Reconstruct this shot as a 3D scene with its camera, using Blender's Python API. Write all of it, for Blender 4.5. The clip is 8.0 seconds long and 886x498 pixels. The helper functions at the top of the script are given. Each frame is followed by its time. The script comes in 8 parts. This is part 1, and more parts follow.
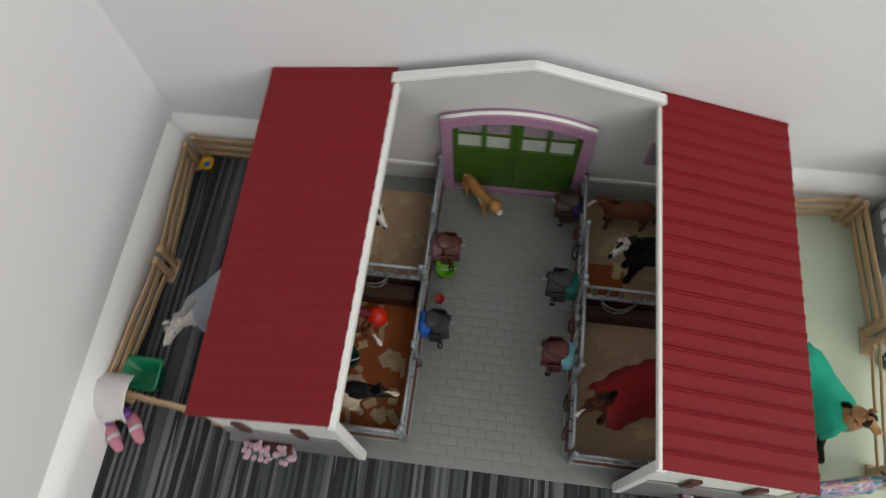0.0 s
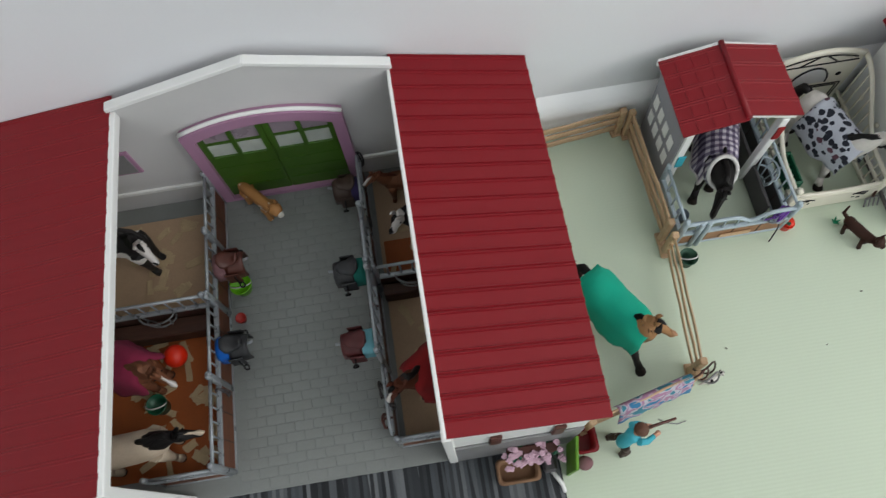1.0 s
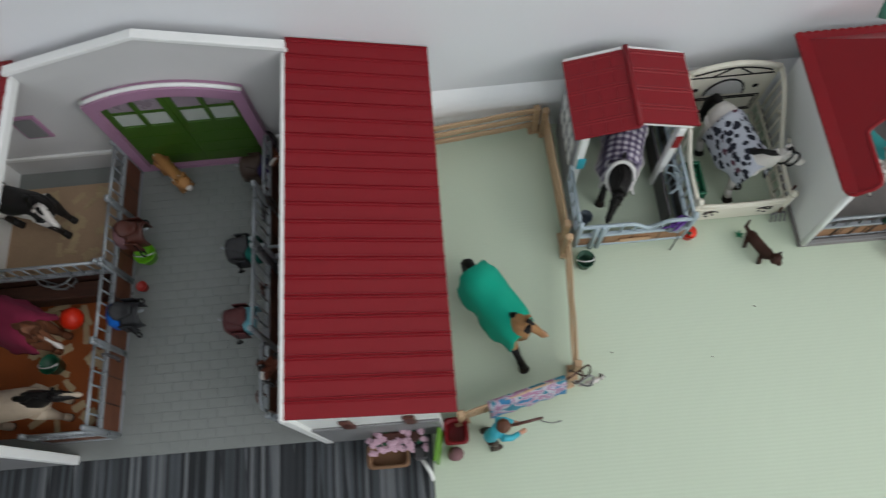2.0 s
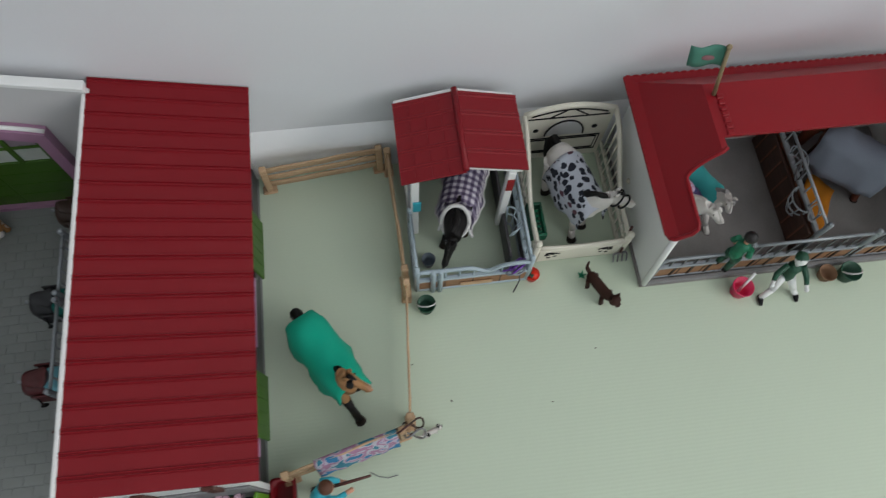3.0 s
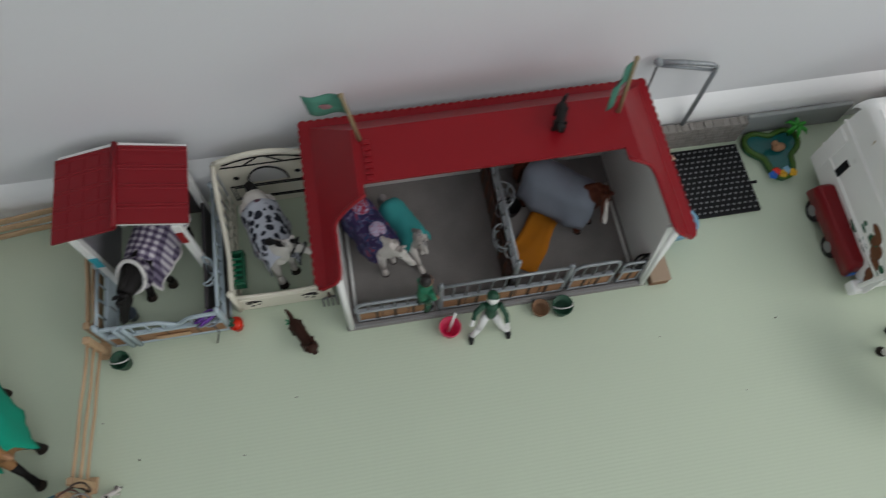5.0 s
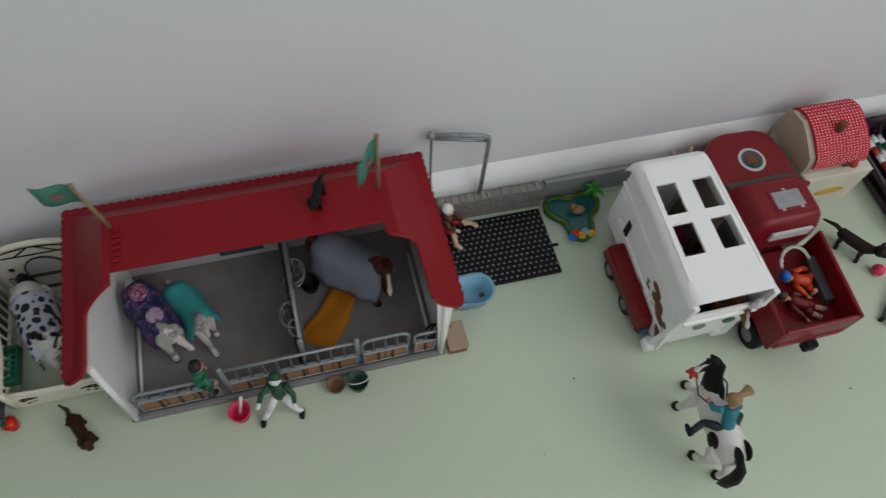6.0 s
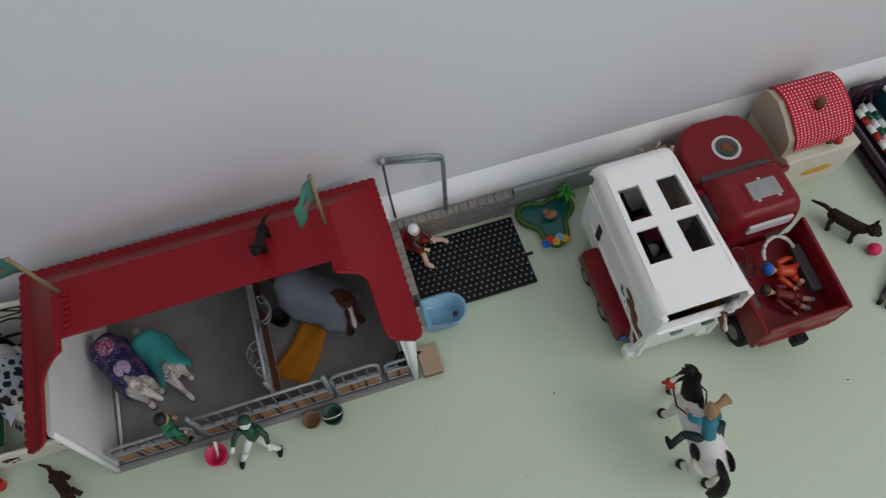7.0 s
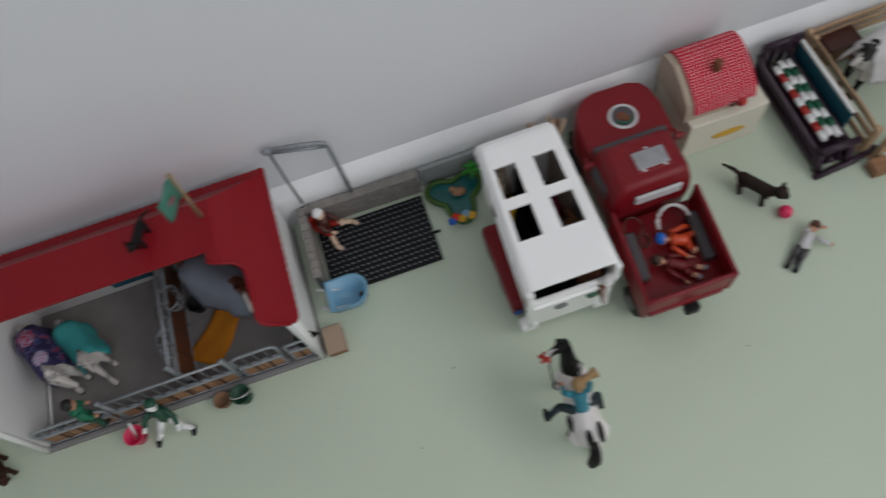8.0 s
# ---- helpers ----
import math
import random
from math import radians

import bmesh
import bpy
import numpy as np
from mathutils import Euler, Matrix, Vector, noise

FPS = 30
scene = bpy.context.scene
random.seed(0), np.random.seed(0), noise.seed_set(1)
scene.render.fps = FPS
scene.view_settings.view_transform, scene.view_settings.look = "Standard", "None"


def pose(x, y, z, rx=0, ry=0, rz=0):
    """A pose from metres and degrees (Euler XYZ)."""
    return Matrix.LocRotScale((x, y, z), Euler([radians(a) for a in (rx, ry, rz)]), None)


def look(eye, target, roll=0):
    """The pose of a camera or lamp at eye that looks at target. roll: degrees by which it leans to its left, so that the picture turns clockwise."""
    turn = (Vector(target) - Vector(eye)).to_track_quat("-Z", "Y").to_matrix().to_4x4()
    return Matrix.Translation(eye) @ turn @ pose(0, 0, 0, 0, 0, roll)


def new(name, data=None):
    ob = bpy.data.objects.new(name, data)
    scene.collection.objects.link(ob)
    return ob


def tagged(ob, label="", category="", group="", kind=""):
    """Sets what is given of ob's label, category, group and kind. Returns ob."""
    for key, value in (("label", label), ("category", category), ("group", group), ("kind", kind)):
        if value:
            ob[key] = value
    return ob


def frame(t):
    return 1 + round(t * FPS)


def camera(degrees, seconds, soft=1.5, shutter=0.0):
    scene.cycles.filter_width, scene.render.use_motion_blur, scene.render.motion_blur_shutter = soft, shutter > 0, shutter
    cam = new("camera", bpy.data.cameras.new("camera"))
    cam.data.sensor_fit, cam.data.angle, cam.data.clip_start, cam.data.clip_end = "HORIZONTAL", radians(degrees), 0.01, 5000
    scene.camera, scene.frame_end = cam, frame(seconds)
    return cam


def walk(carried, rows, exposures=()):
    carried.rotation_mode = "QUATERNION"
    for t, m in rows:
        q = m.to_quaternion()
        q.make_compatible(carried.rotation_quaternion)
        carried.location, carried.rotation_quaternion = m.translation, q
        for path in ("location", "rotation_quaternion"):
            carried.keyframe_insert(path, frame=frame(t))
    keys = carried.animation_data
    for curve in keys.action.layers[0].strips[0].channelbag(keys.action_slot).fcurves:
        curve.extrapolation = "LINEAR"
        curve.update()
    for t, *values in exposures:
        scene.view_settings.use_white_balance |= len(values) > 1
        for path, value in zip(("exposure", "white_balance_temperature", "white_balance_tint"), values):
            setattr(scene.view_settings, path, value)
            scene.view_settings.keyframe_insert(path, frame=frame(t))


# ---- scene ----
cam = camera(65.2, 8.0, 1.2, 0.6)
PATH = [
    (0, (0.678, 0.476, 0.899), (0.516, 1.284, -0.923), -4.5),
    (0.2, (0.719, 0.488, 0.893), (0.532, 1.293, -0.928), -10.2),
    (0.5, (0.774, 0.49, 0.883), (0.672, 1.28, -0.952), -9.4),
    (0.8, (0.848, 0.494, 0.868), (0.783, 1.242, -0.986), -14.3),
    (1, (0.863, 0.497, 0.867), (0.894, 1.252, -0.984), -7.1),
    (1.2, (0.883, 0.492, 0.873), (0.858, 1.256, -0.975), -9.9),
    (2.3, (1.061, 0.486, 0.872), (1.063, 1.178, -1.004), -4.7),
    (2.5, (1.083, 0.5, 0.868), (1.146, 1.224, -0.996), -2.1),
    (2.8, (1.125, 0.512, 0.863), (1.306, 1.255, -0.985), 6.6),
    (3, (1.147, 0.518, 0.855), (1.307, 1.251, -0.999), 5.5),
    (3.2, (1.172, 0.534, 0.861), (1.349, 1.253, -0.996), 8.9),
    (3.5, (1.211, 0.536, 0.865), (1.545, 1.353, -0.929), 14.1),
    (3.8, (1.243, 0.542, 0.871), (1.638, 1.290, -0.942), 16.2),
    (4, (1.279, 0.542, 0.858), (1.649, 1.271, -0.967), 12.9),
    (4.2, (1.324, 0.538, 0.857), (1.634, 1.269, -0.979), 11.1),
    (5.3, (1.578, 0.492, 0.878), (1.76, 1.303, -0.94), 3.2),
    (5.5, (1.61, 0.487, 0.881), (1.935, 1.369, -0.884), 8.3),
    (5.7, (1.660, 0.479, 0.875), (2.020, 1.496, -0.809), 7.6),
    (6, (1.729, 0.473, 0.884), (2.085, 1.378, -0.864), 8.0),
    (6.2, (1.751, 0.475, 0.881), (2.091, 1.408, -0.854), 5.9),
    (6.5, (1.79, 0.491, 0.88), (2.121, 1.426, -0.857), 6.0),
    (6.8, (1.816, 0.494, 0.880), (2.065, 1.382, -0.894), -0.6),
    (7, (1.839, 0.504, 0.895), (2.074, 1.387, -0.884), -3.0),
    (7.3, (1.874, 0.493, 0.888), (2.033, 1.319, -0.926), -4.6),
    (7.5, (1.918, 0.489, 0.893), (2.032, 1.276, -0.942), -8.6),
    (7.8, (1.982, 0.467, 0.904), (2.053, 1.311, -0.908), -13.5),
    (8, (2.043, 0.452, 0.91), (2.101, 1.29, -0.905), -15.4),
]
EXPOSURES = [(0.0, -0.05, 7000, 10), (0.5, 0.16, 6800, 10), (1.0, 0.0, 6550, 9), (2.5, -0.27, 6400, 9), (3.0, -0.42, 6400, 9), (3.5, -0.49, 6450, 10), (4.0, -0.75, 6500, 10), (5.5, -0.74, 6500, 10), (6.0, -0.96, 6500, 11), (6.5, -1.03, 6450, 12), (7.0, -0.95, 6400, 13), (7.5, -0.96, 6400, 13), (8.0, -0.99, 6400, 14)]
walk(cam, [(t, look(eye, target, roll)) for t, eye, target, roll in PATH], EXPOSURES)

# ---- world and large lights ----
world = bpy.data.worlds.new("daylight")
scene.world = world
world.use_nodes = True
sky = world.node_tree.nodes.new("ShaderNodeTexSky")
sky.sky_type, sky.sun_disc = "NISHITA", False
sky.sun_elevation, sky.sun_rotation = radians(38), radians(120)
world.node_tree.links.new(sky.outputs[0], world.node_tree.nodes["Background"].inputs[0])
world.node_tree.nodes["Background"].inputs[1].default_value = 0.12

# room (metres)
RX0, RX1, RY0, RY1, RZ1 = 0.190, 3.4, -3.0, 1.007, 2.45
WIN_E = (-1.5, 0.55, 0.9, 2.2)      # window in the east wall: y0, y1, z0, z1
WIN_S = (1.0, 3.2, 0.9, 2.2)         # window in the south wall: x0, x1, z0, z1
FILL_R = (1.2, 3.0, -1.1, 0.1)        # added ceiling opening for fill light, none known there: x0, x1, y0, y1


def opening_lamp(name, m, sx, sy, power, colour):
    lamp = bpy.data.lights.new(name, "AREA")
    lamp.shape, lamp.size, lamp.size_y, lamp.energy, lamp.color = "RECTANGLE", sx, sy, power, colour
    ob = new(name, lamp)
    ob.matrix_world = m
    return ob


opening_lamp("window_light_east", look((RX1 + 0.03, (WIN_E[0] + WIN_E[1]) / 2, (WIN_E[2] + WIN_E[3]) / 2), (1.4, 0.6, 0.0)), 1.9, 1.3, 36, (1.0, 0.985, 0.955))
opening_lamp("window_light_south", look(((WIN_S[0] + WIN_S[1]) / 2, RY0 - 0.03, (WIN_S[2] + WIN_S[3]) / 2), (1.4, 0.6, 0.0)), 2.1, 1.2, 15, (1.0, 0.985, 0.955))
# Unseen overhead lamp, added to brighten the floor and upward faces.
opening_lamp("window_light_roof", look(((FILL_R[0] + FILL_R[1]) / 2, (FILL_R[2] + FILL_R[3]) / 2, RZ1 + 0.06), ((FILL_R[0] + FILL_R[1]) / 2, (FILL_R[2] + FILL_R[3]) / 2 + 0.001, 0)), 1.7, 1.1, 14, (1.0, 0.985, 0.955))


# ---- materials ----
def nodes_of(name):
    m = bpy.data.materials.new(name)
    m.use_nodes = True
    return m, m.node_tree.nodes, m.node_tree.links, m.node_tree.nodes["Principled BSDF"]


def value_math(nt, op, a, b=None, c=None):
    n = nt.nodes.new("ShaderNodeMath")
    n.operation = op
    for k, v in enumerate((a, b, c)):
        if v is None:
            continue
        if isinstance(v, (int, float)):
            n.inputs[k].default_value = v
        else:
            nt.links.new(v, n.inputs[k])
    return n.outputs[0]


def mixed(nt, fac, a, b, blend="MIX"):
    n = nt.nodes.new("ShaderNodeMix")
    n.data_type, n.blend_type = "RGBA", blend
    for key, v in ((0, fac), (6, a), (7, b)):
        if isinstance(v, (int, float)):
            n.inputs[key].default_value = v
        elif isinstance(v, tuple):
            n.inputs[key].default_value = (*v[:3], 1)
        else:
            nt.links.new(v, n.inputs[key])
    return n.outputs[2]


def coords(nt, generated=False):
    n = nt.nodes.new("ShaderNodeTexCoord")
    return n.outputs["Generated" if generated else "Object"]


def noise_node(nt, vec, scale, detail=3.0, rough=0.55, dist=0.0):
    n = nt.nodes.new("ShaderNodeTexNoise")
    n.inputs["Scale"].default_value, n.inputs["Detail"].default_value = scale, detail
    n.inputs["Roughness"].default_value, n.inputs["Distortion"].default_value = rough, dist
    nt.links.new(vec, n.inputs["Vector"])
    return n.outputs[0]


def ramp(nt, fac, stops, interpolation="LINEAR"):
    n = nt.nodes.new("ShaderNodeValToRGB")
    n.color_ramp.interpolation = interpolation
    while len(n.color_ramp.elements) < len(stops):
        n.color_ramp.elements.new(0.5)
    for e, (p, c) in zip(n.color_ramp.elements, stops):
        e.position, e.color = p, (*c, 1)
    nt.links.new(fac, n.inputs[0])
    return n.outputs[0]


def finish(nt, bsdf, colour, vec, rough=0.5, var=0.12, vscale=30, grain=0.06, gscale=500, bump=0.1, bscale=400, depth=0.0004, metal=0.0, rvar=0.12, height=None, pieces=0.0, spec=0.5):
    """Two scales of variation on the colour, uneven gloss and fine relief."""
    big, fine = noise_node(nt, vec, vscale), noise_node(nt, vec, gscale, 2)
    amount = value_math(nt, "ADD", value_math(nt, "MULTIPLY_ADD", big, 2 * var, 1 - var), value_math(nt, "MULTIPLY_ADD", fine, 2 * grain, -grain))
    if pieces:
        info = nt.nodes.new("ShaderNodeObjectInfo")
        amount = value_math(nt, "ADD", amount, value_math(nt, "MULTIPLY_ADD", info.outputs["Random"], 2 * pieces, -pieces))
    comb = nt.nodes.new("ShaderNodeCombineXYZ")
    for k in range(3):
        nt.links.new(amount, comb.inputs[k])
    nt.links.new(mixed(nt, 1.0, colour, comb.outputs[0], "MULTIPLY"), bsdf.inputs["Base Color"])
    nt.links.new(value_math(nt, "MULTIPLY_ADD", big, 2 * rvar, rough - rvar), bsdf.inputs["Roughness"])
    bsdf.inputs["Metallic"].default_value = metal
    bsdf.inputs["Specular IOR Level"].default_value = spec
    b = nt.nodes.new("ShaderNodeBump")
    b.inputs["Strength"].default_value, b.inputs["Distance"].default_value = bump, depth
    h = noise_node(nt, vec, bscale, 3)
    if height is not None:
        h = value_math(nt, "ADD", value_math(nt, "MULTIPLY", h, 0.35), height)
    nt.links.new(h, b.inputs["Height"])
    nt.links.new(b.outputs[0], bsdf.inputs["Normal"])


def plain(name, colour, **kw):
    m, _, _, bsdf = nodes_of(name)
    nt = m.node_tree
    rgb = nt.nodes.new("ShaderNodeRGB")
    rgb.outputs[0].default_value = (*colour, 1)
    finish(nt, bsdf, rgb.outputs[0], coords(nt), **kw)
    return m


def axis_of(nt, vec, k):
    n = nt.nodes.new("ShaderNodeSeparateXYZ")
    nt.links.new(vec, n.inputs[0])
    return n.outputs[k]


M_WALL = plain("wall_paint", (0.735, 0.747, 0.775), rough=0.75, var=0.025, vscale=1.2, grain=0.012, gscale=300, bump=0.12, bscale=160, depth=0.0006)
M_SKIRT = plain("skirting_gloss_paint", (0.86, 0.875, 0.885), rough=0.32, var=0.04, vscale=4, grain=0.015, bump=0.06, bscale=40, depth=0.001)
M_ROOF = plain("red_roof_plastic", (0.205, 0.0046, 0.0105), rough=0.48, spec=0.32, var=0.06, vscale=14, grain=0.05, gscale=700, bump=0.15, bscale=500, depth=0.0003)
M_ROOF2 = plain("glossy_red_roof_plastic", (0.245, 0.0045, 0.0105), rough=0.45, spec=0.28, var=0.06, vscale=14, grain=0.04, gscale=700, bump=0.1, bscale=500, depth=0.0003)
M_TRAILER = plain("bright_white_plastic", (0.93, 0.935, 0.925), rough=0.32, var=0.03, vscale=12, grain=0.015, bump=0.05)
M_WHITE = plain("white_plastic", (0.81, 0.82, 0.81), rough=0.38, var=0.04, vscale=20, grain=0.02, bump=0.08, bscale=300)
M_PALE = plain("pale_grey_plastic", (0.5792, 0.5792, 0.5792), rough=0.5, var=0.05, vscale=16, grain=0.03, bump=0.1, bscale=300)
M_CREAM = plain("cream_plastic", (0.74, 0.71, 0.60), rough=0.42, var=0.06, vscale=18, grain=0.03, bump=0.1)
M_STEEL = plain("blue_grey_plastic_rail", (0.27, 0.295, 0.315), rough=0.30, var=0.16, vscale=40, grain=0.05, bump=0.12, metal=0.2)
M_BARGREY = plain("grey_plastic_bar", (0.15, 0.16, 0.165), rough=0.32, var=0.16, vscale=40, grain=0.05, bump=0.12, metal=0.2)
M_LIGHTBLUE = plain("pale_blue_grey_plastic", (0.3774, 0.4572, 0.5077), rough=0.42, var=0.12, vscale=40, grain=0.05, bump=0.1)
M_GREY = plain("grey_plastic", (0.2039, 0.2039, 0.2086), rough=0.5, var=0.1, vscale=30, grain=0.05, bump=0.15)
M_DARKGREY = plain("dark_grey_plastic", (0.0651, 0.0609, 0.0651), rough=0.5, var=0.15, vscale=30, grain=0.06, bump=0.15)
M_BLACK = plain("black_rubber", (0.0075, 0.0075, 0.009), rough=0.55, spec=0.22, var=0.2, vscale=40, grain=0.1, bump=0.2)
M_SHELTERGREY = plain("lilac_grey_plastic", (0.26, 0.26, 0.29), rough=0.5, var=0.1, vscale=30, grain=0.05)
M_MAUVE = plain("mauve_plastic", (0.3774, 0.2039, 0.3185), rough=0.45, var=0.06, vscale=20, grain=0.03)
M_GREEN = plain("leaf_green_plastic", (0.0403, 0.1083, 0.0076), rough=0.45, var=0.1, vscale=25, grain=0.06, bump=0.2, bscale=200, depth=0.0006)
M_JADE = plain("jade_green_plastic", (0.0023, 0.2607, 0.1216), rough=0.35, var=0.06, grain=0.03)
M_DKJADE = plain("bottle_green_plastic", (0.0035, 0.0951, 0.0444), rough=0.38, var=0.08, grain=0.03)
M_LIME = plain("lime_plastic", (0.1669, 0.5077, 0.0133), rough=0.35)
M_REDBALL = plain("orange_red_rubber", (0.7142, 0.0245, 0.0048), rough=0.4, var=0.03, grain=0.02)
M_PINK = plain("hot_pink_plastic", (0.74, 0.026, 0.115), rough=0.35)
M_SKYBLUE = plain("sky_blue_plastic", (0.1853, 0.3972, 0.5587), rough=0.35, var=0.05)
M_BLUE = plain("bright_blue_plastic", (0.0062, 0.1305, 0.5587), rough=0.35)
M_YELLOW = plain("yellow_plastic", (0.6828, 0.3774, 0.0133), rough=0.4)
M_ORANGE = plain("orange_plastic", (0.55, 0.055, 0.012), rough=0.4)
M_TRUCK = plain("dark_red_vehicle_plastic", (0.19, 0.0045, 0.0095), rough=0.36, spec=0.35, var=0.08, vscale=18, grain=0.04, bump=0.08)
M_STONE = plain("grey_toy_stone", (0.245, 0.228, 0.210), rough=0.75, var=0.2, vscale=60, grain=0.12, bump=0.5, bscale=350, depth=0.0008, pieces=0.10)
M_COBBLE = plain("grey_cobble_plastic", (0.205, 0.219, 0.213), rough=0.65, var=0.1, vscale=25, grain=0.06, bump=0.3, bscale=300, depth=0.0005, pieces=0.025)
M_SAND = plain("tan_stall_floor", (0.42, 0.29, 0.185), rough=0.8, var=0.15, vscale=25, grain=0.12, bump=0.4, bscale=300, depth=0.0006)
M_RUST = plain("orange_brown_stall_floor", (0.3185, 0.0778, 0.0133), rough=0.75, var=0.2, vscale=30, grain=0.1, bump=0.3)
M_STRAW = plain("pale_straw_flake", (0.4773, 0.3577, 0.2133), rough=0.85, var=0.2, vscale=60, grain=0.15, bump=0.5, bscale=500, depth=0.0008, pieces=0.08)
M_TAUPE = plain("taupe_stable_floor", (0.205, 0.192, 0.186), rough=0.65, var=0.28, vscale=26, grain=0.14, bump=0.25, bscale=300)
M_PAPER = plain("cream_card", (0.70, 0.66, 0.55), rough=0.8, var=0.08, grain=0.04)
M_PALECARD = plain("pale_tan_card", (0.38, 0.28, 0.20), rough=0.75, var=0.12, grain=0.06)
M_CARD = plain("brown_card", (0.2227, 0.1216, 0.0651), rough=0.8, var=0.12, grain=0.06)
M_SKIN = plain("doll_skin_paint", (0.5587, 0.2895, 0.1853), rough=0.55, var=0.05)
M_HAIRBROWN = plain("doll_brown_hair", (0.0951, 0.0323, 0.0133), rough=0.55, var=0.15)
M_HAIRBLACK = plain("doll_black_hair", (0.0076, 0.0062, 0.0062), rough=0.5)
M_TURQ = plain("turquoise_paint", (0.0363, 0.3774, 0.4773), rough=0.55)
M_DKTEAL = plain("dark_teal_paint", (0.0048, 0.0778, 0.1127), rough=0.55)
M_DKBROWN = plain("dark_brown_paint", (0.0403, 0.0207, 0.0133), rough=0.55, var=0.15)
M_JOCKEY = plain("bottle_green_paint", (0.0097, 0.0693, 0.0363), rough=0.55)
M_REDPAINT = plain("red_paint", (0.3774, 0.0207, 0.0133), rough=0.5)
M_PETAL = plain("pale_lilac_pink_petal", (0.58, 0.38, 0.47), rough=0.65, var=0.2, vscale=200)
M_PURPLE = plain("purple_plastic", (0.1305, 0.0363, 0.2991), rough=0.4)
M_PLUM = plain("dark_plum_plastic", (0.0245, 0.0076, 0.0207), rough=0.42, var=0.15)
M_LEATHER = plain("brown_leather_paint", (0.0778, 0.0207, 0.0133), rough=0.45, var=0.2)
M_BLUEGREY_CLOTH = plain("blue_grey_felt", (0.185, 0.208, 0.255), rough=0.95, var=0.12, vscale=50, grain=0.12, gscale=900, bump=0.5, bscale=900, depth=0.0005)
M_GREEN_CLOTH = plain("green_felt", (0.001, 0.345, 0.225), rough=0.95, var=0.08, vscale=50, grain=0.08, gscale=900, bump=0.4, bscale=900, depth=0.0005)
M_TEAL_CLOTH = plain("teal_felt", (0.035, 0.30, 0.30), rough=0.95, var=0.1, vscale=50, grain=0.1, gscale=900, bump=0.4, bscale=900, depth=0.0005)
M_RED_CLOTH = plain("crimson_felt", (0.23, 0.0050, 0.0065), rough=0.95, var=0.1, vscale=50, grain=0.1, bump=0.4)
M_PINK_CLOTH = plain("raspberry_felt", (0.2227, 0.0133, 0.0526), rough=0.95, var=0.1, vscale=50, grain=0.1, bump=0.4)
M_MUSTARD = plain("mustard_felt", (0.4773, 0.1669, 0.0048), rough=0.95, var=0.12, vscale=50, grain=0.1, gscale=900, bump=0.5, bscale=900, depth=0.0005)
M_GREY_CLOTH = plain("light_grey_felt", (0.26, 0.285, 0.315), rough=0.95, var=0.1, vscale=50, grain=0.1, bump=0.4)
M_WHITE_CLOTH = plain("off_white_cloth", (0.6205, 0.6101, 0.5998), rough=0.95, var=0.1, vscale=50, grain=0.08, bump=0.4)


def wood(name, a, b, along=0, scale=60.0):
    """Grain that runs along one axis."""
    m, _, _, bsdf = nodes_of(name)
    nt = m.node_tree
    vec = coords(nt)
    mp = nt.nodes.new("ShaderNodeMapping")
    mp.inputs["Scale"].default_value = [0.08 if k == along else 1.0 for k in range(3)]
    nt.links.new(vec, mp.inputs[0])
    n = noise_node(nt, mp.outputs[0], scale * 4, 5, 0.6, 0.6)
    finish(nt, bsdf, ramp(nt, n, [(0.25, a), (0.75, b)]), vec, rough=0.6, var=0.12, vscale=40, grain=0.05, bump=0.3, bscale=250, height=n, pieces=0.06)
    return m


M_WOODX = wood("tan_wood_grain_x", (0.40, 0.25, 0.14), (0.60, 0.42, 0.26), 0)
M_BROWNY = wood("brown_plank_y", (0.085, 0.028, 0.014), (0.17, 0.062, 0.028), 1)
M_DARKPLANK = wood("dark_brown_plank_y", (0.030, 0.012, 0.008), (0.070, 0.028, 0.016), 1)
M_DARKPLANKX = wood("dark_brown_plank_x", (0.030, 0.012, 0.008), (0.070, 0.028, 0.016), 0)
M_BROWNX = wood("brown_plank_x", (0.10, 0.035, 0.018), (0.20, 0.075, 0.035), 0)
M_TANPLANK = wood("tan_plank_x", (0.24, 0.115, 0.055), (0.37, 0.20, 0.10), 0)


def carpet():
    m, _, _, bsdf = nodes_of("striped_carpet")
    nt = m.node_tree
    vec = coords(nt)
    x, y = axis_of(nt, vec, 0), axis_of(nt, vec, 1)
    wob = value_math(nt, "MULTIPLY_ADD", noise_node(nt, vec, 9, 2), 0.004, x)
    cell = nt.nodes.new("ShaderNodeTexWhiteNoise")
    cell.noise_dimensions = "2D"
    cxy = nt.nodes.new("ShaderNodeCombineXYZ")
    nt.links.new(value_math(nt, "FLOOR", value_math(nt, "DIVIDE", wob, 0.0045)), cxy.inputs[0])
    nt.links.new(value_math(nt, "FLOOR", value_math(nt, "MULTIPLY_ADD", x, 33.0, value_math(nt, "MULTIPLY", y, 2.6))), cxy.inputs[1])
    nt.links.new(cxy.outputs[0], cell.inputs[0])
    col = ramp(nt, cell.outputs[0], [(0.0, (0.015, 0.017, 0.020)), (0.45, (0.034, 0.038, 0.043)), (0.72, (0.068, 0.077, 0.086)), (0.93, (0.145, 0.155, 0.165))])
    finish(nt, bsdf, col, vec, rough=0.95, var=0.15, vscale=12, grain=0.3, gscale=900, bump=0.8, bscale=900, depth=0.0015, rvar=0.03)
    return m


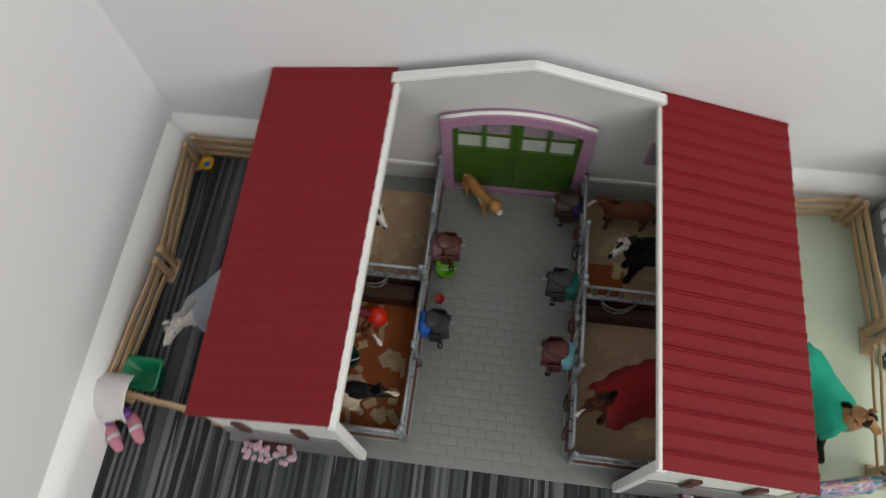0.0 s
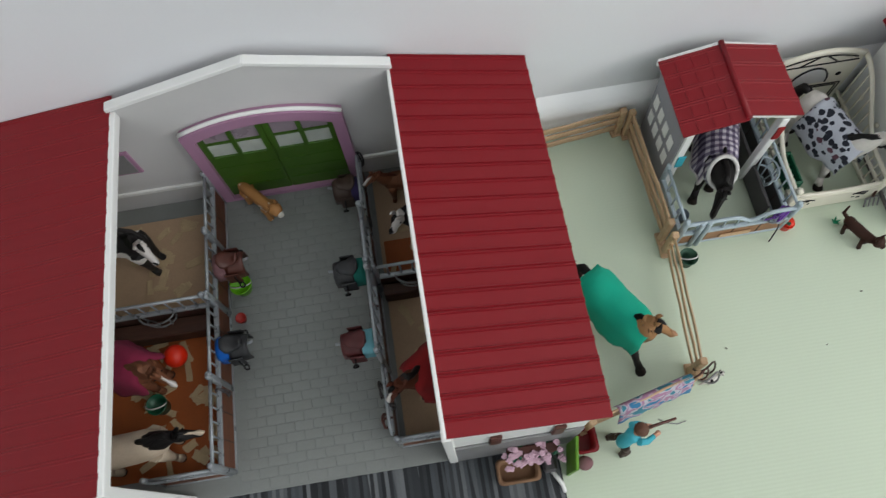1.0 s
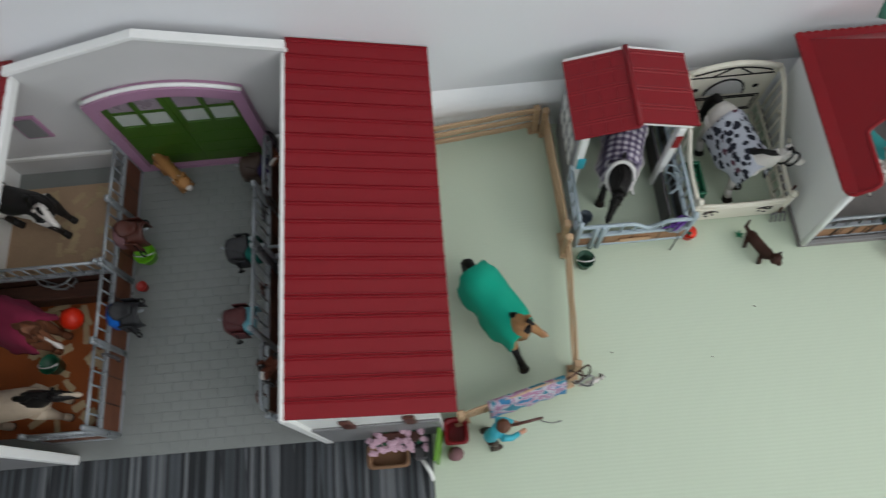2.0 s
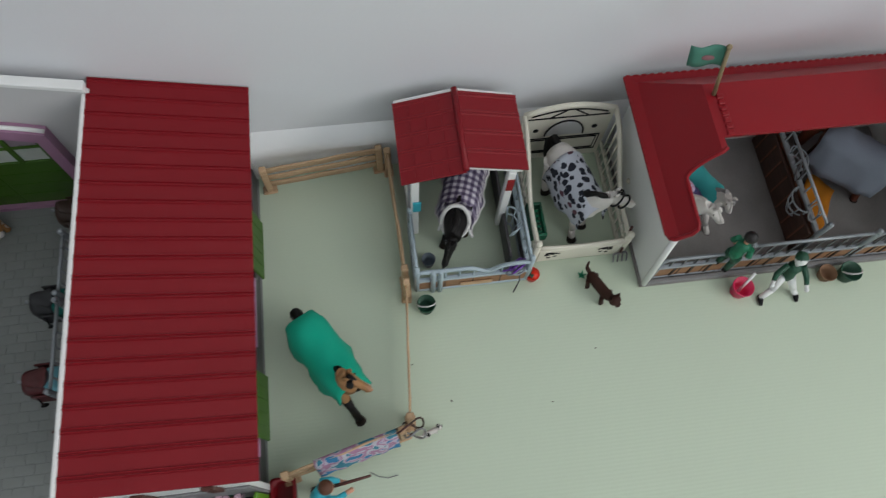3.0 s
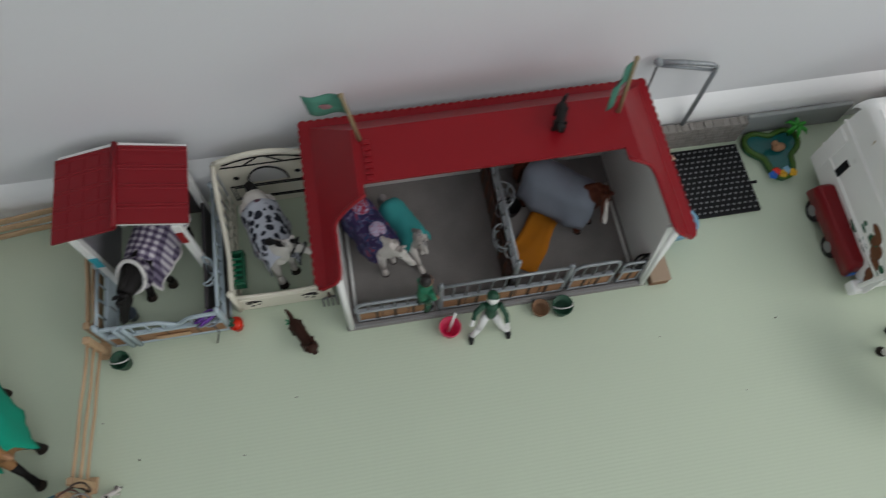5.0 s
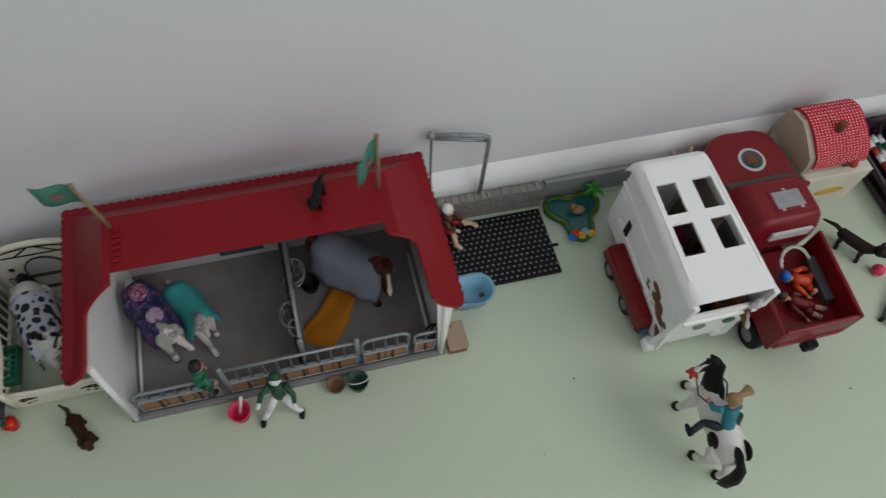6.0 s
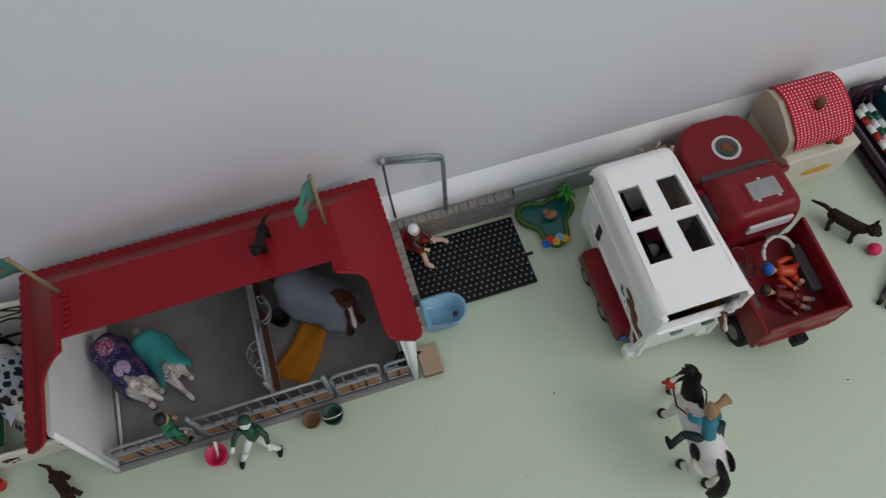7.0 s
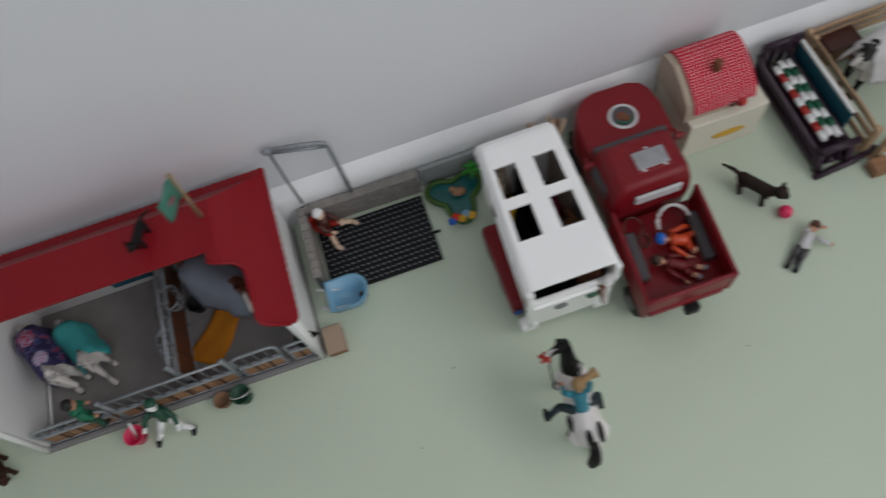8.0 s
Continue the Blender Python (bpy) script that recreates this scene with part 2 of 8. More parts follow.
def green_floor():
    m, _, _, bsdf = nodes_of("pale_green_ribbed_vinyl")
    nt = m.node_tree
    vec = coords(nt)
    y = axis_of(nt, vec, 1)
    warp = value_math(nt, "MULTIPLY_ADD", noise_node(nt, vec, 6, 2), 0.004, y)
    rib = value_math(nt, "SINE", value_math(nt, "MULTIPLY", warp, 2 * math.pi / 0.0046))
    col = mixed(nt, value_math(nt, "MULTIPLY_ADD", rib, 0.03, 0.1), (0.545, 0.630, 0.496), (0.495, 0.57, 0.447))
    finish(nt, bsdf, col, vec, rough=0.5, var=0.035, vscale=3, grain=0.025, gscale=350, bump=0.06, bscale=300, depth=0.0004, height=rib)
    return m


def spotted():
    m, _, _, bsdf = nodes_of("spotted_fleece")
    nt = m.node_tree
    vec = coords(nt)
    v = nt.nodes.new("ShaderNodeTexVoronoi")
    v.inputs["Scale"].default_value = 104
    nt.links.new(vec, v.inputs["Vector"])
    d = value_math(nt, "ADD", v.outputs["Distance"], value_math(nt, "MULTIPLY_ADD", noise_node(nt, vec, 160, 2), 0.5, -0.25))
    mask = value_math(nt, "LESS_THAN", d, 0.445)
    tint = mixed(nt, value_math(nt, "GREATER_THAN", axis_of(nt, v.outputs["Color"], 0), 0.94), (0.010, 0.012, 0.022), (0.10, 0.04, 0.06))
    finish(nt, bsdf, mixed(nt, mask, (0.43, 0.45, 0.51), tint), vec, rough=0.95, bump=0.5, bscale=900, depth=0.0005)
    return m


def checked():
    m, _, _, bsdf = nodes_of("checked_cotton")
    nt = m.node_tree
    vec = coords(nt)
    s = []
    for k, off in ((0, 0.0), (1, 0.002)):
        f = value_math(nt, "FRACT", value_math(nt, "DIVIDE", value_math(nt, "ADD", axis_of(nt, vec, k), 1 + off), 0.0085))
        s.append(value_math(nt, "LESS_THAN", f, 0.5))
    tot = value_math(nt, "MULTIPLY", value_math(nt, "ADD", s[0], s[1]), 0.5)
    col = ramp(nt, tot, [(0.0, (0.60, 0.57, 0.62)), (0.5, (0.20, 0.17, 0.25)), (1.0, (0.055, 0.04, 0.085))])
    finish(nt, bsdf, col, vec, rough=0.9, bump=0.4, bscale=900, depth=0.0004)
    return m


def blotchy(name, stops, scale=60, seed=0.0):
    m, _, _, bsdf = nodes_of(name)
    nt = m.node_tree
    vec = coords(nt)
    mp = nt.nodes.new("ShaderNodeMapping")
    mp.inputs["Location"].default_value = (seed, seed * 0.7, 0)
    nt.links.new(vec, mp.inputs[0])
    col = ramp(nt, noise_node(nt, mp.outputs[0], scale, 1.5, 0.5, 0.4), stops, "CONSTANT")
    finish(nt, bsdf, col, vec, rough=0.85, bump=0.3, bscale=800, depth=0.0004)
    return m


def dotted_red():
    m, _, _, bsdf = nodes_of("red_cotton_white_dots")
    nt = m.node_tree
    vec = coords(nt)
    wrap = nt.nodes.new("ShaderNodeCombineXYZ")
    nt.links.new(axis_of(nt, vec, 0), wrap.inputs[0])
    nt.links.new(value_math(nt, "ADD", axis_of(nt, vec, 1), axis_of(nt, vec, 2)), wrap.inputs[1])
    v = nt.nodes.new("ShaderNodeTexVoronoi")
    v.voronoi_dimensions = "2D"
    v.inputs["Scale"].default_value, v.inputs["Randomness"].default_value = 185, 0.10
    nt.links.new(wrap.outputs[0], v.inputs["Vector"])
    mask = value_math(nt, "LESS_THAN", v.outputs["Distance"], 0.21)
    finish(nt, bsdf, mixed(nt, mask, (0.52, 0.008, 0.035), (0.80, 0.62, 0.62)), vec, rough=0.9, bump=0.3, bscale=900)
    return m


def pinto(name, dark, light, scale, cut, seed):
    m, _, _, bsdf = nodes_of(name)
    nt = m.node_tree
    vec = coords(nt)
    mp = nt.nodes.new("ShaderNodeMapping")
    mp.inputs["Location"].default_value = (seed, seed * 1.7, seed * 0.4)
    nt.links.new(vec, mp.inputs[0])
    fac = value_math(nt, "GREATER_THAN", noise_node(nt, mp.outputs[0], scale, 1.0), cut)
    finish(nt, bsdf, mixed(nt, fac, dark, light), vec, rough=0.6, var=0.12, vscale=60, grain=0.06, bump=0.15)
    return m


def coat(name, colour, rough=0.6):
    return plain(name, colour, rough=rough, spec=0.22, var=0.2, vscale=45, grain=0.08, gscale=400, bump=0.2, bscale=300)


M_CARPET, M_FLOOR, M_SPOT, M_CHECK, M_DOTS = carpet(), green_floor(), spotted(), checked(), dotted_red()
M_FLORAL = blotchy("teal_pink_floral_cotton", [(0.0, (0.04, 0.20, 0.28)), (0.40, (0.46, 0.45, 0.52)), (0.47, (0.36, 0.19, 0.30)), (0.55, (0.44, 0.38, 0.48)), (0.60, (0.03, 0.17, 0.34))], 60)
M_GALAXY = blotchy("purple_blue_patterned_cotton", [(0.0, (0.012, 0.012, 0.06)), (0.42, (0.030, 0.014, 0.075)), (0.54, (0.20, 0.17, 0.30)), (0.56, (0.014, 0.035, 0.12)), (0.65, (0.22, 0.03, 0.07))], 85, 3.1)
M_MEDAL = blotchy("red_pale_blue_medallion_print", [(0.0, (0.30, 0.02, 0.05)), (0.47, (0.34, 0.36, 0.52)), (0.53, (0.26, 0.02, 0.06)), (0.60, (0.03, 0.05, 0.18))], 190, 1.4)
M_PALEMEDAL = blotchy("pale_lilac_medallion_print", [(0.0, (0.42, 0.40, 0.55)), (0.50, (0.36, 0.08, 0.16)), (0.54, (0.46, 0.44, 0.58)), (0.63, (0.10, 0.08, 0.26))], 150, 2.3)
C_BUCK = coat("buckskin_coat", (0.3185, 0.1669, 0.0736))
C_BLACK = coat("black_coat", (0.008, 0.007, 0.007))
C_WHITE = coat("white_coat", (0.6205, 0.5895, 0.5587))
C_GREY = coat("grey_coat", (0.2991, 0.2895, 0.2895))
C_BAY = coat("chestnut_coat", (0.0908, 0.0245, 0.0118))
C_BROWN = coat("mid_brown_coat", (0.1669, 0.0651, 0.0323))
C_HOOF = coat("dark_hoof", (0.0207, 0.0147, 0.0118))
C_PINTO = pinto("black_white_pinto_coat", (0.012, 0.011, 0.011), (0.66, 0.64, 0.61), 24, 0.50, 0.37)
C_BWPINTO = pinto("black_white_patched_coat", (0.012, 0.011, 0.011), (0.66, 0.64, 0.61), 26, 0.57, 2.2)
C_RIDER = coat("bright_white_coat", (0.74, 0.72, 0.69))
C_TABBY = pinto("ginger_white_fur_paint", (0.42, 0.20, 0.065), (0.70, 0.62, 0.52), 70, 0.62, 5.0)
C_DOG = coat("dark_brown_fur_paint", (0.0363, 0.0133, 0.0083))
C_SIAM = coat("pale_horn_coat", (0.4572, 0.3774, 0.2895))
C_TAN = coat("tan_white_coat", (0.3774, 0.2039, 0.1127))


# ---- mesh helpers ----
WM = {}


def thing(name, label, category, m=None, group=""):
    """An empty at the base of a thing, to which its parts belong."""
    ob = new(name)
    ob.empty_display_size = 0.02
    ob.matrix_world = m if m is not None else Matrix.Identity(4)
    WM[ob] = ob.matrix_world.copy()
    return tagged(ob, label, category, group)


def at(x, y, z=0.0, rz=0.0):
    return pose(x, y, z, 0, 0, rz)


def mesh_from(name, bm, mats, smooth=False):
    me = bpy.data.meshes.new(name)
    bmesh.ops.recalc_face_normals(bm, faces=bm.faces)
    if smooth:
        for f in bm.faces:
            f.smooth = True
    bm.to_mesh(me)
    bm.free()
    for m in mats if isinstance(mats, (list, tuple)) else [mats]:
        me.materials.append(m)
    return me


def part(name, bm, mats, parent, label="", local=False, smooth=False):
    """Links a bmesh, given in world places (or in the thing's own, if local), as one mesh under a thing or a part."""
    if not local:
        bm.transform(WM[parent].inverted())
    ob = new(name, mesh_from(name, bm, mats, smooth))
    ob.parent = parent
    WM[ob] = WM[parent]
    return tagged(ob, label) if label else ob


def single(name, bm, mats, label, category, m=None, group="", kind="", smooth=False):
    """A thing of one mesh; bm in the thing's own place if m is given, else in world places."""
    ob = new(name, mesh_from(name, bm, mats, smooth))
    ob.matrix_world = m if m is not None else Matrix.Identity(4)
    WM[ob] = ob.matrix_world.copy()
    return tagged(ob, label, category, group, kind)


def box(bm, x0, x1, y0, y1, z0, z1, bevel=0.0, mi=0, m=None, segs=1):
    got = bmesh.ops.create_cube(bm, size=1.0)
    vs = got["verts"]
    bmesh.ops.transform(bm, matrix=Matrix.Translation(((x0 + x1) / 2, (y0 + y1) / 2, (z0 + z1) / 2)) @ Matrix.Diagonal((x1 - x0, y1 - y0, z1 - z0, 1)), verts=vs)
    faces = {f for v in vs for f in v.link_faces}
    for f in faces:
        f.material_index = mi
    if bevel:
        edges = list({e for v in vs for e in v.link_edges})
        res = bmesh.ops.bevel(bm, geom=edges, offset=bevel, segments=segs, affect="EDGES", profile=0.5)
        vs = list({v for f in res["faces"] for v in f.verts} | {v for v in vs if v.is_valid})
        for f in res["faces"]:
            f.material_index = mi
    if m is not None:
        bmesh.ops.transform(bm, matrix=m, verts=vs)
    return vs


def ring_frame(d):
    d = Vector(d).normalized()
    up = Vector((0, 0, 1)) if abs(d.z) < 0.9 else Vector((0, 1, 0))
    r = d.cross(up).normalized()
    return r, r.cross(d).normalized()


def skin_rings(bm, rings, mi=0, cap=True, closed=True):
    """Joins rows of points into a tube; rows of equal length."""
    rows = [[bm.verts.new(p) for p in ring] for ring in rings]
    n = len(rows[0])
    for a, b in zip(rows, rows[1:]):
        for k in range(n if closed else n - 1):
            f = bm.faces.new((a[k], a[(k + 1) % n], b[(k + 1) % n], b[k]))
            f.material_index, f.smooth = mi, True
    if cap and closed:
        for row in (rows[0][::-1], rows[-1]):
            f = bm.faces.new(row)
            f.material_index = mi
    return rows


def tube(bm, pts, radii, segs=8, mi=0, flat=1.0):
    """A tapering tube through points; flat squeezes it sideways."""
    pts = [Vector(p) for p in pts]
    if isinstance(radii, (int, float)):
        radii = [radii] * len(pts)
    rings, last = [], None
    for k, p in enumerate(pts):
        d = (pts[min(k + 1, len(pts) - 1)] - pts[max(k - 1, 0)]).normalized()
        if last is None:
            r, u = ring_frame(d)
        else:
            r = (last - d * last.dot(d)).normalized()
            u = r.cross(d)
        last = r
        rings.append([p + r * math.cos(a) * radii[k] * flat + u * math.sin(a) * radii[k] for a in [2 * math.pi * j / segs for j in range(segs)]])
    return skin_rings(bm, rings, mi)


def ball(bm, c, r, mi=0, sx=1, sy=1, sz=1, segs=10, m=None):
    got = bmesh.ops.create_uvsphere(bm, u_segments=segs, v_segments=max(5, segs * 2 // 3), radius=1.0)
    t = Matrix.Translation(c) @ (m if m is not None else Matrix.Identity(4)) @ Matrix.Diagonal((r * sx, r * sy, r * sz, 1))
    bmesh.ops.transform(bm, matrix=t, verts=got["verts"])
    for f in {f for v in got["verts"] for f in v.link_faces}:
        f.material_index, f.smooth = mi, True
    return got["verts"]


def prism(bm, outline, z0, z1, mi=0, bevel=0.0):
    """An upright prism over a plan outline; z0 and z1 are numbers or functions of x, y."""
    f0 = z0 if callable(z0) else (lambda x, y: z0)
    f1 = z1 if callable(z1) else (lambda x, y: z1)
    lo = [bm.verts.new((x, y, f0(x, y))) for x, y in outline]
    hi = [bm.verts.new((x, y, f1(x, y))) for x, y in outline]
    n = len(lo)
    made = [bm.faces.new(lo[::-1]), bm.faces.new(hi)]
    for k in range(n):
        made.append(bm.faces.new((lo[k], lo[(k + 1) % n], hi[(k + 1) % n], hi[k])))
    for f in made:
        f.material_index = mi
    if bevel:
        bmesh.ops.bevel(bm, geom=list(made[1].edges), offset=bevel, segments=2, affect="EDGES", profile=0.5)
    return lo + hi


def shaped(fn, *args, **kw):
    bm = bmesh.new()
    fn(bm, *args, **kw)
    return bm


def panel_y(bm, outline, y0, y1, mi=0):
    """An upright panel across y, over an outline in x and z."""
    a = [bm.verts.new((x, y0, z)) for x, z in outline]
    b = [bm.verts.new((x, y1, z)) for x, z in outline]
    n = len(a)
    made = [bm.faces.new(a), bm.faces.new(b[::-1])] + [bm.faces.new((a[k], b[k], b[(k + 1) % n], a[(k + 1) % n])) for k in range(n)]
    for f in made:
        f.material_index = mi


def panel_x(bm, outline, x0, x1, mi=0):
    """An upright panel across x, over an outline in y and z."""
    a = [bm.verts.new((x0, y, z)) for y, z in outline]
    b = [bm.verts.new((x1, y, z)) for y, z in outline]
    n = len(a)
    made = [bm.faces.new(a), bm.faces.new(b[::-1])] + [bm.faces.new((a[k], b[k], b[(k + 1) % n], a[(k + 1) % n])) for k in range(n)]
    for f in made:
        f.material_index = mi


# ---- the room ----
def structure(name, bm, mats, label, category):
    return single(name, bm, mats, label, category, kind="structure")


CARPET_X = 0.972
structure("floor", shaped(box, CARPET_X, RX1, RY0, RY1 + 0.05, -0.02, 0.0), M_FLOOR, "pale green ribbed vinyl floor", "floor")
structure("floor_carpet", shaped(box, RX0 - 0.05, CARPET_X, RY0, RY1 + 0.05, -0.02, 0.001), M_CARPET, "charcoal carpet with grey stripes", "carpet")
structure("wall_north", shaped(box, RX0 - 0.12, RX1 + 0.12, RY1, RY1 + 0.12, -0.02, RZ1), M_WALL, "plain white painted wall", "wall")
structure("wall_west", shaped(box, RX0 - 0.12, RX0, RY0, RY1, -0.02, RZ1), M_WALL, "plain white painted wall", "wall")


def wall_with_window(across, w):
    bm = bmesh.new()
    a0, a1 = (RY0, RY1) if across == "x" else (RX0, RX1)
    for b0, b1, z0, z1 in ((a0, w[0], -0.02, RZ1), (w[1], a1, -0.02, RZ1), (w[0], w[1], -0.02, w[2]), (w[0], w[1], w[3], RZ1)):
        if across == "x":
            box(bm, RX1, RX1 + 0.12, b0, b1, z0, z1)
        else:
            box(bm, b0, b1, RY0 - 0.12, RY0, z0, z1)
    return bm


structure("wall_east", wall_with_window("x", WIN_E), M_WALL, "plain white wall with a window opening", "wall")
structure("wall_south", wall_with_window("y", WIN_S), M_WALL, "plain white wall with a window opening", "wall")
def ceiling_sheet():
    bm = bmesh.new()
    x0, x1, y0, y1 = FILL_R
    for a, b, c, d in ((RX0 - 0.12, x0, RY0 - 0.12, RY1 + 0.12), (x1, RX1 + 0.12, RY0 - 0.12, RY1 + 0.12), (x0, x1, RY0 - 0.12, y0), (x0, x1, y1, RY1 + 0.12)):
        box(bm, a, b, c, d, RZ1, RZ1 + 0.1)
    return bm


structure("ceiling", ceiling_sheet(), M_WALL, "plain white ceiling with an added opening for fill light", "ceiling")

SKIRT = [(0.0, 0.0), (0.0155, 0.0), (0.0155, 0.056), (0.0152, 0.060), (0.0143, 0.0645), (0.0128, 0.0685), (0.0108, 0.0725), (0.0084, 0.0762), (0.0058, 0.0797), (0.0030, 0.0832), (0.0, 0.0867)]


def skirting_north():
    bm = bmesh.new()
    panel_x(bm, [(RY1 - d, z) for d, z in SKIRT], RX0, RX1)
    return bm


def skirting_west():
    bm = bmesh.new()
    panel_y(bm, [(RX0 + d, z) for d, z in SKIRT], RY0, RY1 - 0.0155)
    return bm


structure("baseboard_north", skirting_north(), M_SKIRT, "white gloss skirting board with rounded top", "skirting board")
structure("baseboard_west", skirting_west(), M_SKIRT, "white gloss skirting board with rounded top", "skirting board")


# ---- toy barn ----
def corrugated(bm, xa, za, xb, zb, y0, y1, thick=0.003, period=0.0205, rise=0.0, deep=0.0014):
    """A sloping sheet between x = xa and xb, with pairs of ribs that run down the slope."""
    prof, y = [], y0
    rib = [(0.0, 0.0), (0.70, 0.0), (0.75, deep), (0.79, deep), (0.83, deep * 0.2), (0.87, deep * 0.2), (0.91, deep), (0.95, deep)]
    n = max(1, round((y1 - y0) / period))
    step = (y1 - y0) / n
    for k in range(n):
        prof += [(y0 + (k + u) * step, h) for u, h in rib]
    prof.append((y1, 0.0))
    slope = math.atan2(zb - za, xb - xa)
    nx, nz = -math.sin(slope), math.cos(slope)
    if nz < 0:
        nx, nz = -nx, -nz
    cols = []
    for x, z in ((xa, za), (xb, zb)):
        up = [rise * (y - y0) / (y1 - y0) if x == xb else 0.0 for y, _ in prof]
        cols.append(([bm.verts.new((x + nx * h, y, z + u + nz * h)) for (y, h), u in zip(prof, up)], [bm.verts.new((x - nx * (thick - h * 0.9), y, z + u - nz * (thick - h * 0.9))) for (y, h), u in zip(prof, up)]))
    (ta, ba), (tb, bb) = cols
    for k in range(len(prof) - 1):
        bm.faces.new((ta[k], ta[k + 1], tb[k + 1], tb[k]))
        bm.faces.new((ba[k + 1], ba[k], bb[k], bb[k + 1]))
        bm.faces.new((ta[k + 1], ta[k], ba[k], ba[k + 1]))
        bm.faces.new((tb[k], tb[k + 1], bb[k + 1], bb[k]))
    bm.faces.new((ta[0], tb[0], bb[0], ba[0]))
    bm.faces.new((ta[-1], ba[-1], bb[-1], tb[-1]))


BX, BY0, BY1 = 0.691, 0.578, 0.984          # the barn's middle line, its front and its back
B_IN, B_OUT, Z_IN, Z_OUT = 0.155, 0.318, 0.224, 0.182
barn = thing("toy_barn", "toy horse barn with two red roofs and green arched doors", "toy barn", at(BX, 0.78))
part("base", shaped(box, BX - 0.330, BX + 0.292, BY0, BY1 + 0.008, 0.0015, 0.005, 0.0008), M_COBBLE, barn, "grey cobbled base plate")


def barn_roof(side):
    bm = bmesh.new()
    lift = 0.005 if side < 0 else 0.0
    corrugated(bm, BX + side * (B_IN + 0.002), Z_IN + lift, BX + side * B_OUT, Z_OUT + lift, 0.576, 1.006, rise=0.022 if side < 0 else 0.0, deep=0.0006 if side < 0 else 0.0021)
    return part("roof", bm, M_ROOF, barn, "corrugated red plastic roof")


for s in (-1, 1):
    roof = barn_roof(s)
    bm = bmesh.new()
    wide, rise = (0.0035, 0.005) if s < 0 else (0.0021, 0.0022)
    box(bm, BX + s * B_IN - wide, BX + s * B_IN + wide, 0.575, 0.984, Z_IN - 0.008, Z_IN + rise, 0.001)
    part("ridge_trim", bm, M_WHITE, roof, "white trim along the roof edge")

# gable wall at the back, with a rim
back = bmesh.new()
half = B_OUT - 0.025
panel_y(back, [(BX - half, 0.004), (BX + half, 0.004), (BX + half, 0.178), (BX + B_IN + 0.01, 0.215), (BX + B_IN, 0.232), (BX + 0.006, 0.274), (BX - B_IN, 0.232), (BX - B_IN - 0.01, 0.215), (BX - half, 0.178)], BY1, BY1 + 0.007)
back_wall = part("back_wall", back, M_PALE, barn, "pale grey gable wall")
for s in (-1, 1):
    bm = bmesh.new()
    x0, x1 = BX + s * 0.160, BX + 0.006
    panel_y(bm, [(x0, 0.231), (x1, 0.2735), (x1, 0.2795), (x0, 0.2375)], BY1 - 0.0035, BY1 + 0.0085)
    bmesh.ops.bevel(bm, geom=list(bm.edges), offset=0.0008, segments=1, affect="EDGES")
    part("gable_trim", bm, M_WHITE, back_wall, "white gable trim")
    bm = bmesh.new()
    x0, x1 = sorted((BX + s * 0.098, BX + s * (B_OUT - 0.04)))
    box(bm, x0, x1, BY1 - 0.004, BY1, 0.046, 0.053, 0.0008)
    part("wall_band", bm, M_WHITE, back_wall)
for x in (0.497, 0.873):
    bm = bmesh.new()
    box(bm, x - 0.018, x + 0.018, BY1 - 0.003, BY1, 0.10, 0.15, 0.001)
    win = part("wall_window", bm, M_MAUVE, back_wall)
    part("pane", shaped(box, x - 0.013, x + 0.013, BY1 - 0.0045, BY1 - 0.003, 0.105, 0.145), M_GREY, win)

# arched double door
# Pale tone of the lower panes is a reflection put into the colour.
M_PANEGREY = plain("pale_reflection_pane", (0.46, 0.50, 0.46), rough=0.35, var=0.15, vscale=40)
door_x0, door_x1 = 0.588, 0.783
mid = (door_x0 + door_x1) / 2
arch = [(mid + (door_x1 - mid) * (1 - 2 * k / 14), 0.173 + 0.023 * (1 - (1 - 2 * k / 14) ** 2)) for k in range(15)]
frame_bm = bmesh.new()
outer = [(door_x1, 0.005), *arch, (door_x0, 0.005)]
inner_arch = [(mid + (door_x1 - 0.014 - mid) * (1 - 2 * k / 14), 0.160 + 0.02 * (1 - (1 - 2 * k / 14) ** 2)) for k in range(15)]
inner = [(door_x1 - 0.014, 0.012), *inner_arch, (door_x0 + 0.014, 0.012)]
for y in (BY1 - 0.013, BY1):
    for a, b in ((outer, inner),):
        n = len(a)
        va = [frame_bm.verts.new((x, y, z)) for x, z in a]
        vb = [frame_bm.verts.new((x, y, z)) for x, z in b]
        for k in range(n):
            frame_bm.faces.new((va[k], va[(k + 1) % n], vb[(k + 1) % n], vb[k]))
frame_bm.verts.ensure_lookup_table()
n = len(outer)
for off in (0, n):
    for k in range(n):
        a, b = off + k, off + (k + 1) % n
        frame_bm.faces.new([frame_bm.verts[i] for i in (a, b, b + 2 * n, a + 2 * n)])
door_frame = part("door_frame", frame_bm, M_MAUVE, barn, "mauve arched door frame")
bm = bmesh.new()
tube(bm, [(x, BY1 - 0.008, z + 0.0015) for x, z in arch], 0.0028, 6)
part("arch_trim", bm, M_WHITE, door_frame, "white arch trim")
M_PANEMAUVE = plain("mauve_grey_pane", (0.27, 0.22, 0.26), rough=0.3, var=0.15, vscale=40)


def door_top(x):
    return 0.160 + 0.02 * (1 - ((x - mid) / (door_x1 - 0.014 - mid)) ** 2)


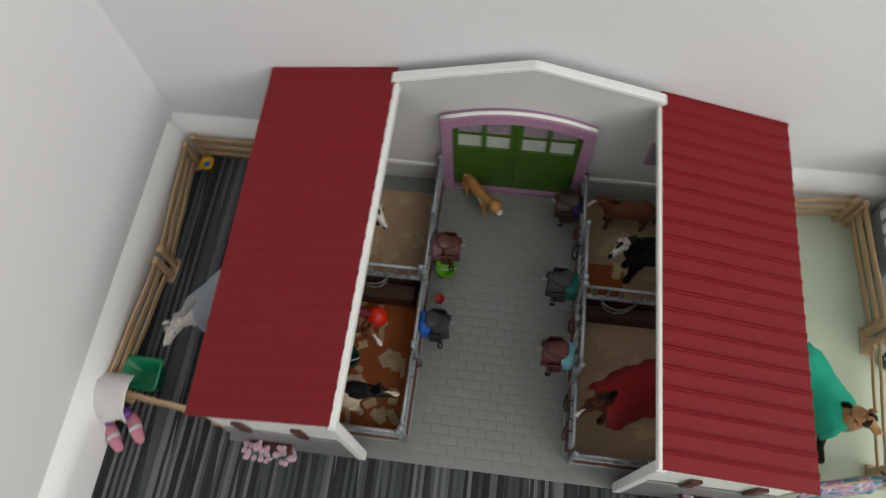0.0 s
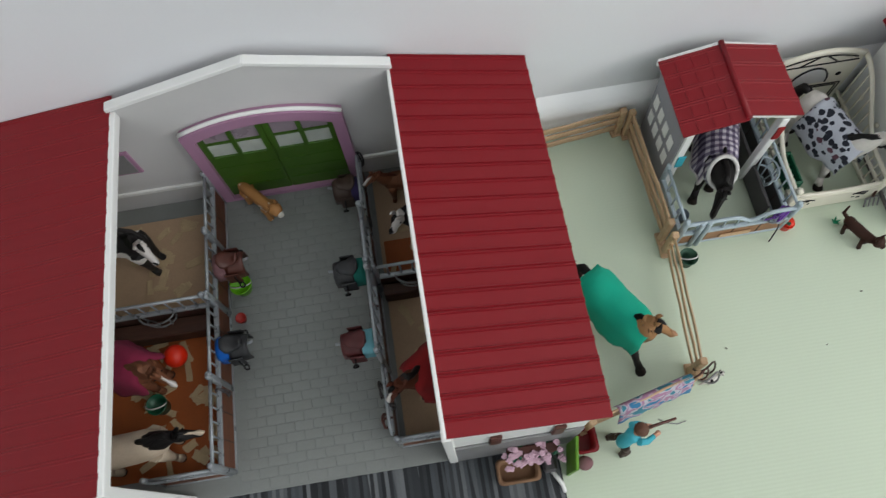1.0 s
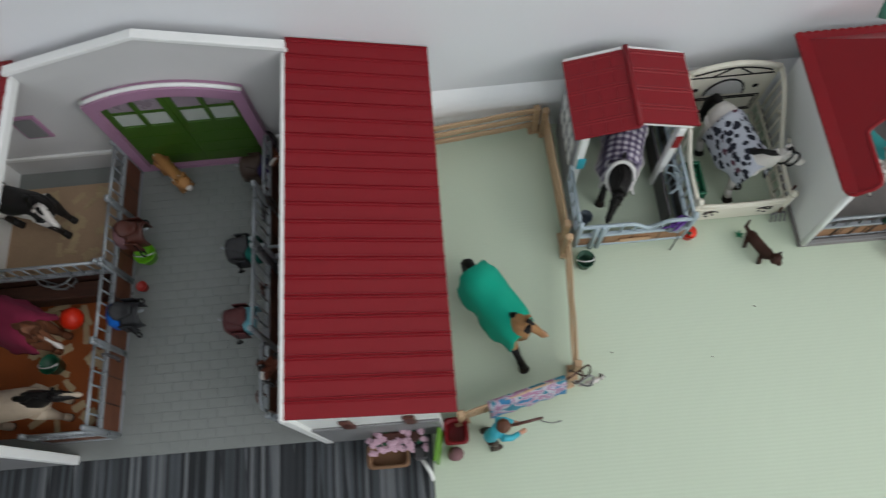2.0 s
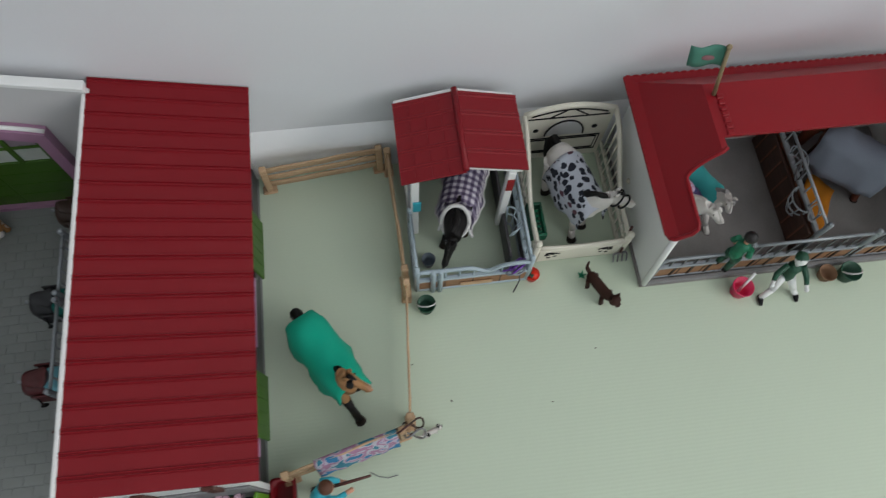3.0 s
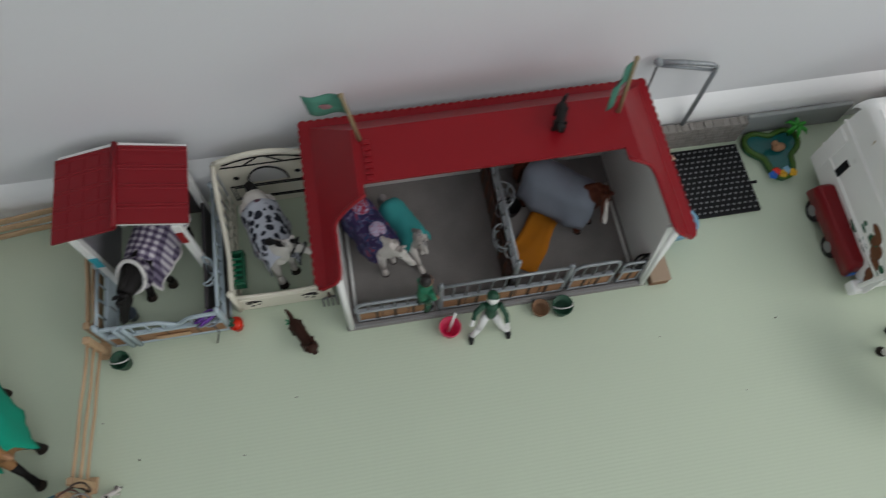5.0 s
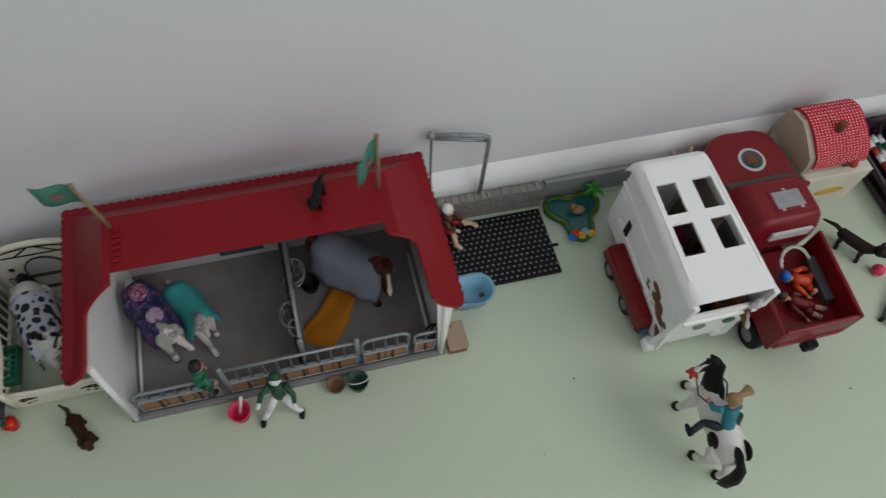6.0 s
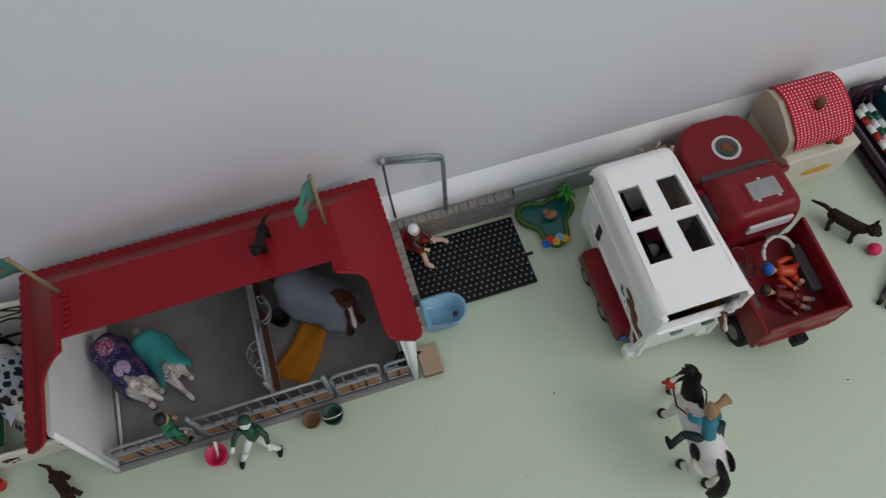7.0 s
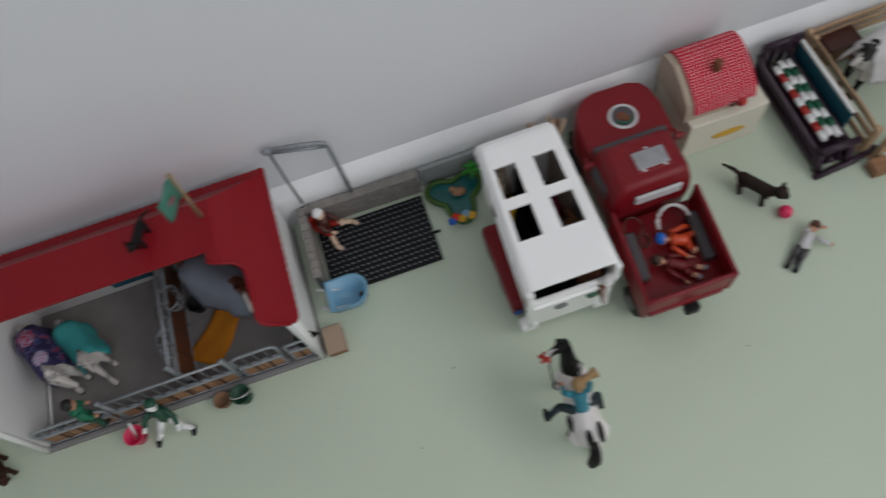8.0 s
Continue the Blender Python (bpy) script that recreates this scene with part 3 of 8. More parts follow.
for x0, x1 in ((door_x0 + 0.014, mid - 0.0004), (mid + 0.0004, door_x1 - 0.014)):
    bm = bmesh.new()
    box(bm, x0, x1, BY1 - 0.007, BY1 - 0.002, 0.012, 0.112, 0.0006)
    bw, xm = 0.0075, (x0 + x1) / 2
    for a, b in ((x0, x0 + bw), (x1 - bw, x1), (xm - 0.0028, xm + 0.0028)):
        panel_y(bm, [(a, 0.110), (b, 0.110), (b, door_top(b) - 0.0005), (a, door_top(a) - 0.0005)], BY1 - 0.007, BY1 - 0.002)
    box(bm, x0 + bw, x1 - bw, BY1 - 0.0062, BY1 - 0.002, 0.140, 0.1435)
    leaf = part("barn_door", bm, M_GREEN, barn, "green stable door with windows")
    for a, b in ((x0 + bw, xm - 0.0028), (xm + 0.0028, x1 - bw)):
        part("pane", shaped(box, a, b, BY1 - 0.0045, BY1 - 0.0035, 0.1121, 0.140), M_PANEGREY, leaf)
        bm = bmesh.new()
        panel_y(bm, [(a, 0.1435), (b, 0.1435), (b, door_top(b) - 0.001), (a, door_top(a) - 0.001)], BY1 - 0.0042, BY1 - 0.0034)
        part("upper_pane", bm, M_PANEMAUVE, leaf)
    for z in (0.035, 0.06, 0.085):
        part("door_groove", shaped(box, x0 + 0.004, x1 - 0.004, BY1 - 0.0078, BY1 - 0.007, z, z + 0.0025), M_GREEN, leaf)

# outer side walls, front walls, corner posts
for s in (-1, 1):
    xw = BX + s * (B_OUT - 0.031)
    x0, x1 = sorted((xw, xw - s * 0.006))
    bm = bmesh.new()
    ys = [BY0 + 0.004, 0.618, 0.70, 0.745, 0.825, 0.905, BY1]
    box(bm, x0, x1, ys[0], ys[-1], 0.005, 0.036)
    box(bm, x0, x1, ys[0], ys[-1], 0.128, 0.184)
    for a, b in ((ys[0], ys[1]), (ys[2], ys[3]), (ys[5], ys[6])):
        box(bm, x0, x1, a, b, 0.036, 0.128)
    side = part("side_wall", bm, M_WHITE, barn, "white side wall with openings")
    o0, o1 = sorted((xw, xw + s * 0.003))
    part("plinth", shaped(box, o0, o1, ys[0], ys[-1], 0.005, 0.034), M_DARKGREY, side, "dark plinth")
    for a, b in ((ys[1], ys[2]), (ys[3], ys[4])):
        o0, o1 = sorted((xw - s * 0.001, xw + s * 0.0038))
        part("sill", shaped(box, o0, o1, a - 0.004, b + 0.004, 0.034, 0.040, 0.001), M_MAUVE, side, "mauve sill")
    # shutters swung open, a little off the wall
    for y0, y1, z0, z1, tilt in ((0.826, 0.902, 0.036, 0.125, -6), (0.630, 0.704, 0.036, 0.127, -6), (0.748, 0.824, 0.099, 0.136, -8)):
        bm = bmesh.new()
        box(bm, -0.0018, 0.0018, y0, y1, z0 - z1, 0, 0.0008)
        for k in range(1, 5):
            box(bm, 0.0012, 0.0026, y0 + (y1 - y0) * k / 5 - 0.0006, y0 + (y1 - y0) * k / 5 + 0.0006, (z0 - z1) * 0.95, -0.003)
        bm.transform(Matrix.Translation((xw + s * 0.0038, 0, z1)) @ Matrix.Rotation(radians(tilt * s), 4, "Y"))
        part("shutter", bm, M_GREEN, side, "green louvred shutter")
    o0, o1 = sorted((xw - s * 0.003, xw + s * 0.001))
    part("lower_panel", shaped(box, o0, o1, 0.745, 0.825, 0.040, 0.085, 0.001), M_GREY, side, "grey half panel")
    # front wall
    fx0, fx1 = sorted((BX + s * (B_IN + 0.004), BX + s * (B_OUT - 0.02)))
    bm = bmesh.new()
    zf = lambda x: Z_IN - 0.008 - (abs(x - BX) - B_IN) * (Z_IN - Z_OUT) / (B_OUT - B_IN)
    wins = [fx0 + 0.045, fx0 + 0.062, fx0 + 0.092, fx0 + 0.109] if s > 0 else [fx1 - 0.109, fx1 - 0.092, fx1 - 0.062, fx1 - 0.045]
    box(bm, fx0, fx1, BY0, BY0 + 0.006, 0.005, 0.11)
    panel_y(bm, [(fx0, 0.11), (fx1, 0.11), (fx1, zf(fx1)), (fx0, zf(fx0))], BY0, BY0 + 0.006)
    front = part("front_wall", bm, M_WHITE, barn, "white front wall")
    part("front_plinth", shaped(box, fx0, fx1, BY0 - 0.003, BY0, 0.005, 0.128, 0.001), M_GREY, front, "grey lower cladding")
    for x in (wins[0], wins[3]):
        part("shutter_post", shaped(box, x - 0.006, x + 0.006, BY0 - 0.004, BY0, 0.128, 0.172, 0.001), M_LEATHER, front, "red-brown window post")
    bm = bmesh.new()
    xp = BX + s * (B_IN + 0.002)
    box(bm, xp - 0.005, xp + 0.005, BY0 - 0.004, BY0 + 0.007, 0.005, Z_IN - 0.004, 0.001)
    part("corner_post", bm, M_WHITE, barn, "white corner post")


# stall floors and straw
def straw(parent, x0, x1, y0, y1, count, seed):
    rng = random.Random(seed)
    for _ in range(count):
        bm = bmesh.new()
        L, W = rng.uniform(0.014, 0.028), rng.uniform(0.005, 0.011)
        box(bm, -L / 2, L / 2, -W / 2, W / 2, 0, 0.0014, 0.0005)
        for v in bm.verts:
            v.co.x += rng.uniform(-0.003, 0.003)
            v.co.y += rng.uniform(-0.002, 0.002)
        bm.transform(at(rng.uniform(x0, x1), rng.uniform(y0, y1), 0.0072 + rng.uniform(0, 0.001), rng.uniform(0, 180)))
        part("straw_flake", bm, M_STRAW, parent)


for k, (x0, x1, y0, y1, mt, n) in enumerate(((0.405, 0.578, 0.812, 0.958, M_SAND, 22), (0.405, 0.578, 0.612, 0.800, M_RUST, 34), (0.795, 0.972, 0.812, 0.975, M_SAND, 26), (0.795, 0.972, 0.612, 0.800, M_SAND, 20))):
    fl = part("stall_floor", shaped(box, x0, x1, y0, y1, 0.005, 0.0072, 0.0005), mt, barn)
    straw(fl, x0 + 0.06 if x0 < 0.6 else x0 + 0.01, x1 - 0.01 if x0 < 0.6 else x1 - 0.06, y0 + 0.01, y1 - 0.01, n, k + 3)


part("straw_mat", shaped(box, 0.800, 0.850, 0.815, 0.872, 0.0072, 0.0084, 0.0004), M_RUST, barn, "orange-brown straw mat")


# ---- rail panels ----
def rail_panel(parent, p0, p1, h=0.074, board=0.034, gap=0.016, mat_rail=None, mat_board=None, arch=False, posts=True, mat_bar=None):
    """A stable panel between two plan points: plank foot, upright bars, top rail and end posts."""
    a, b = Vector((*p0, 0.005)), Vector((*p1, 0.005))
    d = b - a
    L, ang = d.length, math.degrees(math.atan2(d.y, d.x))
    m = at(a.x, a.y, 0.005, ang)
    mr, mb = mat_rail or M_STEEL, mat_board or M_BROWNY
    bm = bmesh.new()
    box(bm, 0, L, -0.0035, 0.0035, 0, 0.005, 0.001)
    bm.transform(m)
    part("foot_rail", bm, mr, parent)
    bm = bmesh.new()
    box(bm, 0, L, -0.003, 0.003, board, board + 0.005, 0.001)
    bm.transform(m)
    part("middle_rail", bm, mr, parent)
    bm = bmesh.new()
    if arch == "hoop":
        e = min(0.014, L * 0.2)
        bend = [(e * (1 - math.cos(a)), 0, h - e + e * math.sin(a)) for a in [math.pi / 2 * k / 5 for k in range(6)]]
        tube(bm, [(0, 0, board)] + bend + [(L - x, 0, z) for x, _, z in bend[::-1]] + [(L, 0, board)], 0.0023, 6)
    elif arch == "wave":
        tube(bm, [(L * k / 24, 0, h - 0.017 * math.exp(-((k / 24 - 0.62) / 0.10) ** 2)) for k in range(25)], 0.0029, 6)
    elif arch:
        tube(bm, [(L * k / 10, 0, h - 0.002 + 0.010 * math.sin(math.pi * k / 10) - 0.006) for k in range(11)], 0.0026, 6)
    else:
        tube(bm, [(0, 0, h), (L, 0, h)], 0.0022, 6)
    bm.transform(m)
    rails = part("top_rail", bm, mr, parent)
    bm = bmesh.new()
    box(bm, 0.002, L - 0.002, -0.002, 0.002, 0.005, board)
    bm.transform(m)
    bd = part("board", bm, mb, parent, "brown plank board")
    n = max(2, round(L / 0.032))
    for k in range(1, n):
        q = shaped(box, L * k / n - 0.0006, L * k / n + 0.0006, -0.0026, 0.0026, 0.006, board - 0.001)
        q.transform(m)
        part("plank_joint", q, M_DKBROWN, bd)
    n = max(2, round(L / gap))
    for k in range(1, n):
        q = bmesh.new()
        tube(q, [(L * k / n, 0, board + 0.003), (L * k / n, 0, h - (0.017 * math.exp(-((k / n - 0.62) / 0.10) ** 2) if arch == "wave" else 0))], 0.0013, 5)
        q.transform(m)
        part("bar", q, mat_bar or mr, rails)
    for x in (0, L) if posts else ():
        q = bmesh.new()
        tube(q, [(x, 0, 0), (x, 0, h + 0.002), (x, 0, h + 0.004)], [0.0035, 0.0035, 0.0026], 8)
        ball(q, (x, 0, h + 0.006), 0.0038, segs=8)
        q.transform(m)
        part("post", q, mr, rails)
    return m, L


def feeder(parent, m, w=0.034, h=0.03, mat_f=None):
    """A hay basket: a bent hoop, two cross wires and upright wires."""
    bm = bmesh.new()
    hoop = [(w / 2 * math.cos(a) * 1.0, -0.014 * math.sin(a), 0) for a in [math.pi * k / 8 for k in range(9)]]
    for z, f in ((0.0, 1.0), (-h * 0.5, 0.85), (-h, 0.5)):
        tube(bm, [(x * f, y * f, z) for x, y, _ in hoop], 0.0012, 5)
    for k in range(0, 9, 2):
        x, y, _ = hoop[k]
        tube(bm, [(x, y, 0), (x * 0.85, y * 0.85, -h * 0.5), (x * 0.5, y * 0.5, -h)], 0.0010, 5)
    bm.transform(m)
    part("hay_basket", bm, mat_f or M_STEEL, parent, "grey wire hay basket")


def stall_fence(name, label, spans, **kw):
    th = thing(name, label, "fence", at(*spans[0][0]), kw.pop("group", "stall fences in the barn"))
    for a, b, *own in spans:
        rail_panel(th, a, b, **kw, **(own[0] if own else {}))
    return th


FL, FR = 0.5855, 0.7845
TALL, LOW = {"h": 0.113}, {"h": 0.076, "arch": "hoop", "posts": False}
stall_fence("stall_fence", "grey stall fence with brown plank foot", [((FL, 0.606), (FL, 0.705)), ((FL, 0.708), (FL, 0.803)), ((FL, 0.808), (FL, 0.890)), ((FL, 0.893), (FL, 0.972))], board=0.046, h=0.078)
stall_fence("stall_fence", "grey stall fence with brown plank foot and high top rail", [((FR, 0.612), (FR, 0.690), LOW), ((FR, 0.695), (FR, 0.795), TALL), ((FR, 0.803), (FR, 0.876), TALL), ((FR, 0.881), (FR, 0.972), LOW)], board=0.049)
for x0, x1, s in ((0.402, FL - 0.005, 1), (FR + 0.005, 0.975, -1)):
    th = stall_fence("stall_divider", "stall divider of brown planks and grey bars", [((x0, 0.8055), (x1, 0.8055))], mat_board=M_DARKPLANKX, h=0.082, board=0.046)
    my0 = 0.780 if s > 0 else 0.786
    part("manger", shaped(box, x0 + 0.004, x1 - 0.008, my0, 0.8015, 0.0073, 0.036, 0.0015), M_DARKPLANKX, th, "dark brown manger")
    feeder(th, at(FL - 0.070 if s > 0 else FR + 0.05, 0.800, 0.066), 0.044, 0.034, M_BARGREY)
    th = stall_fence("stall_gate", "grey front gate of a stall", [((x0 + (0.1 if s > 0 else 0), 0.6045), (x1 - (0 if s > 0 else 0.1), 0.6045))], mat_board=M_BROWNX, h=0.058)


# ---- wooden paddock rails ----
def wooden_fence(name, label, p0, p1, heights=(0.018, 0.036, 0.054), thick=0.0028):
    a, b = Vector((*p0, 0)), Vector((*p1, 0))
    d = b - a
    L, ang = d.length, math.degrees(math.atan2(d.y, d.x))
    th = thing(name, label, "fence", at(a.x, a.y, 0.0, ang), "wooden paddock fences")
    for z in heights:
        bm = bmesh.new()
        pts = [(L * k / 6, 0.0006 * math.sin(k * 2.1 + z * 90), z + 0.0005 * math.sin(k * 1.3 + z * 50)) for k in range(7)]
        hw, hh = thick * 0.62, 0.0056 if thick > 0.0025 else 0.0030
        skin_rings(bm, [[(x, y + a * hw, zz + b * hh) for a, b in ((1, 0.7), (0.5, 1), (-0.5, 1), (-1, 0.7), (-1, -0.7), (-0.5, -1), (0.5, -1), (1, -0.7))] for x, y, zz in pts])
        part("rail", bm, M_WOODX, th, local=True)
    for x in (0.003, L - 0.003):
        bm = bmesh.new()
        box(bm, x - 0.0045, x + 0.0045, -0.0045, 0.0045, 0.001, 0.061, 0.0014)
        box(bm, x - 0.0095, x + 0.0095, -0.0065, 0.0065, 0.001, 0.005, 0.0012)
        part("post", bm, M_WOODX, th, local=True)
    return th


F_LABEL = "tan wooden three-rail toy fence"
wooden_fence("wooden_fence", F_LABEL, (0.995, 0.967), (1.152, 0.984))
wooden_fence("wooden_fence", F_LABEL, (1.160, 0.982), (1.166, 0.810))
wooden_fence("wooden_fence", F_LABEL, (1.166, 0.798), (1.153, 0.632), thick=0.0019)
wooden_fence("wooden_fence", F_LABEL, (1.008, 0.588), (1.146, 0.622))
wooden_fence("wooden_fence", F_LABEL, (0.216, 0.986), (0.340, 0.985))
wooden_fence("wooden_fence", F_LABEL, (0.210, 0.975), (0.223, 0.803))
wooden_fence("wooden_fence", F_LABEL, (0.222, 0.792), (0.209, 0.628))
wooden_fence("wooden_fence", F_LABEL, (0.212, 0.616), (0.345, 0.600))
wooden_fence("wooden_fence", "tan wooden three-rail toy fence of the far pen", (2.682, 0.984), (2.90, 0.992))
wooden_fence("wooden_fence", "tan wooden three-rail toy fence of the far pen", (2.686, 0.974), (2.682, 0.800))
wooden_fence("wooden_fence", "tan wooden three-rail toy fence of the far pen", (2.690, 0.788), (2.86, 0.770))

# ---- small shelter with a red gable roof ----
SX0, SX1, SY0, SY1 = 1.180, 1.322, 0.802, 0.978
shelter = thing("toy_shelter", "small horse shelter with red tiled gable roof and pale blue rails", "toy shelter", at(1.25, 0.89))


def tiled_slope(xa, za, xb, zb, y0, y1, rows=5, cols=4, deep=0.0007):
    bm = bmesh.new()
    corrugated(bm, xa, za, xb, zb, y0, y1, 0.0028, (y1 - y0) / rows, deep=deep)
    slope = part("roof", bm, M_ROOF, shelter, "red tiled roof slope")
    for k in range(1, cols):
        u = k / cols
        x, z = xa + (xb - xa) * u, za + (zb - za) * u
        part("tile_joint", shaped(box, x - 0.0008, x + 0.0008, y0 + 0.001, y1 - 0.001, z - 0.002, z + 0.0007), M_ROOF, slope)


tiled_slope(1.243, 0.178, 1.170, 0.162, 0.874, 0.981, 5, 4)
tiled_slope(1.243, 0.178, 1.318, 0.157, 0.881, 0.982, 4, 1, 0.0015)
bm = bmesh.new()
tube(bm, [(1.243, 0.876, 0.1785), (1.243, 0.984, 0.1790)], 0.0038, 6)
part("ridge", bm, M_ROOF, shelter)
bm = bmesh.new()
panel_y(bm, [(1.174, 0.152), (1.243, 0.168), (1.312, 0.148), (1.312, 0.154), (1.243, 0.1745), (1.174, 0.158)], 0.883, 0.887)
part("gable_trim", bm, M_WHITE, shelter, "white gable trim")
bm = bmesh.new()
panel_y(bm, [(1.172, 0.150), (1.243, 0.168), (1.316, 0.146), (1.316, 0.1545), (1.243, 0.1765), (1.172, 0.160)], 0.9822, 0.9862)
part("gable_trim", bm, M_WHITE, shelter, "white gable trim")
for x in (1.186, 1.300):
    for y in (0.886, 0.974):
        bm = bmesh.new()
        box(bm, x - 0.005, x + 0.005, y - 0.005, y + 0.005, 0.001, 0.150, 0.0012)
        part("corner_post", bm, M_WHITE, shelter, "white roof post")
part("back_wall", shaped(box, 1.186, 1.30, 0.976, 0.980, 0.001, 0.148, 0.001), M_DARKGREY, shelter, "dark grey back wall")
bm = bmesh.new()
panel_x(bm, [(SY1, 0.001), (0.884, 0.001), (0.884, 0.145), (SY1, 0.145)], SX0 - 0.001, SX0 + 0.003)
shelter_side = part("side_wall", bm, M_SHELTERGREY, shelter, "grey side wall with pale square patches")
for k in range(4):
    for z in (0.055, 0.088):
        part("patch", shaped(box, SX0 - 0.0022, SX0 - 0.001, 0.896 + k * 0.020, 0.909 + k * 0.020, z, z + 0.022, 0.0004), M_WHITE, shelter_side)
rail_panel(shelter, (SX0, 0.884), (SX0, SY0 + 0.002), h=0.062, board=0.03, mat_rail=M_LIGHTBLUE, mat_board=M_LIGHTBLUE, gap=0.02)
rail_panel(shelter, (SX0, SY0), (SX1, SY0), h=0.060, board=0.030, mat_rail=M_LIGHTBLUE, mat_board=M_TANPLANK, gap=0.018, arch="wave")
rail_panel(shelter, (SX1, SY0 + 0.002), (SX1, 0.975), h=0.062, board=0.03, mat_rail=M_LIGHTBLUE, mat_board=M_DARKGREY, gap=0.02)
for x in (SX0 + 0.020, SX0 + 0.029):
    q = bmesh.new()
    tube(q, [(x, SY0 - 0.003, 0.002), (x, SY0 - 0.003, 0.066), (x, SY0 - 0.003, 0.068)], [0.0034, 0.0034, 0.002], 8)
    part("gate_post", q, M_LIGHTBLUE, shelter)
part("name_board", shaped(box, SX0 + 0.055, SX0 + 0.096, SY0 - 0.0052, SY0 - 0.0028, 0.016, 0.024, 0.0006), M_WOODX, shelter, "pale tan board")
part("partition", shaped(box, 1.300, 1.304, 0.82, 0.972, 0.001, 0.040, 0.001), M_DARKGREY, shelter, "dark grey partition")
feeder(shelter, at(1.305, 0.862, 0.062, 90) , 0.036, 0.032, M_LIGHTBLUE)
part("notice", shaped(box, 1.2955, 1.3040, 0.8785, 0.8805, 0.110, 0.135, 0.0004), M_RED_CLOTH, shelter, "dark red notice")
part("notice", shaped(box, 1.1835, 1.1935, 0.879, 0.8805, 0.075, 0.1, 0.0004), M_TURQ, shelter, "turquoise notice")

# ---- white pen ----
PX0, PX1, PY0, PY1 = 1.336, 1.455, 0.826, 0.979
pen = thing("white_pen", "cream-white toy stall with arched back panel", "toy stall", at(1.395, 0.90))
arc = [(PX0 + (PX1 - PX0) * k / 12, 0.112 + 0.015 * math.sin(math.pi * k / 12)) for k in range(13)]
bm = bmesh.new()
panel_y(bm, [(PX0, 0.001), (PX1, 0.001), *arc[::-1]], PY1, PY1 + 0.005)
back_panel = part("back_panel", bm, M_CREAM, pen)
bm = bmesh.new()
tube(bm, [(x, PY1 + 0.001, z) for x, z in arc], 0.0040, 6)
part("top_rim", bm, M_CREAM, back_panel)
bm = bmesh.new()
cx = (PX0 + PX1) / 2
win = [(cx + 0.026 * math.cos(a), 0.062 + 0.034 * math.sin(a)) for a in [math.pi * k / 10 for k in range(11)]]
panel_y(bm, win, PY1 - 0.002, PY1)
part("arched_window", bm, M_PALE, back_panel, "grey arched window")
bm = bmesh.new()
tube(bm, [(x, PY1 - 0.002, z) for x, z in win], 0.0012, 5)
tube(bm, [(x, PY1 - 0.001, z - 0.007) for x, z in arc[1:-1]], 0.0010, 5)
tube(bm, [(PX0 + 0.006, PY1 - 0.001, 0.103), (PX1 - 0.006, PY1 - 0.001, 0.103)], 0.0010, 5)
for a, b in ((0.035, 0.055), (0.085, 0.065)):
    tube(bm, [(PX0 + a, PY1 - 0.001, 0.104), (PX0 + b, PY1 - 0.001, 0.119)], 0.0010, 5)
for x0, x1, z0, z1 in ((PX0 + 0.012, PX1 - 0.012, 0.022, 0.05), (PX0 + 0.008, PX1 - 0.008, 0.018, 0.054)):
    tube(bm, [(x0, PY1 - 0.001, z0), (x1, PY1 - 0.001, z0), (x1, PY1 - 0.001, z1), (x0, PY1 - 0.001, z1), (x0, PY1 - 0.001, z0)], 0.0009, 5)
for x in (PX0 + 0.02, PX1 - 0.02):
    ball(bm, (x, PY1 - 0.001, 0.075), 0.004, sy=0.3, segs=8)
part("inlay", bm, M_BLACK, back_panel, "black inlay lines")
for x, name in ((PX0, "side_panel"), (PX1, "side_panel")):
    bm = bmesh.new()
    curve = [(PY1 - (PY1 - PY0) * k / 12, 0.050 + 0.062 * (0.5 + 0.5 * math.cos(math.pi * min(1, k / 9)))) for k in range(13)]
    tube(bm, [(x, y, z) for y, z in curve], 0.0035, 6)
    box(bm, x - 0.0025, x + 0.0025, PY0, PY1, 0.001, 0.008, 0.001)
    box(bm, x - 0.002, x + 0.002, PY0, PY1, 0.028, 0.033, 0.001)
    sp = part(name, bm, M_CREAM, pen)
    for k in range(1, 12):
        y, z = curve[k]
        q = bmesh.new()
        tube(q, [(x, y, 0.006), (x, y, z)], 0.0013, 5)
        part("bar", q, M_CREAM, sp)
for x in (PX0, PX1):
    bm = bmesh.new()
    tube(bm, [(x, PY0, 0.001), (x, PY0, 0.054)], 0.0045, 8)
    ball(bm, (x, PY0, 0.058), 0.0052, segs=8)
    part("post", bm, M_CREAM, pen)
bm = bmesh.new()
box(bm, PX0 + 0.004, PX1 - 0.004, PY0 - 0.003, PY0 + 0.002, 0.002, 0.036, 0.001)
tube(bm, [(PX0 + 0.004 + (PX1 - PX0 - 0.008) * k / 8, PY0, 0.043 - 0.005 * math.sin(math.pi * k / 8)) for k in range(9)], 0.003, 6)
gate = part("gate", bm, M_CREAM, pen, "cream gate with black heart inlays")
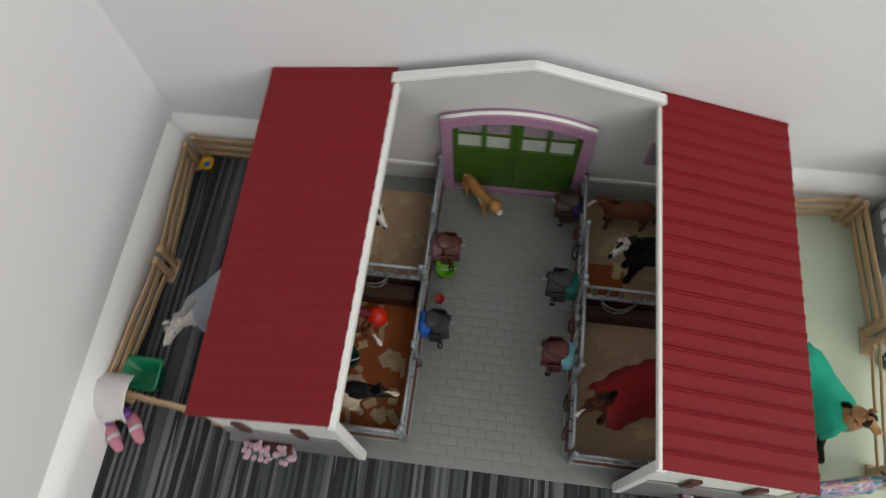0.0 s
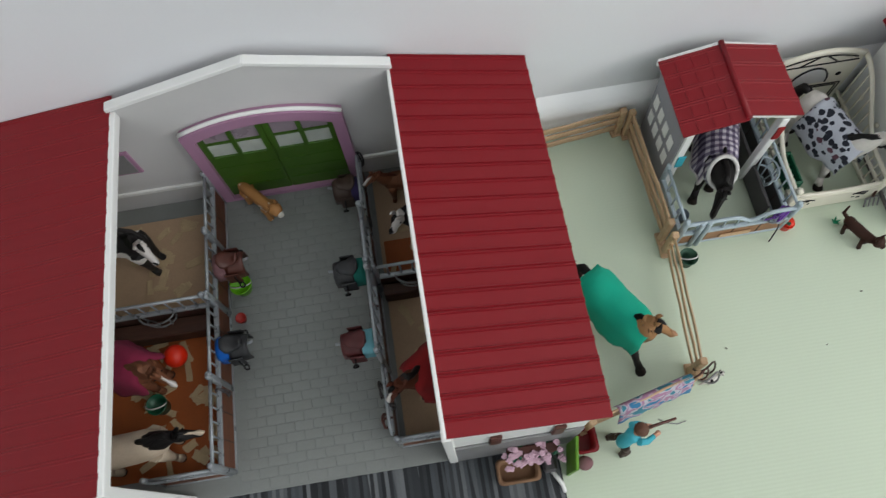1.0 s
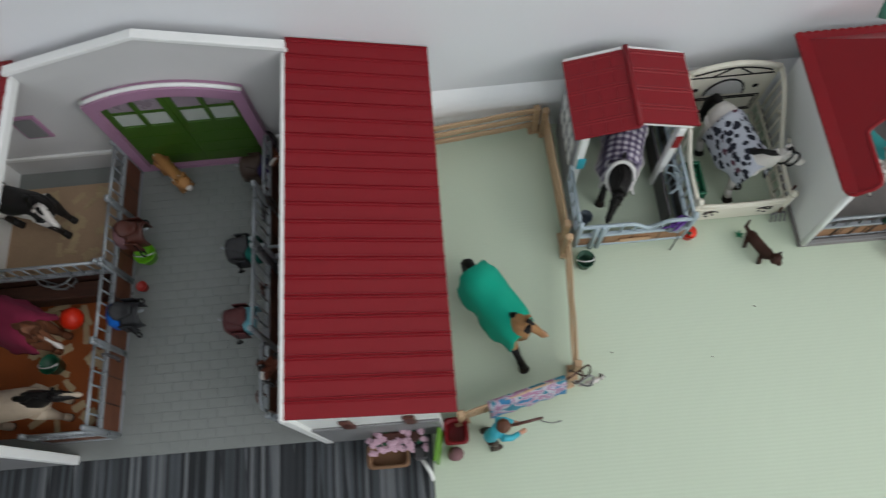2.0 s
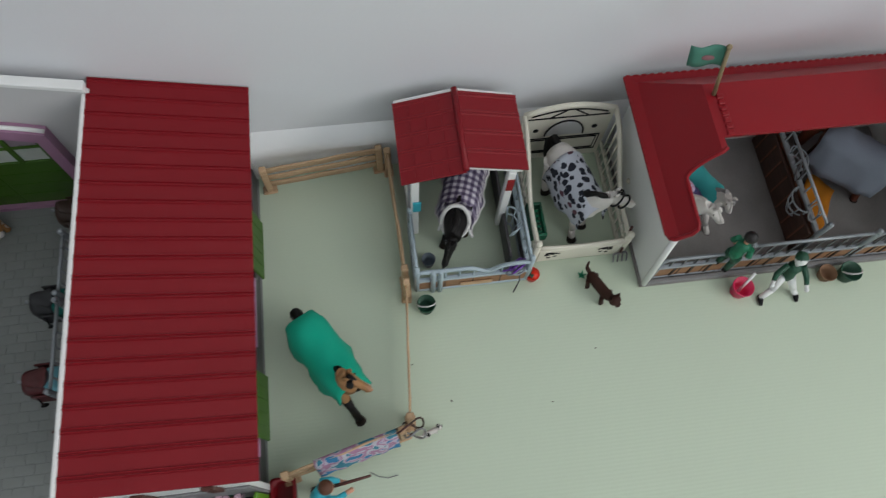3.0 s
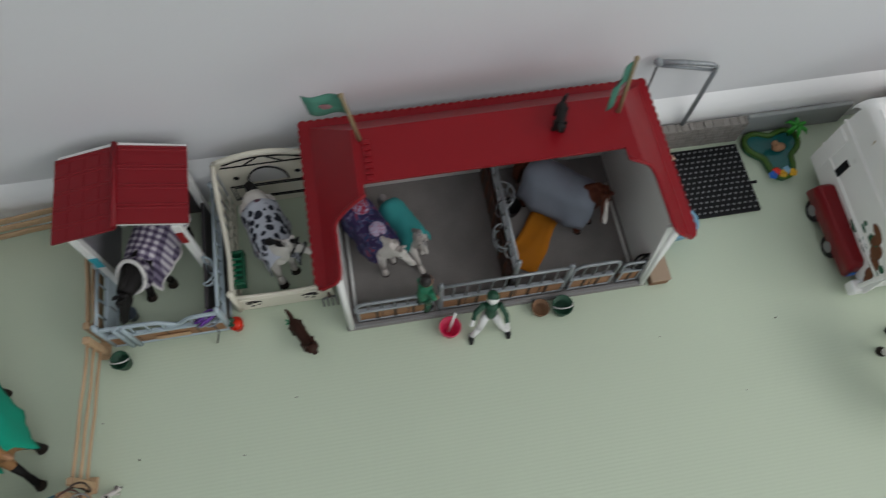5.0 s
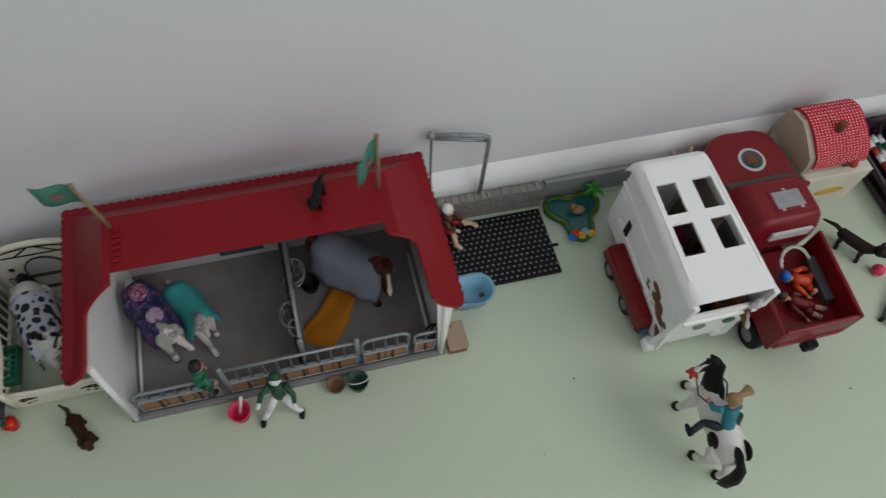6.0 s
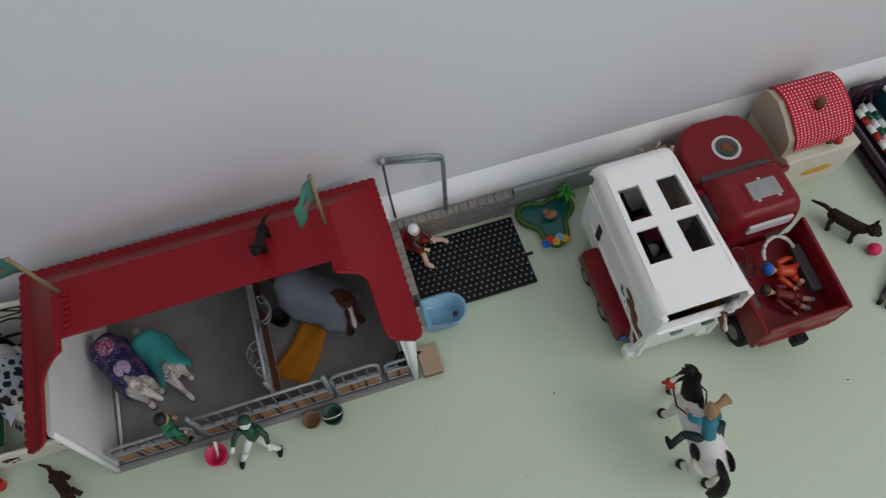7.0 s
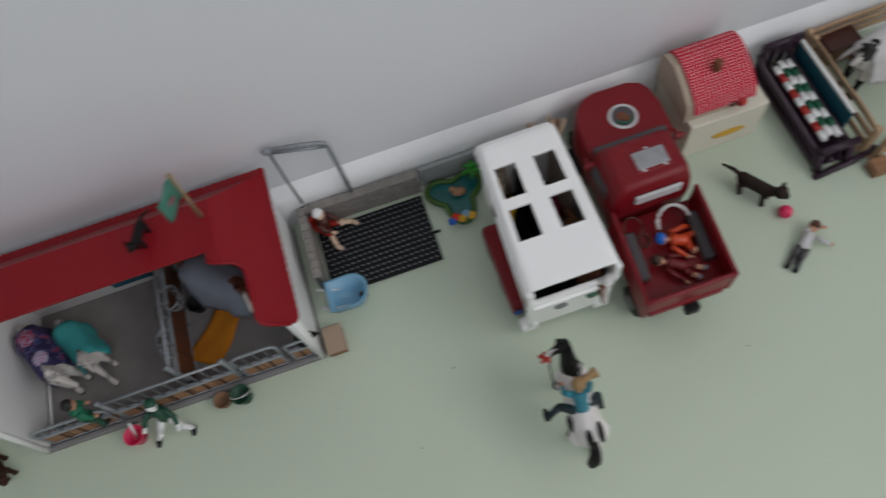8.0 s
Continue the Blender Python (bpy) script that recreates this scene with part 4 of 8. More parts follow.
for x, sgn in ((PX0 + 0.016, 1), (PX1 - 0.020, -1)):
    bm = bmesh.new()
    for dx, z, r in ((0.0, 0.024, 0.0036), (0.007, 0.026, 0.0028), (0.003, 0.015, 0.0026), (0.011, 0.018, 0.0022)):
        ball(bm, (x + sgn * dx, PY0 - 0.0032, z), r, sx=1.2, sy=0.3, sz=0.7, segs=8)
    tube(bm, [(x - 0.003 * sgn, PY0 - 0.0036, 0.030), (x + 0.006 * sgn, PY0 - 0.0036, 0.031), (x + 0.016 * sgn, PY0 - 0.0036, 0.027)], 0.0008, 5)
    part("inlay", bm, M_BLACK, gate)

# ---- large stable with the cut-open red roof ----
TX0, TX1, TY0, TY1 = 1.473, 1.868, 0.777, 0.982
stable = thing("toy_stable", "toy stable with cut-open red roof and two stalls", "toy stable", at(1.68, 0.88))
part("base", shaped(box, TX0 - 0.003, TX1 + 0.003, TY0 - 0.004, TY1, 0.0005, 0.006, 0.001), M_TAUPE, stable, "taupe floor plate")
# hipped roof: level eaves at EAVE_Z, end slopes rising inwards, a back slope and a level top
RL, RR, R_BACK, R_FRONT, EAVE_Z, TOP_Z, TOP_Y, HIP = 1.451, 1.8825, 0.988, 0.772, 0.167, 0.2225, 0.917, 0.0755
IN_L, IN_R, IN_Y = 1.518, 1.808, 0.864


U_EAVE, U_TOP = 0.17, 0.80          # share of the way to the ridge where the eave strip ends and the level top begins


def rise_of(u):
    low = 0.06 * min(1.0, max(0.0, u) / U_EAVE)
    return EAVE_Z + (TOP_Z - EAVE_Z) * (low + 0.94 * min(1.0, max(0.0, (u - U_EAVE) / (U_TOP - U_EAVE))))


def end_z(x):
    return rise_of(min(x - RL, RR - x) / HIP)


def back_z(y):
    return rise_of((R_BACK - y) / (R_BACK - TOP_Y))


def curve_in(x0, y0, x1, y1, n=6):
    return [(x0 + (x1 - x0) * (1 - math.cos(math.pi / 2 * k / n)), y0 + (y1 - y0) * math.sin(math.pi / 2 * k / n)) for k in range(n + 1)]


def roof_sheet(outline, fn, folds=(), axis=0, thick=0.004):
    """A sheet over a plan outline, folded along lines of equal x (axis 0) or y (axis 1)."""
    bm = bmesh.new()
    prism(bm, outline, 0.0, 1.0)
    for f in folds:
        co, no = ((f, 0, 0), (1, 0, 0)) if axis == 0 else ((0, f, 0), (0, 1, 0))
        bmesh.ops.bisect_plane(bm, geom=bm.verts[:] + bm.edges[:] + bm.faces[:], plane_co=co, plane_no=no, dist=1e-6)
    for v in bm.verts:
        v.co.z = fn(v.co.x, v.co.y) - (0.0 if v.co.z > 0.5 else thick)
    return bm


bm = roof_sheet([(RL, R_BACK), (RL + HIP, TOP_Y), (RR - HIP, TOP_Y), (RR, R_BACK)], lambda x, y: back_z(y), [R_BACK - u * (R_BACK - TOP_Y) for u in (U_EAVE, U_TOP)], 1)
for k in range(43):
    x = RL + (RR - RL) * (k + 0.5) / 43
    box(bm, x - 0.003, x + 0.003, R_BACK - 0.0025, R_BACK + 0.0009, EAVE_Z - 0.002, EAVE_Z + 0.0011, 0.0005)
part("roof_back", bm, M_ROOF2, stable, "red back slope of the roof")
part("roof_top", roof_sheet([(RL + HIP, TOP_Y), (RL + HIP, IN_Y), (RR - HIP, IN_Y), (RR - HIP, TOP_Y)], lambda x, y: TOP_Z), M_ROOF2, stable, "red level top of the roof")
left_plan = [(RL, R_BACK), (RL, 0.781), (1.454, 0.7745), (1.459, R_FRONT), (1.474, R_FRONT), (1.479, 0.7745), (1.4805, 0.780), (1.4810, 0.834), *curve_in(1.4810, 0.834, IN_L - 0.006, 0.846)[1:], (IN_L, 0.850), (IN_L, IN_Y), (RL + HIP, IN_Y), (RL + HIP, TOP_Y)]
right_plan = [(RR, R_BACK), (RR - HIP, TOP_Y), (RR - HIP, IN_Y), (IN_R, IN_Y), (IN_R, 0.851), (1.812, 0.8475), (1.833, 0.8455), (1.839, 0.8425), (1.842, 0.836), (1.8435, 0.774), (1.846, 0.769), (1.852, 0.7665), (1.872, 0.767), (1.879, 0.769), (RR, 0.775)]
left_edge, right_edge = left_plan[2:-3], right_plan[4:-2][::-1]
for plan, x0, s, edge in ((left_plan, RL, 1, left_edge), (right_plan, RR, -1, right_edge)):
    bm = roof_sheet(plan, lambda x, y: end_z(x), [x0 + s * u * HIP for u in (U_EAVE, U_TOP)])
    n = 21
    for k in range(n):
        y = R_FRONT + 0.006 + (R_BACK - R_FRONT - 0.006) * (k + 0.5) / n
        box(bm, x0 - 0.0011, x0 + 0.0011, y - 0.003, y + 0.003, EAVE_Z - 0.002, EAVE_Z + 0.0009, 0.0005)
    roof_end = part("roof_end", bm, M_ROOF2, stable, "red end slope with scalloped corner")
    q = bmesh.new()
    tube(q, [(x, y, end_z(x) - 0.0006) for x, y in edge], 0.0024, 7)
    part("rolled_edge", q, M_ROOF2, roof_end)
for xr in (RL + HIP,):
    for k in range(7):
        y = TOP_Y - 0.004 - k * 0.0075
        part("ridge_tile", shaped(box, xr - 0.0040, xr + 0.0040, y - 0.0028, y + 0.0028, TOP_Z - 0.002, TOP_Z + 0.0024, 0.001), M_ROOF2, stable)
for x0, x1 in ((TX0, TX0 + 0.005), (TX1 - 0.005, TX1)):
    bm = bmesh.new()
    panel_x(bm, [(TY0, 0.006), (TY1, 0.006), (TY1, 0.168), (TY0 + 0.012, 0.168)], x0, x1)
    sw = part("side_wall", bm, M_WHITE, stable, "white side wall")
    bm = bmesh.new()
    tube(bm, [((x0 + x1) / 2, TY0 - 0.001, 0.006), ((x0 + x1) / 2, TY0 + 0.011, 0.164)], 0.0042, 6)
    part("edge_post", bm, M_WHITE, sw)
bm = bmesh.new()
panel_y(bm, [(TX1 - 0.006, 0.008), (TX1 + 0.001, 0.008), (TX1 + 0.008, 0.160), (TX1 - 0.014, 0.160)], TY0 - 0.002, TY0 + 0.002)
for v in bm.verts:
    v.co.y += 0.012 * v.co.z / 0.16
part("front_wedge", bm, M_WHITE, stable, "white tapering corner board")
part("back_wall", shaped(box, TX0 + 0.005, TX1 - 0.005, TY1 - 0.005, TY1, 0.006, 0.160), M_PALE, stable, "pale back wall")
for y, z in ((0.952, 0.046), (0.905, 0.050)):
    q = bmesh.new()
    ball(q, (TX0 - 0.001, y, z), 0.0038, sx=0.8, segs=10)
    part("wall_knob", q, M_CREAM, stable, "beige knob")
part("back_opening", shaped(box, 1.60, 1.66, TY1 - 0.0075, TY1 - 0.005, 0.02, 0.07, 0.001), M_DKTEAL, stable, "dark green hatch")
for x in (1.478 + 0.006, TX1 - 0.012):
    q = bmesh.new()
    tube(q, [(x, 0.80, 0.008), (x, 0.93, 0.008)], 0.0022, 6)
    part("floor_strip", q, M_WHITE, stable)
div = 1.690
rail_panel(stable, (div, 0.797), (div, 0.972), h=0.084, board=0.058, mat_board=M_BROWNY, gap=0.02)
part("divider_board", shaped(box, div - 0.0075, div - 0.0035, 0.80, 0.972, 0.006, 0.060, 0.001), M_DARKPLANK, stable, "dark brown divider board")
for k in range(7):
    y = 0.815 + 0.0235 * k
    part("divider_slat", shaped(box, div - 0.0092, div - 0.0075, y - 0.001, y + 0.001, 0.012, 0.056), M_BROWNX, stable)
feeder(stable, at(div - 0.006, 0.845, 0.070, 270), 0.036, 0.03)
feeder(stable, at(div + 0.006, 0.905, 0.070, 90), 0.036, 0.03)
for k, (y, mt) in enumerate(((0.822, M_GREY), (0.880, M_DARKGREY))):
    q = bmesh.new()
    tube(q, [(div - 0.004 + 0.007 * math.cos(t), y + 0.007 * math.sin(t + 0.4 * k), 0.078 + 0.010 * math.sin(t)) for t in [2 * math.pi * j / 12 for j in range(13)]], 0.0010, 5)
    single("halter", q, mt, "small grey halter hung over the stable divider", "halter", group="halters on the stable divider", smooth=True)
# front gates: low hoops at the ends, two taller gates between them
for a, b, top, post in ((TX0 + 0.012, 1.583, 0.058, False), (1.592, 1.756, 0.076, True), (1.762, 1.822, 0.074, False), (1.830, TX1 - 0.008, 0.058, False)):
    rail_panel(stable, (a, TY0 + 0.008), (b, TY0 + 0.008), h=top, board=0.031, mat_board=M_TANPLANK, arch=False if post else "hoop", gap=0.0165, posts=post, mat_bar=M_BARGREY)
    n = max(2, round((b - a) / 0.022))
    for k in range(n + 1):
        x = a + 0.002 + (b - a - 0.004) * k / n
        part("board_batten", shaped(box, x - 0.0016, x + 0.0016, TY0 + 0.0048, TY0 + 0.0062, 0.010, 0.036), M_STEEL if k in (0, n) else M_DKBROWN, stable)
part("door_step", shaped(box, TX0, TX1, TY0 - 0.003, TY0 + 0.003, 0.006, 0.010, 0.001), M_GREY, stable)


# flags on the roof
def flag(x, y, z, tip, spread, lo=0.45, hi=0.97):
    th = thing("toy_flag", "small green flag on a wooden pole, stuck on the red roof", "flag", at(x, y, z), "flags on the stable roof")
    bm = bmesh.new()
    tube(bm, [(x, y, z), tip], [0.0025, 0.0022], 8)
    ball(bm, tip, 0.0032, segs=8)
    part("pole", bm, M_POLE, th)
    p = Vector((x, y, z))
    d = Vector(tip) - p
    a, b = p + d * lo, p + d * hi
    w = Vector(spread)
    nrm = w.cross(d).normalized()
    rows = []
    for k in range(9):
        u = k / 8
        off = w * u + nrm * (0.003 * math.sin(u * 6))
        line = [a.lerp(b, v) + off for v in (0, 0.33, 0.66, 1)]
        rows.append(line + [q + nrm * 0.0012 for q in line[::-1]])
    bm = bmesh.new()
    skin_rings(bm, rows, 0)
    cloth = part("cloth", bm, M_FLAG, th, "green flag cloth")
    for off in (-0.0022, 0.0034):
        bm = bmesh.new()
        c = a.lerp(b, 0.5) + w * 0.5 + nrm * (off + 0.003 * math.sin(3.0))
        ball(bm, c, 0.0075, sx=1.0, sy=1.0, sz=0.16, segs=10, m=Matrix((w.normalized(), nrm.cross(w).normalized() * 0.5, nrm)).transposed().to_4x4())
        part("emblem", bm, M_PINKPAD2, cloth, "dull pink oval emblem")


M_POLE = plain("dull_olive_wood", (0.26, 0.20, 0.11), rough=0.6, var=0.15)
M_FLAG = plain("sea_green_cloth", (0.055, 0.19, 0.14), rough=0.85, var=0.1)
M_PINKPAD2 = plain("dull_pink_print", (0.22, 0.10, 0.11), rough=0.85)
flag(1.521, 0.917, TOP_Z, (1.509, 0.924, 0.296), (-0.040, 0.004, 0.004), 0.60, 0.98)
flag(1.812, 0.910, TOP_Z, (1.813, 0.920, 0.302), (-0.026, -0.020, -0.016), 0.55, 0.97)

# ---- wash place: rubber mat, stone walls, shower frame ----
M_BOARDGREY = plain("mid_grey_board", (0.30, 0.32, 0.32), rough=0.6, var=0.08, vscale=20)
M_STUD = plain("worn_grey_rubber", (0.24, 0.25, 0.26), rough=0.55, var=0.2, vscale=30)
bm = bmesh.new()
box(bm, 1.904, 2.068, 0.856, 0.966, 0.0004, 0.005, 0.001)
mat_thing = thing("rubber_mat", "black rubber mat with small raised studs", "mat", at(1.986, 0.91))
part("sheet", bm, M_BLACK, mat_thing)
bm = bmesh.new()
for i in range(19):
    for j in range(13):
        x, y = 1.911 + 0.1515 * i / 18 + (0.0021 if j % 2 else -0.0021), 0.862 + 0.098 * j / 12
        box(bm, x - 0.0013, x + 0.0013, y - 0.0011, y + 0.0011, 0.005, 0.0064)
tagged(part("studs", bm, M_STUD, mat_thing, "dark grey studs"), kind="stuff")
bm = bmesh.new()
box(bm, 2.068, 2.078, 0.899, 0.903, 0.001, 0.004, 0.0008)
part("tab", bm, M_BLACK, mat_thing)


def stone_wall(name, p0, p1, h=0.048, t=0.012):
    a, b = Vector((*p0, 0)), Vector((*p1, 0))
    d = b - a
    L, ang = d.length, math.degrees(math.atan2(d.y, d.x))
    th = thing(name, "low grey-brown toy stone wall of small blocks", "wall", at(a.x, a.y, 0, ang), "stone walls of the wash place")
    core = part("core", shaped(box, 0, L, -t / 2 + 0.0015, t / 2 - 0.0015, 0.001, h - 0.004), M_DARKGREY, th, local=True)
    rng = random.Random(int(L * 1000))
    rows, rh = 6, (h - 0.003) / 6
    for r in range(rows):
        x = 0.0
        while x < L - 0.002:
            w = min(rng.uniform(0.007, 0.014), L - x)
            q = shaped(box, x + 0.0004, x + w - 0.0004, -t / 2 - rng.uniform(0, 0.0008), t / 2 + rng.uniform(0, 0.0008), 0.001 + r * rh, 0.001 + (r + 1) * rh - 0.0008)
            part("stone", q, M_STONE, core, local=True)
            x += w
    x = 0.0
    while x < L - 0.002:
        w = min(rng.uniform(0.008, 0.015), L - x)
        part("cap_stone", shaped(box, x + 0.0003, x + w - 0.0003, -t / 2 - 0.0008, t / 2 + 0.0008, h - 0.003, h + rng.uniform(-0.0006, 0.0006), 0.0008), M_STONE, core, local=True)
        x += w


stone_wall("stone_wall", (1.902, 0.981), (2.072, 0.979))
stone_wall("stone_wall", (1.894, 0.872), (1.896, 0.986), 0.048, 0.010)
single("grey_board", shaped(box, 2.076, 2.238, 0.9815, 0.9885, 0.0005, 0.046, 0.0012), M_BOARDGREY, "smooth grey plastic board standing along the skirting", "board")
shower = thing("shower_frame", "grey plastic shower frame above the stone wall", "shower", at(1.93, 0.985, 0.0))
bm = bmesh.new()
tube(bm, [(1.902, 0.990, 0.052), (1.899, 0.993, 0.12), (1.898, 0.996, 0.186)], 0.0016, 6)
part("hose", bm, M_DARKGREY, shower, "dark hose")
bm = bmesh.new()
tube(bm, [(1.898, 0.996, 0.187), (1.93, 0.990, 0.187), (1.962, 0.983, 0.186), (1.970, 0.982, 0.182), (1.972, 0.982, 0.17), (1.974, 0.984, 0.05)], 0.0032, 8)
tube(bm, [(1.898, 0.996, 0.180), (1.970, 0.984, 0.172)], 0.0024, 6)
ball(bm, (1.897, 0.995, 0.187), 0.0062, segs=8)
part("pipe", bm, M_STEEL, shower)

# ---- pond ----
pond = thing("toy_pond", "green toy pond with palm, duck and flowers", "toy pond", at(2.118, 0.94))
rim = []
for k in range(40):
    a = 2 * math.pi * k / 40
    r = 0.031 + 0.0095 * math.cos(3 * (a + radians(90)))
    rim.append((2.118 + r * math.cos(a) * 1.12, 0.944 + r * math.sin(a) * 1.12))
bm = bmesh.new()
prism(bm, [(2.118 + (x - 2.118) * 1.04, 0.944 + (y - 0.944) * 1.04) for x, y in rim], 0.0005, 0.007)
part("base", bm, M_DKJADE, pond)
bm = bmesh.new()
tube(bm, [(x, y, 0.010) for x, y in rim + rim[:2]], 0.0042, 7)
part("rim", bm, M_GREEN, pond, "green rim")
bm = bmesh.new()
prism(bm, [(2.118 + (x - 2.118) * 0.9, 0.944 + (y - 0.944) * 0.9) for x, y in rim], 0.006, 0.0092)
M_WATER = plain("teal_water_plastic", (0.008, 0.11, 0.11), rough=0.12, var=0.1, grain=0.02, bump=0.2, bscale=120, depth=0.001)
part("water", bm, M_WATER, pond, "glossy teal water")
bm = bmesh.new()
ball(bm, (2.122, 0.945, 0.015), 0.009, sx=1.2, sy=0.8, sz=0.7, segs=10)
ball(bm, (2.114, 0.948, 0.022), 0.005, segs=8)
part("duck", bm, C_TAN, pond, "tan duck")
rng = random.Random(5)
for k, mt in enumerate((M_BLUE, M_REDBALL, M_YELLOW, M_SKYBLUE, M_YELLOW)):
    bm = bmesh.new()
    cx, cy = 2.098 + 0.0075 * k, 0.902 + 0.005 * (k % 2)
    for j in range(5):
        a = 2 * math.pi * j / 5
        ball(bm, (cx + 0.0036 * math.cos(a), cy + 0.0036 * math.sin(a), 0.0145), 0.0034, sz=0.7, segs=6)
    part("flower", bm, mt, pond)
bm = bmesh.new()
tube(bm, [(2.148, 0.966, 0.008), (2.150, 0.965, 0.03)], 0.0022, 6)
for j in range(6):
    a = 2 * math.pi * j / 6 + 0.3
    c, s = math.cos(a), math.sin(a)
    pts = [(2.150 + c * r, 0.965 + s * r, 0.031 + h) for r, h in ((0, 0), (0.006, 0.004), (0.012, 0.003), (0.017, -0.004))]
    tube(bm, pts, [0.001, 0.0038, 0.003, 0.0006], 6, flat=0.9)
M_PALM = plain("bright_green_plastic", (0.02, 0.26, 0.02), rough=0.4)
part("palm", bm, M_PALM, pond, "bright green palm")


# ---- vehicles ----
def tapered(bm, rows, n_round=0.008, mi=0):
    """A closed hull through rounded rectangles: rows of (z, x0, x1, y0, y1)."""
    rings = []
    for z, x0, x1, y0, y1 in rows:
        r = min(n_round, (x1 - x0) / 3, (y1 - y0) / 3)
        ring = []
        for cx, cy, a0 in ((x1 - r, y1 - r, 0), (x0 + r, y1 - r, 90), (x0 + r, y0 + r, 180), (x1 - r, y0 + r, 270)):
            ring += [(cx + r * math.cos(radians(a0 + k * 30)), cy + r * math.sin(radians(a0 + k * 30)), z) for k in range(4)]
        rings.append(ring)
    return skin_rings(bm, rings, mi)


def wheel(parent, x, y, r=0.017, w=0.012):
    bm = bmesh.new()
    tube(bm, [(x - w / 2, y, r), (x - w / 2 + 0.002, y, r), (x + w / 2 - 0.002, y, r), (x + w / 2, y, r)], [r * 0.88, r, r, r * 0.88], 18)
    tyre = part("wheel", bm, M_BLACK, parent, "black toy wheel")
    bm = bmesh.new()
    for s in (-1, 1):
        tube(bm, [(x + s * (w / 2 - 0.001), y, r), (x + s * (w / 2 + 0.0012), y, r)], [r * 0.55, r * 0.45], 12)
    part("rim", bm, M_GREY, tyre)


# horse trailer
trailer = thing("horse_trailer", "white toy horse trailer with red wings and open roof windows", "toy trailer", at(2.2, 0.815))
TT = (2.146, 2.251, 0.705, 0.918)         # roof plan
Z_T = 0.176
lean = lambda z: TT[0] + 0.0063 + 0.004 * (0.163 - z) / 0.135
side_l = bmesh.new()
panel_x(side_l, [(0.708, 0.022), (0.918, 0.022), (0.917, 0.10), (0.912, 0.148), (0.902, 0.168), (0.708, 0.170)], TT[0] + 0.0065, TT[0] + 0.0105)
for v in side_l.verts:
    v.co.x += 0.004 * (0.163 - v.co.z) / 0.135
tl = part("side_wall", side_l, M_TRAILER, trailer)
bm = bmesh.new()
panel_x(bm, [(0.708, 0.022), (0.918, 0.022), (0.917, 0.10), (0.912, 0.148), (0.902, 0.168), (0.708, 0.170)], TT[1] - 0.0043, TT[1] - 0.0003)
part("side_wall", bm, M_TRAILER, trailer)
bm = bmesh.new()
panel_y(bm, [(2.158, 0.022), (2.247, 0.022), (2.247, 0.12), (2.243, 0.150), (2.156, 0.150), (2.156, 0.12)], 0.908, 0.912)
part("nose_wall", bm, M_TRAILER, trailer)
# Added panels: lit and dark parts of the inside put into their colour.
M_LITINSIDE = plain("tan_grey_lit_inside", (0.27, 0.22, 0.185), rough=0.7, var=0.15)
part("left_lining", shaped(box, 2.1605, 2.1625, 0.820, 0.900, 0.030, 0.150, 0.001), M_LITINSIDE, trailer, "added tan panel for the lit trailer inside")
part("left_lining", shaped(box, 2.1605, 2.1625, 0.722, 0.818, 0.030, 0.150, 0.001), M_BLACK, trailer, "added black panel for the dark trailer inside")
# Black stands for the darkness down in the trailer.
part("floor", shaped(box, 2.161, 2.246, 0.726, 0.907, 0.022, 0.028), M_BLACK, trailer, "trailer floor, black for the dark inside")
# roof with four openings
xs = [TT[0], 2.1595, 2.186, 2.208, 2.235, TT[1]]
ys = [TT[2], 0.766, 0.810, 0.824, 0.869, TT[3]]
bm = bmesh.new()


def roof_h(x, y):
    def fall(d, r):
        return 0.0 if d >= r else r - math.sqrt(max(0.0, r * r - (r - d) ** 2))
    return Z_T + 0.003 - fall(min(x - TT[0], TT[1] - x), 0.013) - fall(TT[3] - y, 0.022)


gx = sorted(set(xs + [TT[0] + k for k in (0.0003, 0.0012, 0.003, 0.0055, 0.009, 0.013)] + [TT[1] - k for k in (0.0003, 0.0012, 0.003, 0.0055, 0.009, 0.013)]))
gy = sorted(set(ys + [TT[3] - k for k in (0.0005, 0.002, 0.005, 0.009, 0.015, 0.022)]))
top = {(x, y): bm.verts.new((x, y, roof_h(x, y))) for x in gx for y in gy}
low = {(x, y): bm.verts.new((x, y, roof_h(x, y) - 0.004)) for x in gx for y in gy}


def is_hole(x, y):
    return (2.1595 < x < 2.186 or 2.208 < x < 2.235) and (0.766 < y < 0.810 or 0.824 < y < 0.869)


for i in range(len(gx) - 1):
    for j in range(len(gy) - 1):
        c = [(gx[i], gy[j]), (gx[i + 1], gy[j]), (gx[i + 1], gy[j + 1]), (gx[i], gy[j + 1])]
        mx, my = (gx[i] + gx[i + 1]) / 2, (gy[j] + gy[j + 1]) / 2
        if is_hole(mx, my):
            continue
        bm.faces.new([top[k] for k in c])
        bm.faces.new([low[k] for k in c[::-1]])
        for a, b, dx, dy in ((c[0], c[1], 0, -1), (c[1], c[2], 1, 0), (c[2], c[3], 0, 1), (c[3], c[0], -1, 0)):
            ni, nj = i + dx, j + dy
            if not (0 <= ni < len(gx) - 1 and 0 <= nj < len(gy) - 1) or is_hole((gx[ni] + gx[ni + 1]) / 2, (gy[nj] + gy[nj + 1]) / 2):
                bm.faces.new((top[b], top[a], low[a], low[b]))
t_roof = part("roof", bm, M_TRAILER, trailer, "white roof with four window openings")
